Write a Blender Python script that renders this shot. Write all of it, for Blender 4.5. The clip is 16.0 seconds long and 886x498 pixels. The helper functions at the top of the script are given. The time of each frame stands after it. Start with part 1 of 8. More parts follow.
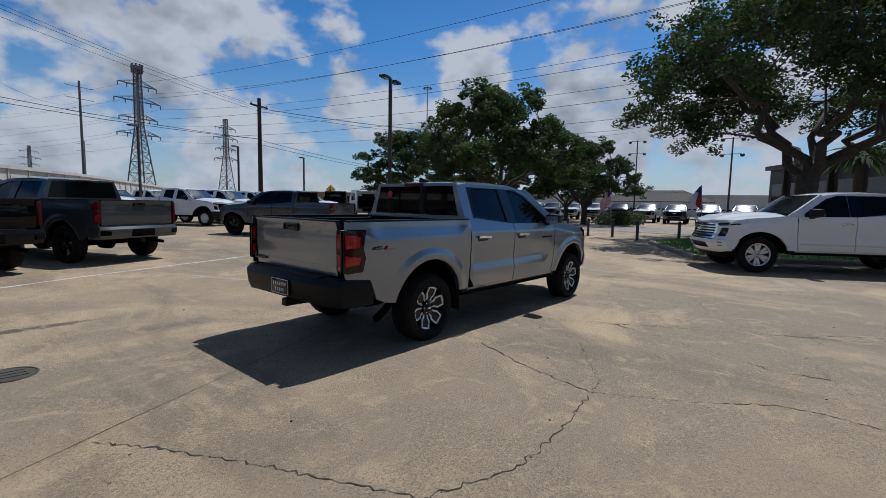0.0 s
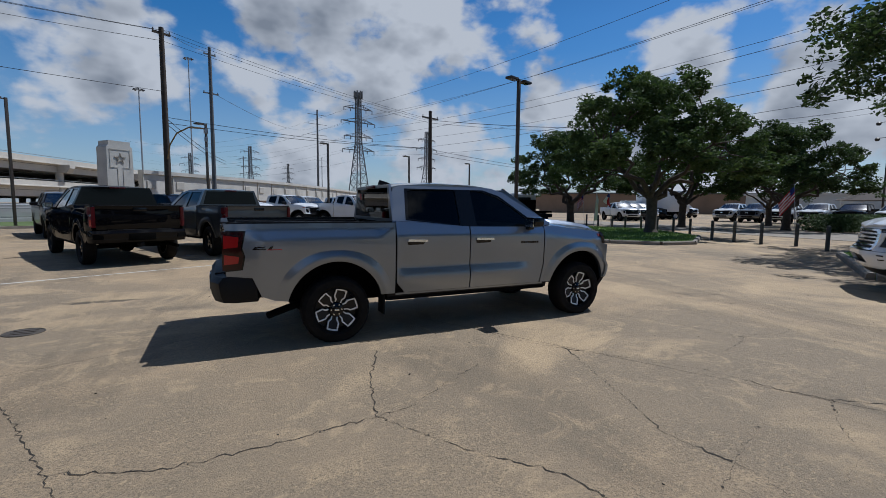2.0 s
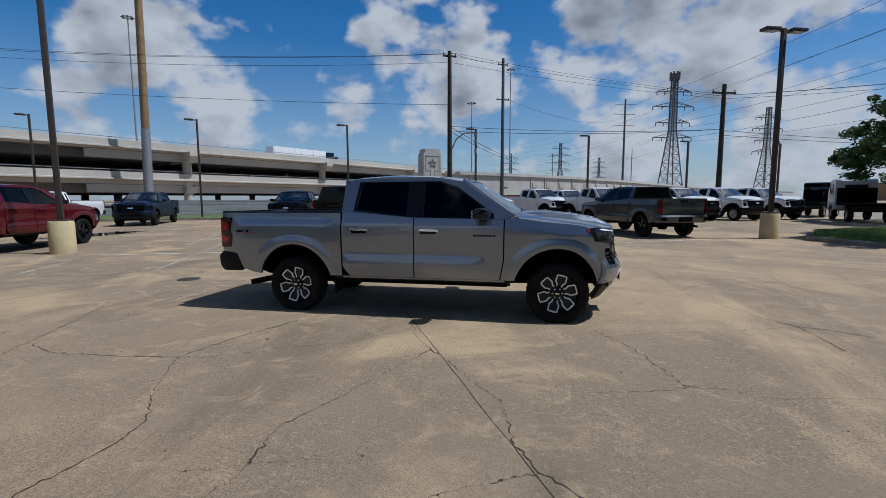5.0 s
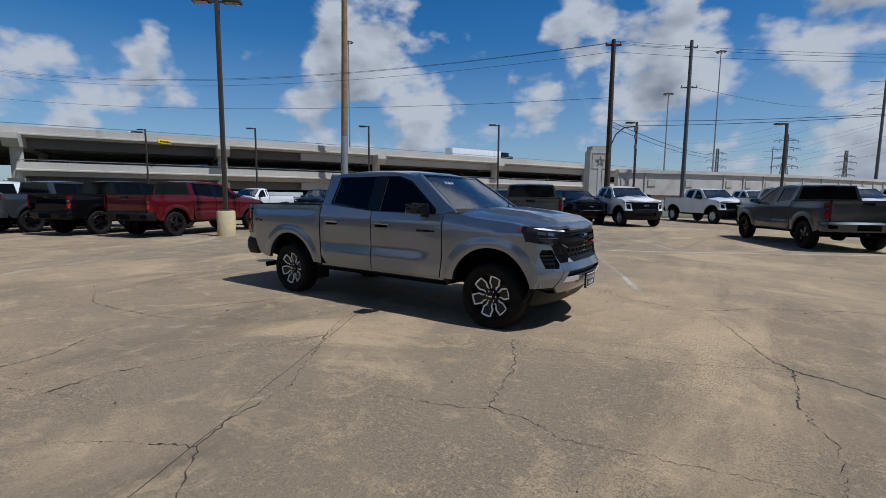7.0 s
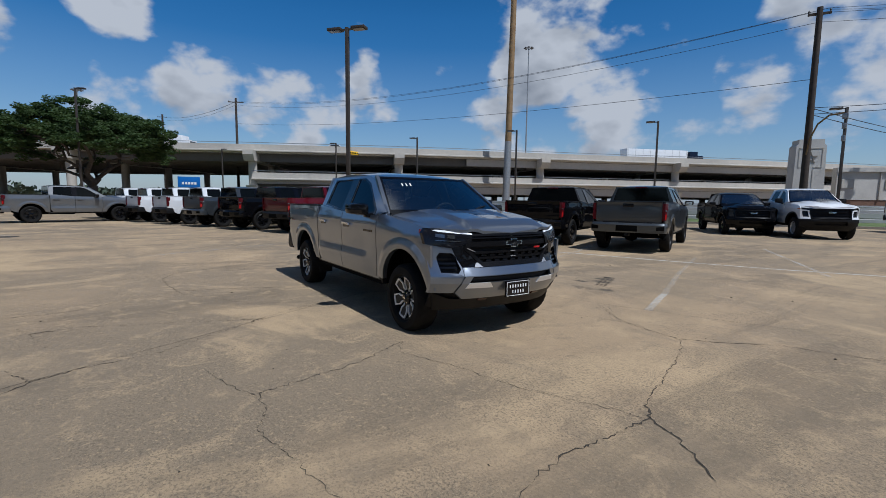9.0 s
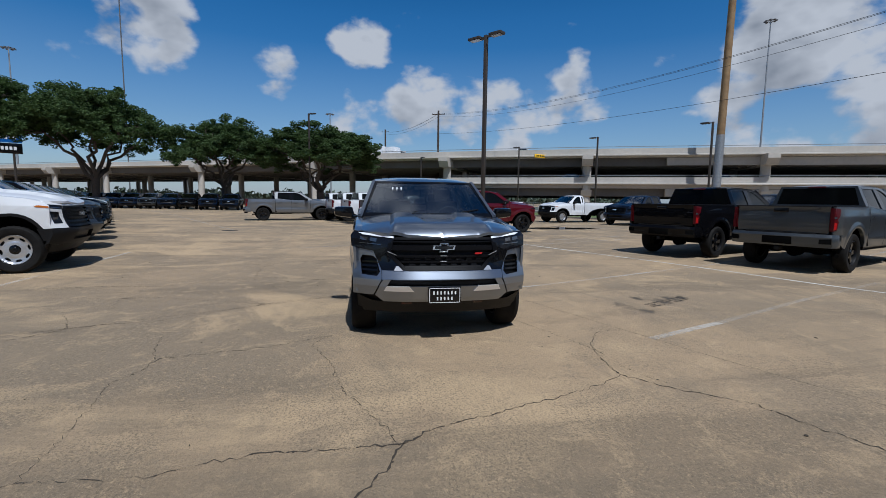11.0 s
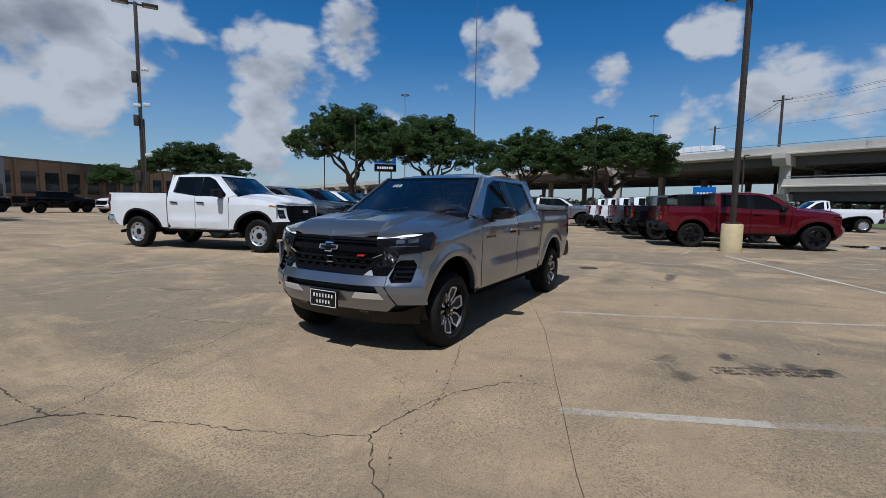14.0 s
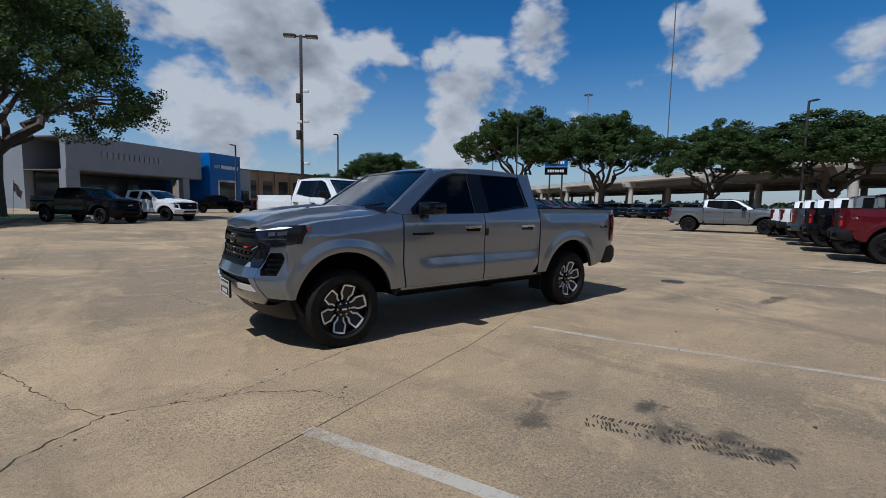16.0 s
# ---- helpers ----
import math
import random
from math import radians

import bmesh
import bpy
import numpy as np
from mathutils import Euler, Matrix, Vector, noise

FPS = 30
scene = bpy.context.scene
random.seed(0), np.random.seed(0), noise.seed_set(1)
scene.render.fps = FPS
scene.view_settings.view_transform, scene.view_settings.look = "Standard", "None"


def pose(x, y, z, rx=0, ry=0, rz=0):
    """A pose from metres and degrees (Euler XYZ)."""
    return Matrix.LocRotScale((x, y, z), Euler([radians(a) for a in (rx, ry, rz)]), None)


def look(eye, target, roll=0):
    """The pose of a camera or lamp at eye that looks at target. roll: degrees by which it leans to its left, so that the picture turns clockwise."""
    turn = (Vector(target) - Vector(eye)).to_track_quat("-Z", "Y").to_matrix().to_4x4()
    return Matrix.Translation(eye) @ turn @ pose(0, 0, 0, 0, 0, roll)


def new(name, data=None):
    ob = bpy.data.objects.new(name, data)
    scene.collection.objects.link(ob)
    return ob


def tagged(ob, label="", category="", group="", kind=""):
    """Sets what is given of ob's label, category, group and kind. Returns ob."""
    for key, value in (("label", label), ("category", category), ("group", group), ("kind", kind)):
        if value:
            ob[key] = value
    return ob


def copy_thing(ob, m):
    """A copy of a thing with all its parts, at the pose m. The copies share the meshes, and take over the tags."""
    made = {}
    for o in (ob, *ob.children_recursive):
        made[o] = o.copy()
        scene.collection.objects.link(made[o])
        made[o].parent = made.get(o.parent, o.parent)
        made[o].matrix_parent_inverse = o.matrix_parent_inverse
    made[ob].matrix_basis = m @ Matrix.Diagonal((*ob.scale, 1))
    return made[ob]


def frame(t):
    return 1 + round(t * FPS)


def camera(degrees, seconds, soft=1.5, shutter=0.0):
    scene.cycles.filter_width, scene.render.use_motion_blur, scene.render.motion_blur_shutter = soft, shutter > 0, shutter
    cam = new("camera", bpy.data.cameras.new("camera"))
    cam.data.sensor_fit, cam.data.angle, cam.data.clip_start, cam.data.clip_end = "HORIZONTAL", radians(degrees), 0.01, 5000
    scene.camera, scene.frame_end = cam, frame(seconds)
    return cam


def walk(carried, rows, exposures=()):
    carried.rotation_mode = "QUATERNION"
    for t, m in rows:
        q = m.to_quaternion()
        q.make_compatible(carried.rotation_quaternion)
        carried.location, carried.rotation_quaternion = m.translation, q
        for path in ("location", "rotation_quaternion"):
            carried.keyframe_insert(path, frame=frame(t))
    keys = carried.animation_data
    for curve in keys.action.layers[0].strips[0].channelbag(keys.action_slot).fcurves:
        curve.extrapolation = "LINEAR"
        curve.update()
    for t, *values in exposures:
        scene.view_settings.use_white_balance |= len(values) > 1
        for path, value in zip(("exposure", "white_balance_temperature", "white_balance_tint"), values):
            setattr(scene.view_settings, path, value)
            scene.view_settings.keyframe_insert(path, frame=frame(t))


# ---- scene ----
cam = camera(87.8, 16.0, soft=0.6)
PATH = [
    (0, (-5.248, -4.191, 1.458), (-3.745, -2.885, 1.264), 1.1),
    (0.5, (-4.679, -4.677, 1.469), (-3.32, -3.221, 1.288), 1.0),
    (1, (-4.056, -5.103, 1.468), (-2.858, -3.511, 1.294), 0.9),
    (1.5, (-3.41, -5.492, 1.483), (-2.38, -3.788, 1.3), 0.6),
    (2, (-2.746, -5.785, 1.48), (-1.887, -3.989, 1.29), 0.5),
    (2.5, (-2.061, -6.093, 1.479), (-1.384, -4.221, 1.279), 0.2),
    (3, (-1.355, -6.284, 1.49), (-0.875, -4.354, 1.284), 0.1),
    (3.5, (-0.647, -6.435, 1.495), (-0.382, -4.463, 1.291), 0.3),
    (4, (0.055, -6.492, 1.493), (0.096, -4.503, 1.285), 0.4),
    (4.5, (0.748, -6.456, 1.482), (0.561, -4.477, 1.264), 0.2),
    (4.7, (1.025, -6.421, 1.475), (0.75, -4.452, 1.253), -0.0),
    (6.8, (3.786, -5.383, 1.366), (2.715, -3.706, 1.163), 0.5),
    (7, (3.987, -5.233, 1.406), (2.87, -3.589, 1.183), 0.5),
    (7.5, (4.556, -4.805, 1.418), (3.303, -3.263, 1.192), 0.3),
    (8, (5.067, -4.334, 1.416), (3.669, -2.921, 1.195), 0.6),
    (8.5, (5.555, -3.85, 1.41), (4.022, -2.583, 1.197), 1.0),
    (8.7, (5.717, -3.624, 1.394), (4.135, -2.419, 1.182), 0.9),
    (10.8, (6.877, -1.025, 1.447), (4.932, -0.612, 1.234), 0.6),
    (11, (6.912, -0.741, 1.436), (4.948, -0.424, 1.226), 0.7),
    (11.5, (6.87, -0.055, 1.41), (4.882, 0.024, 1.21), 1.0),
    (12, (6.771, 0.636, 1.415), (4.786, 0.482, 1.225), 1.2),
    (12.5, (6.532, 1.254, 1.4), (4.575, 0.888, 1.208), 1.5),
    (13, (6.266, 1.865, 1.391), (4.361, 1.291, 1.192), 1.5),
    (13.5, (5.923, 2.434, 1.39), (4.093, 1.651, 1.187), 1.3),
    (14, (5.546, 2.971, 1.377), (3.81, 1.998, 1.179), 0.9),
    (14.5, (5.066, 3.468, 1.366), (3.428, 2.337, 1.168), 0.6),
    (15, (4.561, 3.906, 1.332), (3.039, 2.622, 1.144), 0.6),
    (15.5, (4.085, 4.332, 1.325), (2.696, 2.905, 1.143), 0.8),
    (16, (3.546, 4.697, 1.315), (2.307, 3.139, 1.123), 1.0),
]
EXPOSURES = ((0.0, -0.25, 5600, 10), (16.0, -0.25, 5600, 10))
walk(cam, [(t, look(eye, target, roll)) for t, eye, target, roll in PATH], EXPOSURES)

# ---- sky, sun, exposure ----
# yaw from the +y way (left positive), height, half width in degrees, weight
CLOUD_BANKS = (
    (-12, 12, 20, 0.22), (-21, 17, 16, 0.22), (-31, 4, 9, 0.12), (-52, 16, 7, 0.20), (-39, 12, 8, 0.17), (-67, 19, 7, 0.20), (-77, 18, 6, 0.19), (-81, 5, 7, 0.12), (-34, 21, 7, 0.14), (-60, 25, 9, 0.18),
    (10, 15, 10, 0.19), (-4, 9, 9, 0.15), (13, 6, 6, 0.14), (42, 15, 10, 0.17), (34, 15, 8, 0.19), (18, 19, 9, 0.17), (38, 8, 6, 0.15), (25, 12, 7, 0.20),
    (5, 8, 10, 0.17), (75, 9, 8, 0.18), (67, 11, 7, 0.185), (91, 18, 4.2, 0.185), (101, 14, 4.6, 0.18), (113, 17, 6.5, 0.185), (83, 11, 6, 0.18), (47, 8, 8, 0.14),
    (-66, 7, 13, 0.25), (-80, 9, 12, 0.25), (-54, 7, 11, 0.23), (-93, 9, 12, 0.24), (-73, 22, 8, 0.18),
    (130, 18, 6, 0.17), (139, 13, 10, 0.19), (142, 6, 9, 0.12), (166, 16, 19, 0.232), (170, 7, 8, 0.13), (151, 15, 7, 0.18),
)
# added fair-weather clouds above the view, to brighten reflections in screens and bonnets
CLOUD_BANKS += tuple((k * 51 + 17 * (k % 2), 42 + 9 * (k % 3), 13, 0.19) for k in range(7) if k != 3) + ((60, 74, 17, 0.20), (-100, 70, 14, 0.19), (170, 66, 13, 0.19))
SUN_DIR = Vector((0.56, 0.085, 1.0)).normalized()
SUN_EL = math.asin(SUN_DIR.z)
SUN_AZ = math.atan2(SUN_DIR.x, SUN_DIR.y)
world = bpy.data.worlds.new("sky")
scene.world = world
world.use_nodes = True
wn, wl = world.node_tree.nodes, world.node_tree.links
wn.clear()


def wnode(kind, **inputs):
    n = wn.new(kind)
    for k, v in inputs.items():
        n.inputs[k.replace("_", " ")].default_value = v
    return n


def wmath(op, a, b=None, clamp=False):
    n = wn.new("ShaderNodeMath")
    n.operation, n.use_clamp = op, clamp
    for i, v in enumerate((a, b)):
        if v is None:
            continue
        if isinstance(v, (int, float)):
            n.inputs[i].default_value = v
        else:
            wl.new(v, n.inputs[i])
    return n.outputs[0]


sky = wn.new("ShaderNodeTexSky")
sky.sky_type, sky.sun_disc = "NISHITA", False
sky.sun_elevation, sky.sun_rotation = SUN_EL, SUN_AZ
sky.air_density, sky.dust_density, sky.ozone_density = 1.0, 0.6, 1.6
coord = wn.new("ShaderNodeTexCoord")
sep = wn.new("ShaderNodeSeparateXYZ")
wl.new(coord.outputs["Generated"], sep.inputs[0])
# cumulus: noise over the way of sight, drawn out sideways near the horizon
comb = wn.new("ShaderNodeMapping")
comb.inputs["Scale"].default_value = (1.0, 1.0, 1.55)
wl.new(coord.outputs["Generated"], comb.inputs["Vector"])
big = wnode("ShaderNodeTexNoise", Scale=5.5, Detail=8.0, Roughness=0.52, Distortion=0.1)
wl.new(comb.outputs[0], big.inputs["Vector"])
field = wmath("MULTIPLY", big.outputs["Fac"], 1.05)
# round billows on two scales
for scale, gain in ((10.0, 0.13), (23.0, 0.08), (52.0, 0.035)):
    puff = wnode("ShaderNodeTexVoronoi", Scale=scale)
    warp = wnode("ShaderNodeTexNoise", Scale=scale * 0.7, Detail=3.0)
    wl.new(comb.outputs[0], warp.inputs["Vector"])
    va = wn.new("ShaderNodeVectorMath")
    va.operation = "MULTIPLY_ADD"
    wl.new(warp.outputs["Color"], va.inputs[0])
    va.inputs[1].default_value = (0.9 / scale,) * 3
    wl.new(comb.outputs[0], va.inputs[2])
    wl.new(va.outputs[0], puff.inputs["Vector"])
    field = wmath("ADD", field, wmath("MULTIPLY", wmath("SUBTRACT", 0.5, puff.outputs["Distance"]), gain))
# the banks of cumulus round the place
bank = None
for yaw, el, size, gain in CLOUD_BANKS:
    d = Vector((-math.sin(radians(yaw)) * math.cos(radians(el)), math.cos(radians(yaw)) * math.cos(radians(el)), math.sin(radians(el))))
    dot = wn.new("ShaderNodeVectorMath")
    dot.operation = "DOT_PRODUCT"
    wl.new(coord.outputs["Generated"], dot.inputs[0])
    dot.inputs[1].default_value = d
    mr = wnode("ShaderNodeMapRange")
    mr.interpolation_type = "SMOOTHSTEP"
    wl.new(dot.outputs["Value"], mr.inputs["Value"])
    mr.inputs["From Min"].default_value = math.cos(radians(size))
    mr.inputs["From Max"].default_value = math.cos(radians(size * 0.25))
    mr.inputs["To Min"].default_value = 0.0
    mr.inputs["To Max"].default_value = gain
    bank = mr.outputs[0] if bank is None else wmath("MAXIMUM", bank, mr.outputs[0])
field = wmath("ADD", field, wmath("MULTIPLY", bank, 1.25))
mask = wnode("ShaderNodeMapRange")
mask.interpolation_type = "SMOOTHSTEP"
wl.new(field, mask.inputs["Value"])
mask.inputs["From Min"].default_value, mask.inputs["From Max"].default_value = 0.645, 0.785
# sunlit tops, grey bases where the cloud is thick
thick = wnode("ShaderNodeMapRange")
thick.interpolation_type = "SMOOTHSTEP"
wl.new(field, thick.inputs["Value"])
thick.inputs["From Min"].default_value, thick.inputs["From Max"].default_value = 0.72, 0.96
fine = wnode("ShaderNodeTexNoise", Scale=9.0, Detail=6.0, Roughness=0.6)
wl.new(comb.outputs[0], fine.inputs["Vector"])
# the underside of a billow has more cloud above it and lies in its shade
lift = wn.new("ShaderNodeMapping")
lift.inputs["Location"].default_value = (0.03, 0.0, 0.075)
wl.new(comb.outputs[0], lift.inputs["Vector"])
above = wnode("ShaderNodeTexNoise", Scale=5.5, Detail=4.0, Roughness=0.48, Distortion=0.1)
wl.new(lift.outputs[0], above.inputs["Vector"])
shade = wmath("MULTIPLY", wmath("SUBTRACT", above.outputs["Fac"], big.outputs["Fac"]), 4.2)
shade = wmath("ADD", shade, wmath("MULTIPLY", wmath("SUBTRACT", fine.outputs["Fac"], 0.5), 0.25))
relief = wmath("ADD", wmath("MULTIPLY", thick.outputs[0], 0.70), shade, True)
cloud_col = wn.new("ShaderNodeMix")
cloud_col.data_type = "RGBA"
wl.new(relief, cloud_col.inputs["Factor"])
cloud_col.inputs["A"].default_value = (*[13.2 * c for c in (1.0, 1.0, 1.0)], 1)
cloud_col.inputs["B"].default_value = (*[5.8 * c for c in (0.92, 0.99, 1.10)], 1)
haze = wnode("ShaderNodeMapRange")
wl.new(sep.outputs["Z"], haze.inputs["Value"])
haze.inputs["From Min"].default_value, haze.inputs["From Max"].default_value = 0.0, 0.30
haze.inputs["To Min"].default_value, haze.inputs["To Max"].default_value = 0.55, 0.0
hz = wn.new("ShaderNodeMix")
hz.data_type = "RGBA"
wl.new(haze.outputs[0], hz.inputs["Factor"])
deep = wnode("ShaderNodeHueSaturation", Saturation=1.44, Value=2.1)
high = wnode("ShaderNodeMapRange")                   # pale low sky, deep zenith
wl.new(sep.outputs["Z"], high.inputs["Value"])
for key, val in (("From Min", 0.35), ("From Max", 0.75), ("To Min", 2.1), ("To Max", 0.95)):
    high.inputs[key].default_value = val
wl.new(high.outputs[0], deep.inputs["Value"])
wl.new(sky.outputs[0], deep.inputs["Color"])
wl.new(deep.outputs[0], hz.inputs["A"])
hz.inputs["B"].default_value = (7.6, 9.6, 12.2, 1)
mix = wn.new("ShaderNodeMix")
mix.data_type = "RGBA"
wl.new(mask.outputs[0], mix.inputs["Factor"])
wl.new(hz.outputs["Result"], mix.inputs["A"])
wl.new(cloud_col.outputs["Result"], mix.inputs["B"])
bg = wnode("ShaderNodeBackground", Strength=0.045)
wl.new(mix.outputs["Result"], bg.inputs["Color"])
out = wn.new("ShaderNodeOutputWorld")
wl.new(bg.outputs[0], out.inputs["Surface"])

sun = bpy.data.lights.new("sun", "SUN")
sun.energy, sun.angle, sun.color = 5.0, radians(0.53), (1.0, 0.955, 0.88)
sun_ob = new("sun", sun)
sun_ob.matrix_world = look(SUN_DIR * 50, (0, 0, 0))

# ---- materials ----
def mat(name, color, rough=0.6, metal=0.0, color2=None, scale=4.0, grain=60.0, bump=0.0, coat=0.0, spread=0.25, emit=0.0, rand=0.0, ior=1.45, coat_rough=0.03, spec=0.5):
    """A surface of two colours mixed by a wide and a fine noise, with rough patches and relief."""
    m = bpy.data.materials.new(name)
    m.use_nodes = True
    n, l = m.node_tree.nodes, m.node_tree.links
    b = n["Principled BSDF"]
    b.inputs["Roughness"].default_value, b.inputs["Metallic"].default_value = rough, metal
    b.inputs["Coat Weight"].default_value, b.inputs["Coat Roughness"].default_value = coat, coat_rough
    b.inputs["IOR"].default_value = ior
    b.inputs["Specular IOR Level"].default_value = spec
    if coat >= 0.2 and metal < 0.9:
        b.inputs["Specular IOR Level"].default_value = 0.2
    c2 = color2 or tuple(c * (1 - spread) for c in color)
    tc = n.new("ShaderNodeTexCoord")
    a, f = n.new("ShaderNodeTexNoise"), n.new("ShaderNodeTexNoise")
    for t, s, d in ((a, scale, 4), (f, grain, 3)):
        l.new(tc.outputs["Object"], t.inputs["Vector"])
        t.inputs["Scale"].default_value, t.inputs["Detail"].default_value = s, d
    ad = n.new("ShaderNodeMath")
    ad.operation = "MULTIPLY_ADD"
    l.new(f.outputs["Fac"], ad.inputs[0])
    ad.inputs[1].default_value = 0.5
    l.new(a.outputs["Fac"], ad.inputs[2])
    mr = n.new("ShaderNodeMapRange")
    l.new(ad.outputs[0], mr.inputs["Value"])
    mr.inputs["From Min"].default_value, mr.inputs["From Max"].default_value = 0.5, 1.0
    mx = n.new("ShaderNodeMix")
    mx.data_type = "RGBA"
    l.new(mr.outputs[0], mx.inputs["Factor"])
    mx.inputs["A"].default_value, mx.inputs["B"].default_value = (*color, 1), (*c2, 1)
    colour = mx.outputs["Result"]
    if rand:
        oi, hv = n.new("ShaderNodeObjectInfo"), n.new("ShaderNodeHueSaturation")
        r = n.new("ShaderNodeMapRange")
        l.new(oi.outputs["Random"], r.inputs["Value"])
        r.inputs["To Min"].default_value, r.inputs["To Max"].default_value = 1 - rand, 1 + rand
        l.new(r.outputs[0], hv.inputs["Value"])
        l.new(colour, hv.inputs["Color"])
        colour = hv.outputs[0]
    l.new(colour, b.inputs["Base Color"])
    if bump:
        bp = n.new("ShaderNodeBump")
        bp.inputs["Strength"].default_value, bp.inputs["Distance"].default_value = bump, 0.01
        l.new(ad.outputs[0], bp.inputs["Height"])
        l.new(bp.outputs[0], b.inputs["Normal"])
    if emit:
        b.inputs["Emission Color"].default_value, b.inputs["Emission Strength"].default_value = (*color, 1), emit
    return m


def glass(name, tint, sheen=0.0):
    """Tinted glass; an added steady sheen, beyond the Fresnel reflection, brightens the windscreens."""
    m = bpy.data.materials.new(name)
    m.use_nodes = True
    n, l = m.node_tree.nodes, m.node_tree.links
    n.clear()
    t, g, f, x, o = (n.new("ShaderNode" + k) for k in ("BsdfTransparent", "BsdfGlossy", "Fresnel", "MixShader", "OutputMaterial"))
    t.inputs[0].default_value = (*tint, 1)
    g.inputs["Roughness"].default_value = 0.14 if sheen else 0.02
    f.inputs["IOR"].default_value = 1.5 if sheen else 1.38
    a = n.new("ShaderNodeMath")
    a.inputs[1].default_value = sheen
    l.new(f.outputs[0], a.inputs[0])
    l.new(a.outputs[0], x.inputs[0])
    l.new(t.outputs[0], x.inputs[1])
    l.new(g.outputs[0], x.inputs[2])
    l.new(x.outputs[0], o.inputs[0])
    return m


def leafy(m):
    """Lets light through a leaf."""
    n, l = m.node_tree.nodes, m.node_tree.links
    b, o = n["Principled BSDF"], n["Material Output"]
    t, x, h = n.new("ShaderNodeBsdfTranslucent"), n.new("ShaderNodeMixShader"), n.new("ShaderNodeHueSaturation")
    h.inputs["Value"].default_value = 1.5
    l.new(b.inputs["Base Color"].links[0].from_socket, h.inputs["Color"])
    l.new(h.outputs[0], t.inputs["Color"])
    x.inputs[0].default_value = 0.3
    l.new(b.outputs[0], x.inputs[1])
    l.new(t.outputs[0], x.inputs[2])
    l.new(x.outputs[0], o.inputs["Surface"])
    return m


def paint(name, color, metal=0.0, rough=0.32):
    black = "black" in name
    m = mat(name, color, rough, metal, scale=1.5, grain=900, spread=0.10, coat=0.4 if black or "blue" in name else 0.6 if "red" in name or "dark" in name else 1.0, coat_rough=0.10 if "white" in name or "silver" in name else 0.03)
    if black or "blue" in name:
        m.node_tree.nodes["Principled BSDF"].inputs["Specular IOR Level"].default_value = 0.0
    return m


PAINT_GREY = paint("sterling_grey_paint", (0.226, 0.253, 0.299), 0.82, 0.28)
PAINT_SILVER = paint("silver_paint", (0.175, 0.182, 0.19), 0.6, 0.3)
PAINT_DARKGREY = paint("dark_grey_paint", (0.070, 0.079, 0.088), 0.6, 0.28)
PAINT_BLACK = paint("black_paint", (0.004, 0.004, 0.005), 0.0, 0.3)
PAINT_WHITE = paint("white_paint", (0.70, 0.71, 0.72), 0.0, 0.35)
PAINT_RED = paint("red_paint", (0.092, 0.003, 0.008), 0.2, 0.3)
PAINT_BLUE = paint("blue_paint", (0.008, 0.016, 0.036), 0.2, 0.3)
BLACK_PLASTIC = mat("black_plastic", (0.010, 0.010, 0.011), 0.5, spec=0.22, bump=0.15, grain=300)
GLOSS_BLACK = mat("gloss_black", (0.005, 0.005, 0.006), 0.12, coat=0.4)
DARK_INNER = mat("dark_underbody", (0.005, 0.005, 0.005), 0.9, spec=0.05)
RUBBER = mat("tyre_rubber", (0.007, 0.007, 0.007), 0.75, spec=0.15, color2=(0.015, 0.014, 0.013), scale=9, bump=0.3)
CHROME = mat("chrome", (0.88, 0.89, 0.90), 0.20, 1.0, spread=0.05)
MACHINED = mat("machined_alloy", (0.80, 0.81, 0.83), 0.42, 0.55, spread=0.08)
ALLOY = mat("painted_alloy", (0.58, 0.59, 0.61), 0.36, 0.7)
RED_LENS = mat("red_lens", (0.075, 0.003, 0.006), 0.3, coat=0.3, scale=20)
DARK_RED_LENS = mat("dark_red_lens", (0.030, 0.003, 0.003), 0.2, coat=0.4)
GRILLE_BLACK = mat("satin_grille_black", (0.004, 0.004, 0.005), 0.4, spec=0.18)
BRIGHT_RED_LENS = mat("bright_red_lens", (0.42, 0.014, 0.014), 0.15, coat=0.6)
AMBER_LENS = mat("amber_lens", (0.55, 0.16, 0.02), 0.15, coat=1.0)
LAMP_DARK = mat("headlamp_dark", (0.008, 0.008, 0.010), 0.15, coat=0.3)
LAMP_CLEAR = mat("headlamp_clear", (0.20, 0.205, 0.215), 0.12, 0.8, coat=0.3)
DRL = mat("daytime_lamp", (0.80, 0.83, 0.88), 0.15, emit=0.1)
SPOKE_BLACK = mat("satin_black_alloy", (0.006, 0.006, 0.007), 0.45)
MARKER_LENS = mat("side_marker_lens", (0.22, 0.035, 0.015), 0.15, coat=1.0)
WHITE_PLASTIC = mat("white_plastic", (0.8, 0.8, 0.8), 0.4)
RED_BADGE = mat("red_badge", (0.5, 0.02, 0.02), 0.3)
INTERIOR = mat("dark_interior", (0.075, 0.078, 0.082), 0.7)
TINT = glass("tinted_glass", (0.014, 0.017, 0.017))
DARK_GLASS = mat("privacy_glass", (0.004, 0.005, 0.005), 0.06, spec=0.22)
SHIELD = glass("windscreen_glass", (0.60, 0.66, 0.64), 0.32)
CONCRETE_POST = mat("pale_yellow_concrete", (0.58, 0.46, 0.22), 0.85, color2=(0.42, 0.36, 0.24), scale=5, bump=0.4)
BRONZE = mat("bronze_pole_paint", (0.060, 0.048, 0.038), 0.5, 0.2)
GALV = mat("galvanised_steel", (0.36, 0.37, 0.38), 0.5, 0.7)
LATTICE = mat("weathered_lattice_steel", (0.13, 0.13, 0.135), 0.65, 0.3)
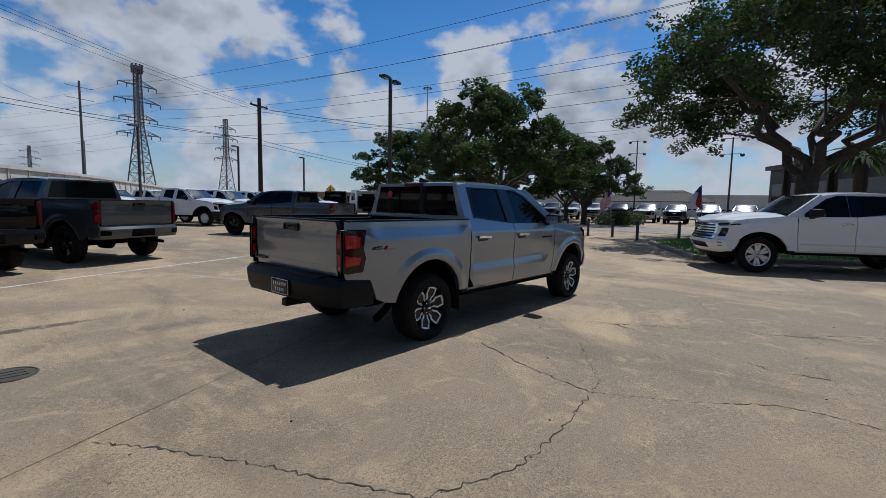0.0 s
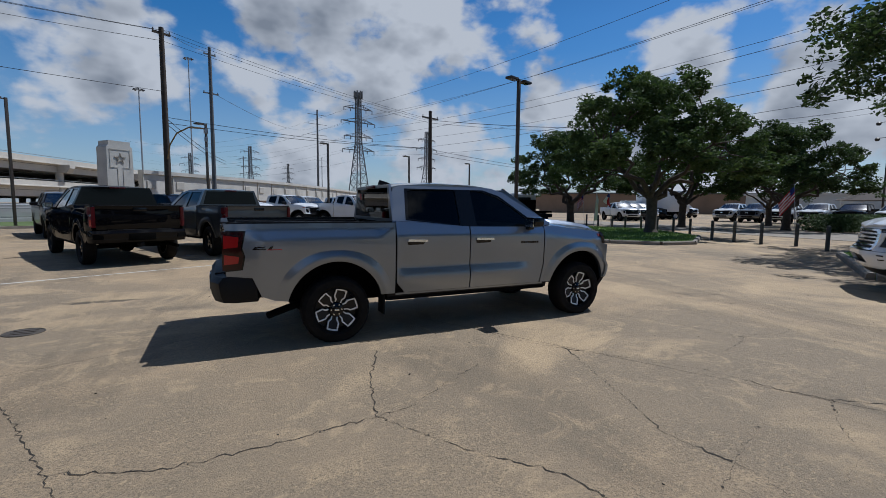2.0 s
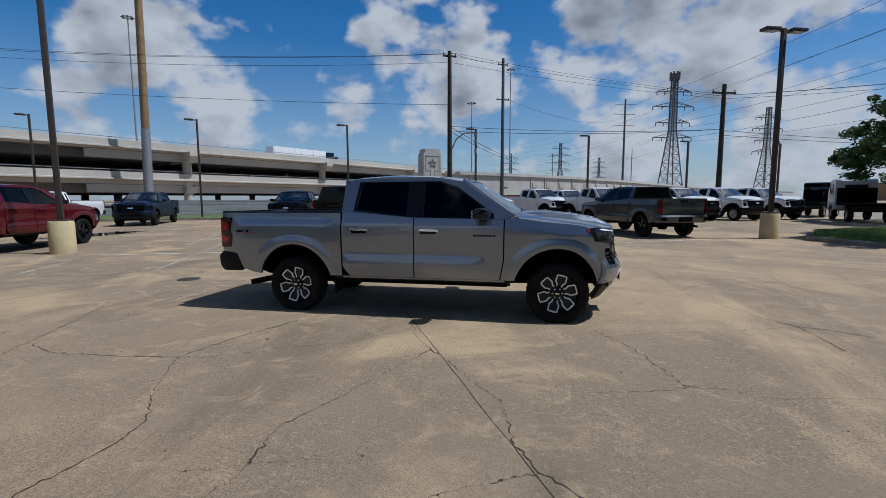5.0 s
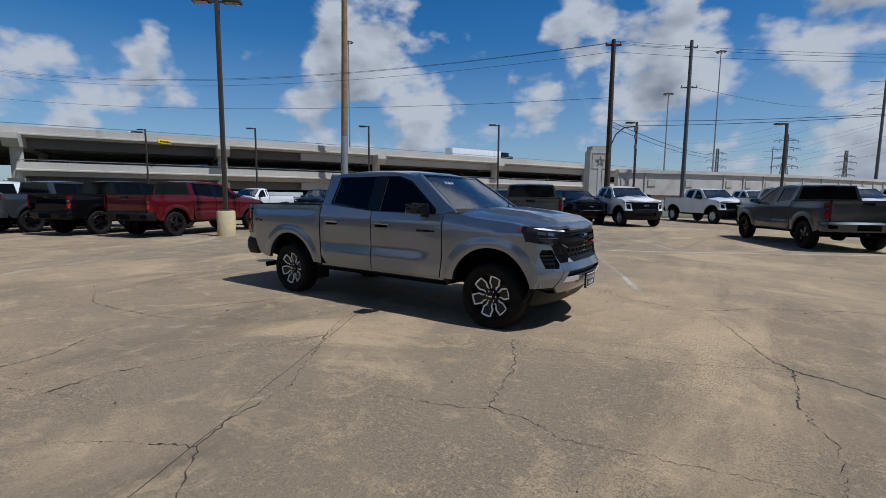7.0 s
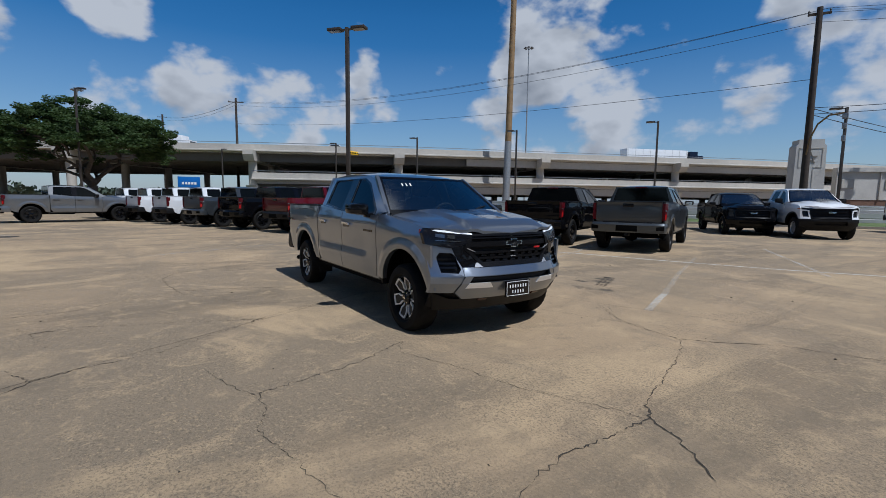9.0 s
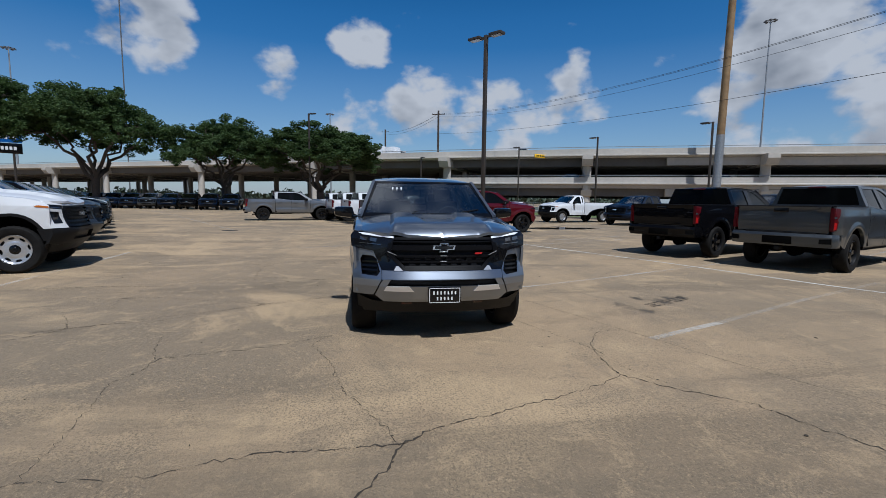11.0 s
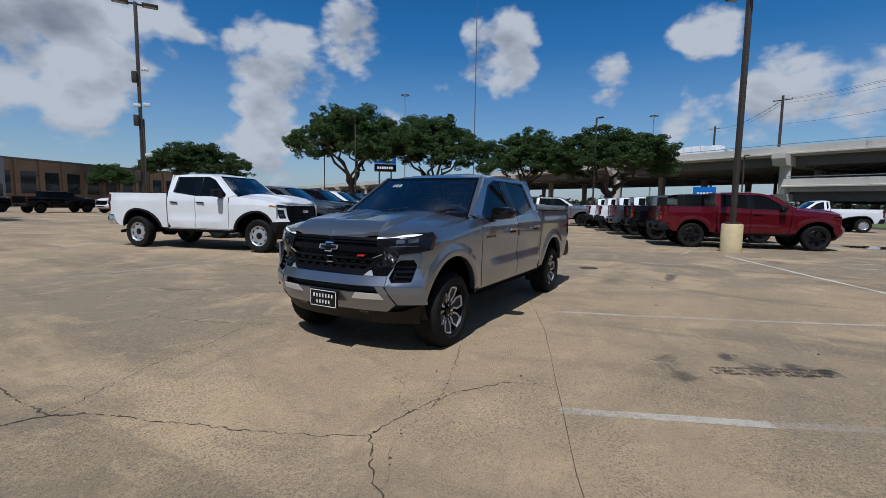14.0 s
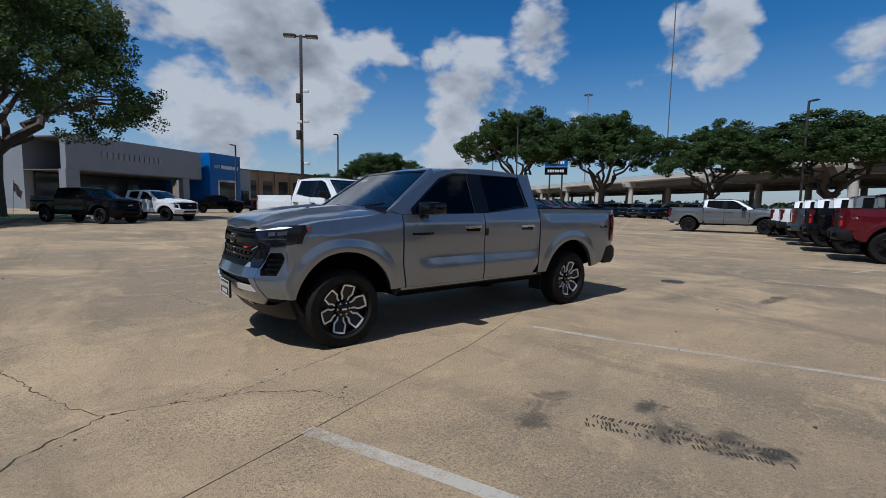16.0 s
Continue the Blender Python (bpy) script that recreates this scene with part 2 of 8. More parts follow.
RUST_STEEL = mat("weathered_brown_steel", (0.20, 0.12, 0.055), 0.7, 0.2, color2=(0.30, 0.20, 0.10), scale=1.2)
WOOD_POLE = mat("creosoted_wood", (0.035, 0.026, 0.020), 0.85, color2=(0.06, 0.045, 0.035), bump=0.5, grain=25)
BARK = mat("oak_bark", (0.055, 0.043, 0.034), 0.9, color2=(0.10, 0.08, 0.065), scale=6, grain=30, bump=0.9)
LEAF = mat("oak_leaf", (0.030, 0.056, 0.014), 0.8, color2=(0.066, 0.100, 0.027), scale=0.9, grain=9, rand=0.15)
LEAF_DARK = mat("dark_oak_leaf", (0.030, 0.058, 0.014), 0.8, color2=(0.060, 0.10, 0.026), scale=0.9, grain=9, rand=0.15)
leafy(LEAF)
leafy(LEAF_DARK)
# the haze of distance is put into this leaf colour
FAR_LEAF = mat("hazy_distant_leaf", (0.045, 0.065, 0.040), 0.9, color2=(0.07, 0.09, 0.06), scale=0.05, grain=0.5)
DECK = mat("bridge_concrete", (0.50, 0.46, 0.40), 0.85, color2=(0.38, 0.355, 0.315), scale=0.14, grain=2.2, bump=0.2)
# bridge concrete with the under-deck shade put into its colour; roofs use it too
DECK_DARK = mat("shade_darkened_concrete", (0.15, 0.138, 0.125), 0.9, scale=0.3, grain=3)
LIMESTONE = mat("pale_cast_stone", (0.56, 0.53, 0.48), 0.85, scale=0.6, grain=8, bump=0.2)
BRICK_RED = mat("brown_brick", (0.19, 0.105, 0.07), 0.85, scale=1.0, grain=20)
ASPHALT = mat("asphalt", (0.055, 0.055, 0.056), 0.9, scale=0.5, grain=50, bump=0.3)
PALE_WALL = mat("weathered_pale_concrete", (0.46, 0.455, 0.43), 0.8, color2=(0.36, 0.35, 0.32), scale=0.9, bump=0.1)
KERB = mat("kerb_concrete", (0.30, 0.26, 0.21), 0.9, color2=(0.17, 0.15, 0.125), scale=2, bump=0.4)
GRASS = mat("mown_grass", (0.10, 0.19, 0.028), 0.8, color2=(0.16, 0.22, 0.055), scale=1.1, grain=40, bump=0.8)
VERGE_GRASS = mat("rough_verge_grass", (0.062, 0.105, 0.022), 0.85, color2=(0.115, 0.14, 0.045), scale=0.8, grain=25, bump=0.8)
GRASS_BLADE = mat("grass_blade", (0.13, 0.23, 0.035), 0.6, color2=(0.20, 0.27, 0.07), scale=1.5, grain=8)
WHITE_METAL = mat("white_rail_paint", (0.72, 0.72, 0.70), 0.5, scale=2)
POST_DARK = mat("dark_bollard_paint", (0.05, 0.055, 0.05), 0.6)
YELLOW_SIGN = mat("yellow_sign", (0.85, 0.50, 0.01), 0.5, spread=0.05)
BLUE_PANEL = mat("blue_cladding", (0.01, 0.12, 0.42), 0.3, spread=0.12)
GREY_PANEL = mat("grey_cladding", (0.27, 0.28, 0.30), 0.45, 0.3, spread=0.1, scale=0.6)
SHOP_GLASS = mat("dark_shop_glass", (0.03, 0.035, 0.04), 0.06, ior=1.5)
TAN_WALL = mat("tan_brick_wall", (0.30, 0.20, 0.13), 0.85, scale=0.4)
WIRE = mat("cable", (0.03, 0.03, 0.032), 0.6)
WHITE_WALL = mat("white_metal_wall", (0.62, 0.62, 0.60), 0.6, scale=0.4)
FLAG_RED = mat("flag_red", (0.45, 0.03, 0.04), 0.8)
FLAG_WHITE = mat("flag_white", (0.7, 0.7, 0.7), 0.8)
FLAG_BLUE = mat("flag_blue", (0.02, 0.04, 0.20), 0.8)
CRACK = mat("crack_dirt", (0.028, 0.022, 0.017), 0.95, color2=(0.07, 0.056, 0.04), scale=3)
IRON = mat("cast_iron", (0.09, 0.075, 0.06), 0.7, 0.4)

# ---- building tools ----
def part(name, bm, material, parent, label="", smooth=35, loc=None):
    """Links a bmesh as one mesh object under a thing or a part."""
    me = bpy.data.meshes.new(name)
    bmesh.ops.recalc_face_normals(bm, faces=bm.faces[:])
    bm.to_mesh(me)
    bm.free()
    for mm in (material if isinstance(material, (list, tuple)) else (material,)):
        me.materials.append(mm)
    if smooth:
        me.polygons.foreach_set("use_smooth", [True] * len(me.polygons))
        me.set_sharp_from_angle(angle=radians(smooth))
    ob = new(name, me)
    ob.parent = parent
    if loc is not None:
        ob.matrix_basis = loc
    if label:
        ob["label"] = label
    return ob


def thing(name, label, category, m=None, group="", kind=""):
    ob = new(name)
    ob.empty_display_size = 0.2
    if m is not None:
        ob.matrix_basis = m
    return tagged(ob, label, category, group, kind)


def interp(table, x):
    if x <= table[0][0]:
        return table[0][1]
    for (a, va), (b, vb) in zip(table, table[1:]):
        if x <= b:
            return va + (vb - va) * (x - a) / (b - a)
    return table[-1][1]


def patch(bm, loops, surf, du=0.1, dv=0.1, shift=(0, 0, 0), creases=()):
    """Fills an outline (with holes) given in (u, v), cuts it into a grid, lays it onto the surface and gives it depth along shift."""
    from mathutils.geometry import tessellate_polygon
    if not isinstance(loops[0][0], (tuple, list)):
        loops = [loops]
    flat = [p for lp in loops for p in lp]
    tris = tessellate_polygon([[Vector((*p, 0)) for p in lp] for lp in loops])
    t = bmesh.new()
    vs = [t.verts.new((*p, 0)) for p in flat]
    for tri in tris:
        if len(set(tri)) == 3:
            try:
                t.faces.new([vs[i] for i in tri])
            except ValueError:
                pass
    for axis, step in ((0, du), (1, dv)):
        lo, hi = min(p[axis] for p in flat), max(p[axis] for p in flat)
        n = max(1, round((hi - lo) / step))
        for k in range(1, n):
            no = Vector((1, 0, 0)) if axis == 0 else Vector((0, 1, 0))
            bmesh.ops.bisect_plane(t, geom=t.verts[:] + t.edges[:] + t.faces[:], dist=1e-5, plane_co=no * (lo + (hi - lo) * k / n), plane_no=no)
    for level in creases:                              # edges along the folds of the surface
        bmesh.ops.bisect_plane(t, geom=t.verts[:] + t.edges[:] + t.faces[:], dist=1e-5, plane_co=Vector((0, level, 0)), plane_no=Vector((0, 1, 0)))
    bmesh.ops.join_triangles(t, faces=t.faces[:], angle_face_threshold=3.14, angle_shape_threshold=3.14)
    for v in t.verts:
        v.co = Vector(surf(v.co.x, v.co.y))
    if any(shift):
        ex = bmesh.ops.extrude_face_region(t, geom=t.faces[:])
        bmesh.ops.translate(t, vec=Vector(shift), verts=[g for g in ex["geom"] if isinstance(g, bmesh.types.BMVert)])
    join(bm, t)
    t.free()
    return bm


def join(bm, other, m=None):
    vm = {}
    for v in other.verts:
        vm[v] = bm.verts.new(m @ v.co if m is not None else v.co)
    for f in other.faces:
        try:
            nf = bm.faces.new([vm[v] for v in f.verts])
            nf.material_index = f.material_index
        except ValueError:
            pass


def box(bm, lo, hi, bevel=0.0, m=None):
    t = bmesh.new()
    bmesh.ops.create_cube(t, size=1)
    for v in t.verts:
        v.co = Vector([lo[i] + (v.co[i] + 0.5) * (hi[i] - lo[i]) for i in range(3)])
    if bevel:
        bmesh.ops.bevel(t, geom=t.edges[:], offset=bevel, segments=2, affect="EDGES", profile=0.6)
    join(bm, t, m)
    t.free()
    return bm


def tube(bm, pts, radii, sides=8, caps=True):
    """A tapered pipe along points."""
    pts = [Vector(p) for p in pts]
    if not isinstance(radii, (list, tuple)):
        radii = [radii] * len(pts)
    rings, up = [], None
    for i, p in enumerate(pts):
        d = (pts[min(i + 1, len(pts) - 1)] - pts[max(i - 1, 0)]).normalized()
        if up is None:
            up = d.orthogonal()
        up = (up - d * up.dot(d)).normalized()
        side = d.cross(up)
        rings.append([bm.verts.new(p + (up * math.cos(a) + side * math.sin(a)) * radii[i]) for a in [2 * math.pi * k / sides for k in range(sides)]])
    for r, s in zip(rings, rings[1:]):
        for k in range(sides):
            bm.faces.new((r[k], r[(k + 1) % sides], s[(k + 1) % sides], s[k]))
    if caps:
        bm.faces.new(rings[0][::-1])
        bm.faces.new(rings[-1])
    return bm


def lathe(bm, profile, sides=32, m=None, close=True):
    """Turns (radius, height) pairs round the y axis."""
    rings = []
    for r, h in profile:
        rings.append([bm.verts.new((m or Matrix()) @ Vector((r * math.cos(a), h, r * math.sin(a)))) for a in [2 * math.pi * k / sides for k in range(sides)]])
    pairs = list(zip(rings, rings[1:])) + ([(rings[-1], rings[0])] if close else [])
    for a, b in pairs:
        for k in range(sides):
            bm.faces.new((a[k], a[(k + 1) % sides], b[(k + 1) % sides], b[k]))
    return bm


def ribbon(bm, pts, width, z=0.003, wobble=0.0, rng=None):
    """A flat strip along points of the plan."""
    pts = [Vector((p[0], p[1], 0)) for p in pts]
    rows = []
    for i, p in enumerate(pts):
        d = (pts[min(i + 1, len(pts) - 1)] - pts[max(i - 1, 0)]).normalized()
        s = Vector((-d.y, d.x, 0))
        w = width * (1 + (rng.uniform(-wobble, wobble) if rng else 0)) / 2
        rows.append((bm.verts.new(p + s * w + Vector((0, 0, z))), bm.verts.new(p - s * w + Vector((0, 0, z)))))
    for a, b in zip(rows, rows[1:]):
        bm.faces.new((a[0], a[1], b[1], b[0]))
    return bm

# ---- pickup trucks ----
WX, WZ = 1.669, 0.385      # wheel places of the mid-size truck


def arch(cx, r, lo=0.50, n=14):
    a0 = math.asin((lo - WZ) / r)
    return [(cx + r * math.cos(a), WZ + r * math.sin(a)) for a in [a0 + (math.pi - 2 * a0) * k / n for k in range(n + 1)]]


PLAIN = [(0.30, 0.865), (0.50, 0.908), (0.685, 0.924), (0.79, 0.930), (0.95, 0.936), (1.05, 0.937), (1.15, 0.934), (1.30, 0.926)]
DOOR = [(0.30, 0.850), (0.50, 0.912), (0.60, 0.931), (0.66, 0.937), (0.70, 0.934), (0.785, 0.917), (0.85, 0.919), (0.95, 0.927), (1.05, 0.932), (1.15, 0.931), (1.30, 0.924)]


def ease(k):
    k = max(0.0, min(1.0, k))
    return k * k * (3 - 2 * k)


def side_y(x, z):
    """Half breadth of the body: a folded lower door, a shoulder facet, and a tucked-in bed rail."""
    k = ease(min((x + 1.02) / 0.10, (0.97 - x) / 0.35))
    low = lambda h: interp(PLAIN, h) * (1 - k) + interp(DOOR, h) * k
    if x < -1.0:                                      # shoulder of the load bed, run out at both ends
        q = ease(min((x + 2.63) / 0.28, (-1.03 - x) / 0.20))
        fold, slope, stop = 1.228 - 0.100 * q, 0.27, 1.235
    elif x < 1.05:
        fold, slope, stop = 1.150, 0.32, 1.40
    else:
        fold, slope, stop = 1.150 - 0.095 * min(1.0, (x - 1.05) / 0.7), 0.40, 1.40
    y = low(min(z, fold))
    if z > fold:
        y -= slope * (min(z, stop) - fold) + 0.08 * max(0.0, z - stop)
    if x > 1.5:
        y -= 0.075 * ((x - 1.5) / 0.95) ** 3
    if x < -2.4:
        y -= 0.07 * ((-2.4 - x) / 0.35) ** 2
    return y


def house_y(z):
    return 0.875 - (z - 1.26) * 0.44


HOOD = [(1.05, 1.300), (1.5, 1.275), (1.9, 1.235), (2.2, 1.190), (2.38, 1.145), (2.43, 1.122), (2.46, 1.080)]


def hood_z(x, y):
    a = abs(y)
    out_ = 0.54 - 0.05 * (2.4 - x)
    inn = 0.15 + 0.15 * (2.3 - x)
    dome = 0.040 * max(0.0, min(1.0, (out_ - a) / 0.045)) - 0.030 * max(0.0, min(1.0, (inn - a) / 0.035)) * max(0.0, min(1.0, (2.25 - x) / 0.5))
    return interp(HOOD, x) + dome * min(1, (2.5 - x) / 0.25) * max(0.0, min(1.0, (x - 1.1) / 0.35)) - 0.07 * (a / 0.84) ** 4


FRONT = [(0.30, 2.34), (0.40, 2.44), (0.46, 2.50), (0.60, 2.575), (0.665, 2.580), (0.675, 2.578), (0.755, 2.528), (0.82, 2.490), (1.0, 2.475), (1.08, 2.45), (1.14, 2.39)]
FRONT_FOLDS = (0.46, 0.60, 0.665, 0.675, 0.755)


def front_x(y, z, off=0.0):
    return interp(FRONT, z) - 0.30 * (abs(y) / 0.90) ** 3 + off


def rear_x(y, z):
    return -2.745 - 0.012 * math.sin((z - 0.8) / 0.54 * math.pi) + 0.03 * (abs(y) / 0.9) ** 4 - (0.02 if z > 1.25 else 0)


def wheel(parent, name, at, outward, radius=0.395, width=0.265, style="split", lite=False):
    """A wheel with its tyre, rim and spokes; its outer face looks along outward * y."""
    w = new(name)
    w.parent = parent
    w.matrix_basis = Matrix.Translation(at) @ Matrix.Rotation(0 if outward < 0 else math.pi, 4, "Z")
    r, h = radius, width / 2
    q = 0.655 if style == "split" else 0.63          # rim against tyre
    bm = bmesh.new()
    lathe(bm, [(r * q, -h * 0.82), (r * 0.72, -h), (r * 0.90, -h * 0.98), (r * 0.975, -h * 0.80), (r, -h * 0.55), (r, h * 0.55), (r * 0.975, h * 0.8), (r * 0.9, h), (r * q, h * 0.8)], 40 if lite else 72)
    for k, v in enumerate(bm.verts):                 # notched shoulders
        far = math.hypot(v.co.x, v.co.z)
        if far > r * 0.96 and not lite and (k + (v.co.y > 0)) % 2:
            v.co.x, v.co.z = v.co.x * 0.982, v.co.z * 0.982
    part("tyre", bm, RUBBER, w)
    bm = bmesh.new()
    lathe(bm, [(r * q, -h * 0.80), (r * (q - 0.025), -h * 0.86), (r * (q - 0.045), -h * 0.62), (r * (q - 0.055), h * 0.8), (r * q, h * 0.8)], 40)
    lathe(bm, [(0.001, -h * 0.25), (r * (q - 0.055), -h * 0.25), (r * (q - 0.055), -h * 0.20), (0.001, -h * 0.20)], 24)
    part("rim", bm, SPOKE_BLACK, w)
    n = {"split": 6, "five": 5, "steel": 8, "six": 12}[style]
    bm, bd = bmesh.new(), bmesh.new()
    for k in range(n):
        m = Matrix.Rotation(2 * math.pi * k / n + 0.25 if style != "six" else math.pi / 3 * (k // 2) + (0.19 if k % 2 else -0.19), 4, "Y")
        if style == "split":
            ro, ri, yo = r * (q - 0.025), r * 0.20, -h * 0.80
            half = [(0.155, 0.34), (0.165, 0.46), (0.275, 0.60), (0.258, 0.985)]
            shape = [(-u * ro, v * ro) for u, v in half] + [(u * ro, v * ro) for u, v in half[::-1]]
            slot = [(0.098, 0.335), (0.106, 0.485), (0.212, 0.625), (0.198, 0.915)]
            inner = [(u * ro, v * ro) for u, v in slot] + [(-u * ro, v * ro) for u, v in slot[::-1]]
            shape = shape + [(u, max(v, 0.342 * ro)) for u, v in inner]
            t = bmesh.new()
            patch(t, shape, lambda u, v: (u, yo + 0.055 * (1 - v / ro), v), 1, 1, (0, 0.016, 0))
            join(bm, t, m)
            t.free()
            t = bmesh.new()
            patch(t, [(p[0] * 0.99, p[1]) for p in shape[:8]], lambda u, v: (u, yo + 0.010 + 0.055 * (1 - v / ro), v), 1, 1, (0, 0.03, 0))
            join(bd, t, m)
            t.free()
        elif style == "steel":
            break
        else:
            wo = {"five": 0.13, "six": 0.078}[style] * r
            t = bmesh.new()
            patch(t, [(-wo * 0.7, r * 0.14), (-wo, r * (q - 0.045)), (wo, r * (q - 0.045)), (wo * 0.7, r * 0.14)], lambda u, v: (u, -h * 0.72 + 0.03 * (1 - v / r), v), 1, 1, (0, 0.04, 0))
            join(bd, t, m)
            t.free()
    if style == "six":                                 # bright outer lip
        lathe(bd, [(r * (q - 0.075), -h * 0.70), (r * (q - 0.06), -h * 0.86), (r * (q - 0.01), -h * 0.90), (r * (q - 0.01), -h * 0.70)], 40)
    if style == "steel":                               # pressed disc with eight slots
        circle = lambda c, rad, kx, a, cnt: [(c[0] + rad * (kx * math.cos(v) * math.cos(a) - math.sin(v) * math.sin(a)), c[1] + rad * (kx * math.cos(v) * math.sin(a) + math.sin(v) * math.cos(a))) for v in [2 * math.pi * i / cnt for i in range(cnt)]]
        loops = [circle((0, 0), r * (q - 0.012), 1, 0, 32)]
        for k in range(8):
            a = 2 * math.pi * k / 8 + 0.2
            loops.append(circle((r * 0.475 * math.cos(a), r * 0.475 * math.sin(a)), r * 0.118, 0.45, a, 10))
        dish = [(0.0, 0.60), (0.30, 0.60), (0.37, 0.52), (0.52, 0.60), (0.585, 0.66), (0.60, 0.84), (0.63, 0.86)]
        patch(bd, loops, lambda u, v: (u, -h * interp(dish, math.hypot(u, v) / r), v), 0.09 * r, 0.09 * r, (0, 0.012, 0))
    if style == "split":
        part("spoke_face", bm, MACHINED, w)
        part("spoke", bd, SPOKE_BLACK, w)
    else:
        bm.free()
        part("disc" if style == "steel" else "spoke", bd, ALLOY if style in ("steel", "six") else GLOSS_BLACK, w)
    if lite:
        return w
    bm = bmesh.new()
    lathe(bm, [(0.001, -h * 0.78), (r * 0.085, -h * 0.78), (r * 0.10, -h * 0.70), (r * 0.20, -h * 0.60), (r * 0.22, -h * 0.3), (0.001, -h * 0.3)], 20)
    part("hub", bm, ALLOY if style == "six" else GLOSS_BLACK, w)
    for k in range(6 if style == "split" else 0):
        a = 2 * math.pi * k / 6
        bm = bmesh.new()
        lathe(bm, [(0.001, -h * 0.66), (r * 0.022, -h * 0.66), (r * 0.026, -h * 0.45), (0.001, -h * 0.45)], 6, Matrix.Translation((r * 0.155 * math.cos(a), 0, r * 0.155 * math.sin(a))))
        part("lug_nut", bm, CHROME, w)
    bm = bmesh.new()
    box(bm, (-0.024, -h * 0.78 - 0.003, -0.008), (0.024, -h * 0.78, 0.008), 0.002)
    part("hub_badge", bm, CHROME if style == "split" else GLOSS_BLACK, w)
    return w


def identity(x, y, z):
    return (x, y, z)


def mid_size(x, y, z):
    """Short front overhang of the mid-size truck."""
    return (x if x < 1.85 else 1.85 + (x - 1.85) * 0.83, y, z)


def full_size(x, y, z, high=1.075):
    """Carries the mid-size truck's shape onto a full-size truck's length, breadth and height."""
    return (interp([(-2.9, -3.03), (-WX, -1.87), (-1.0, -1.12), (1.05, 1.10), (WX, 1.87), (2.56, 2.86)], x), y * 1.085, z * high)


def heavy_duty(x, y, z):
    return (interp([(-2.9, -3.20), (-WX, -2.0), (-1.0, -0.90), (1.05, 1.12), (WX, 2.0), (2.56, 2.84)], x), y * 1.10, z * 1.18)


def single_cab(x, y, z):
    return (interp([(-2.9, -2.88), (-WX, -1.78), (-1.0, -0.05), (-0.06, 0.10), (1.05, 1.10), (WX, 1.78), (2.56, 2.76)], x), y * 1.085, z * 1.075)


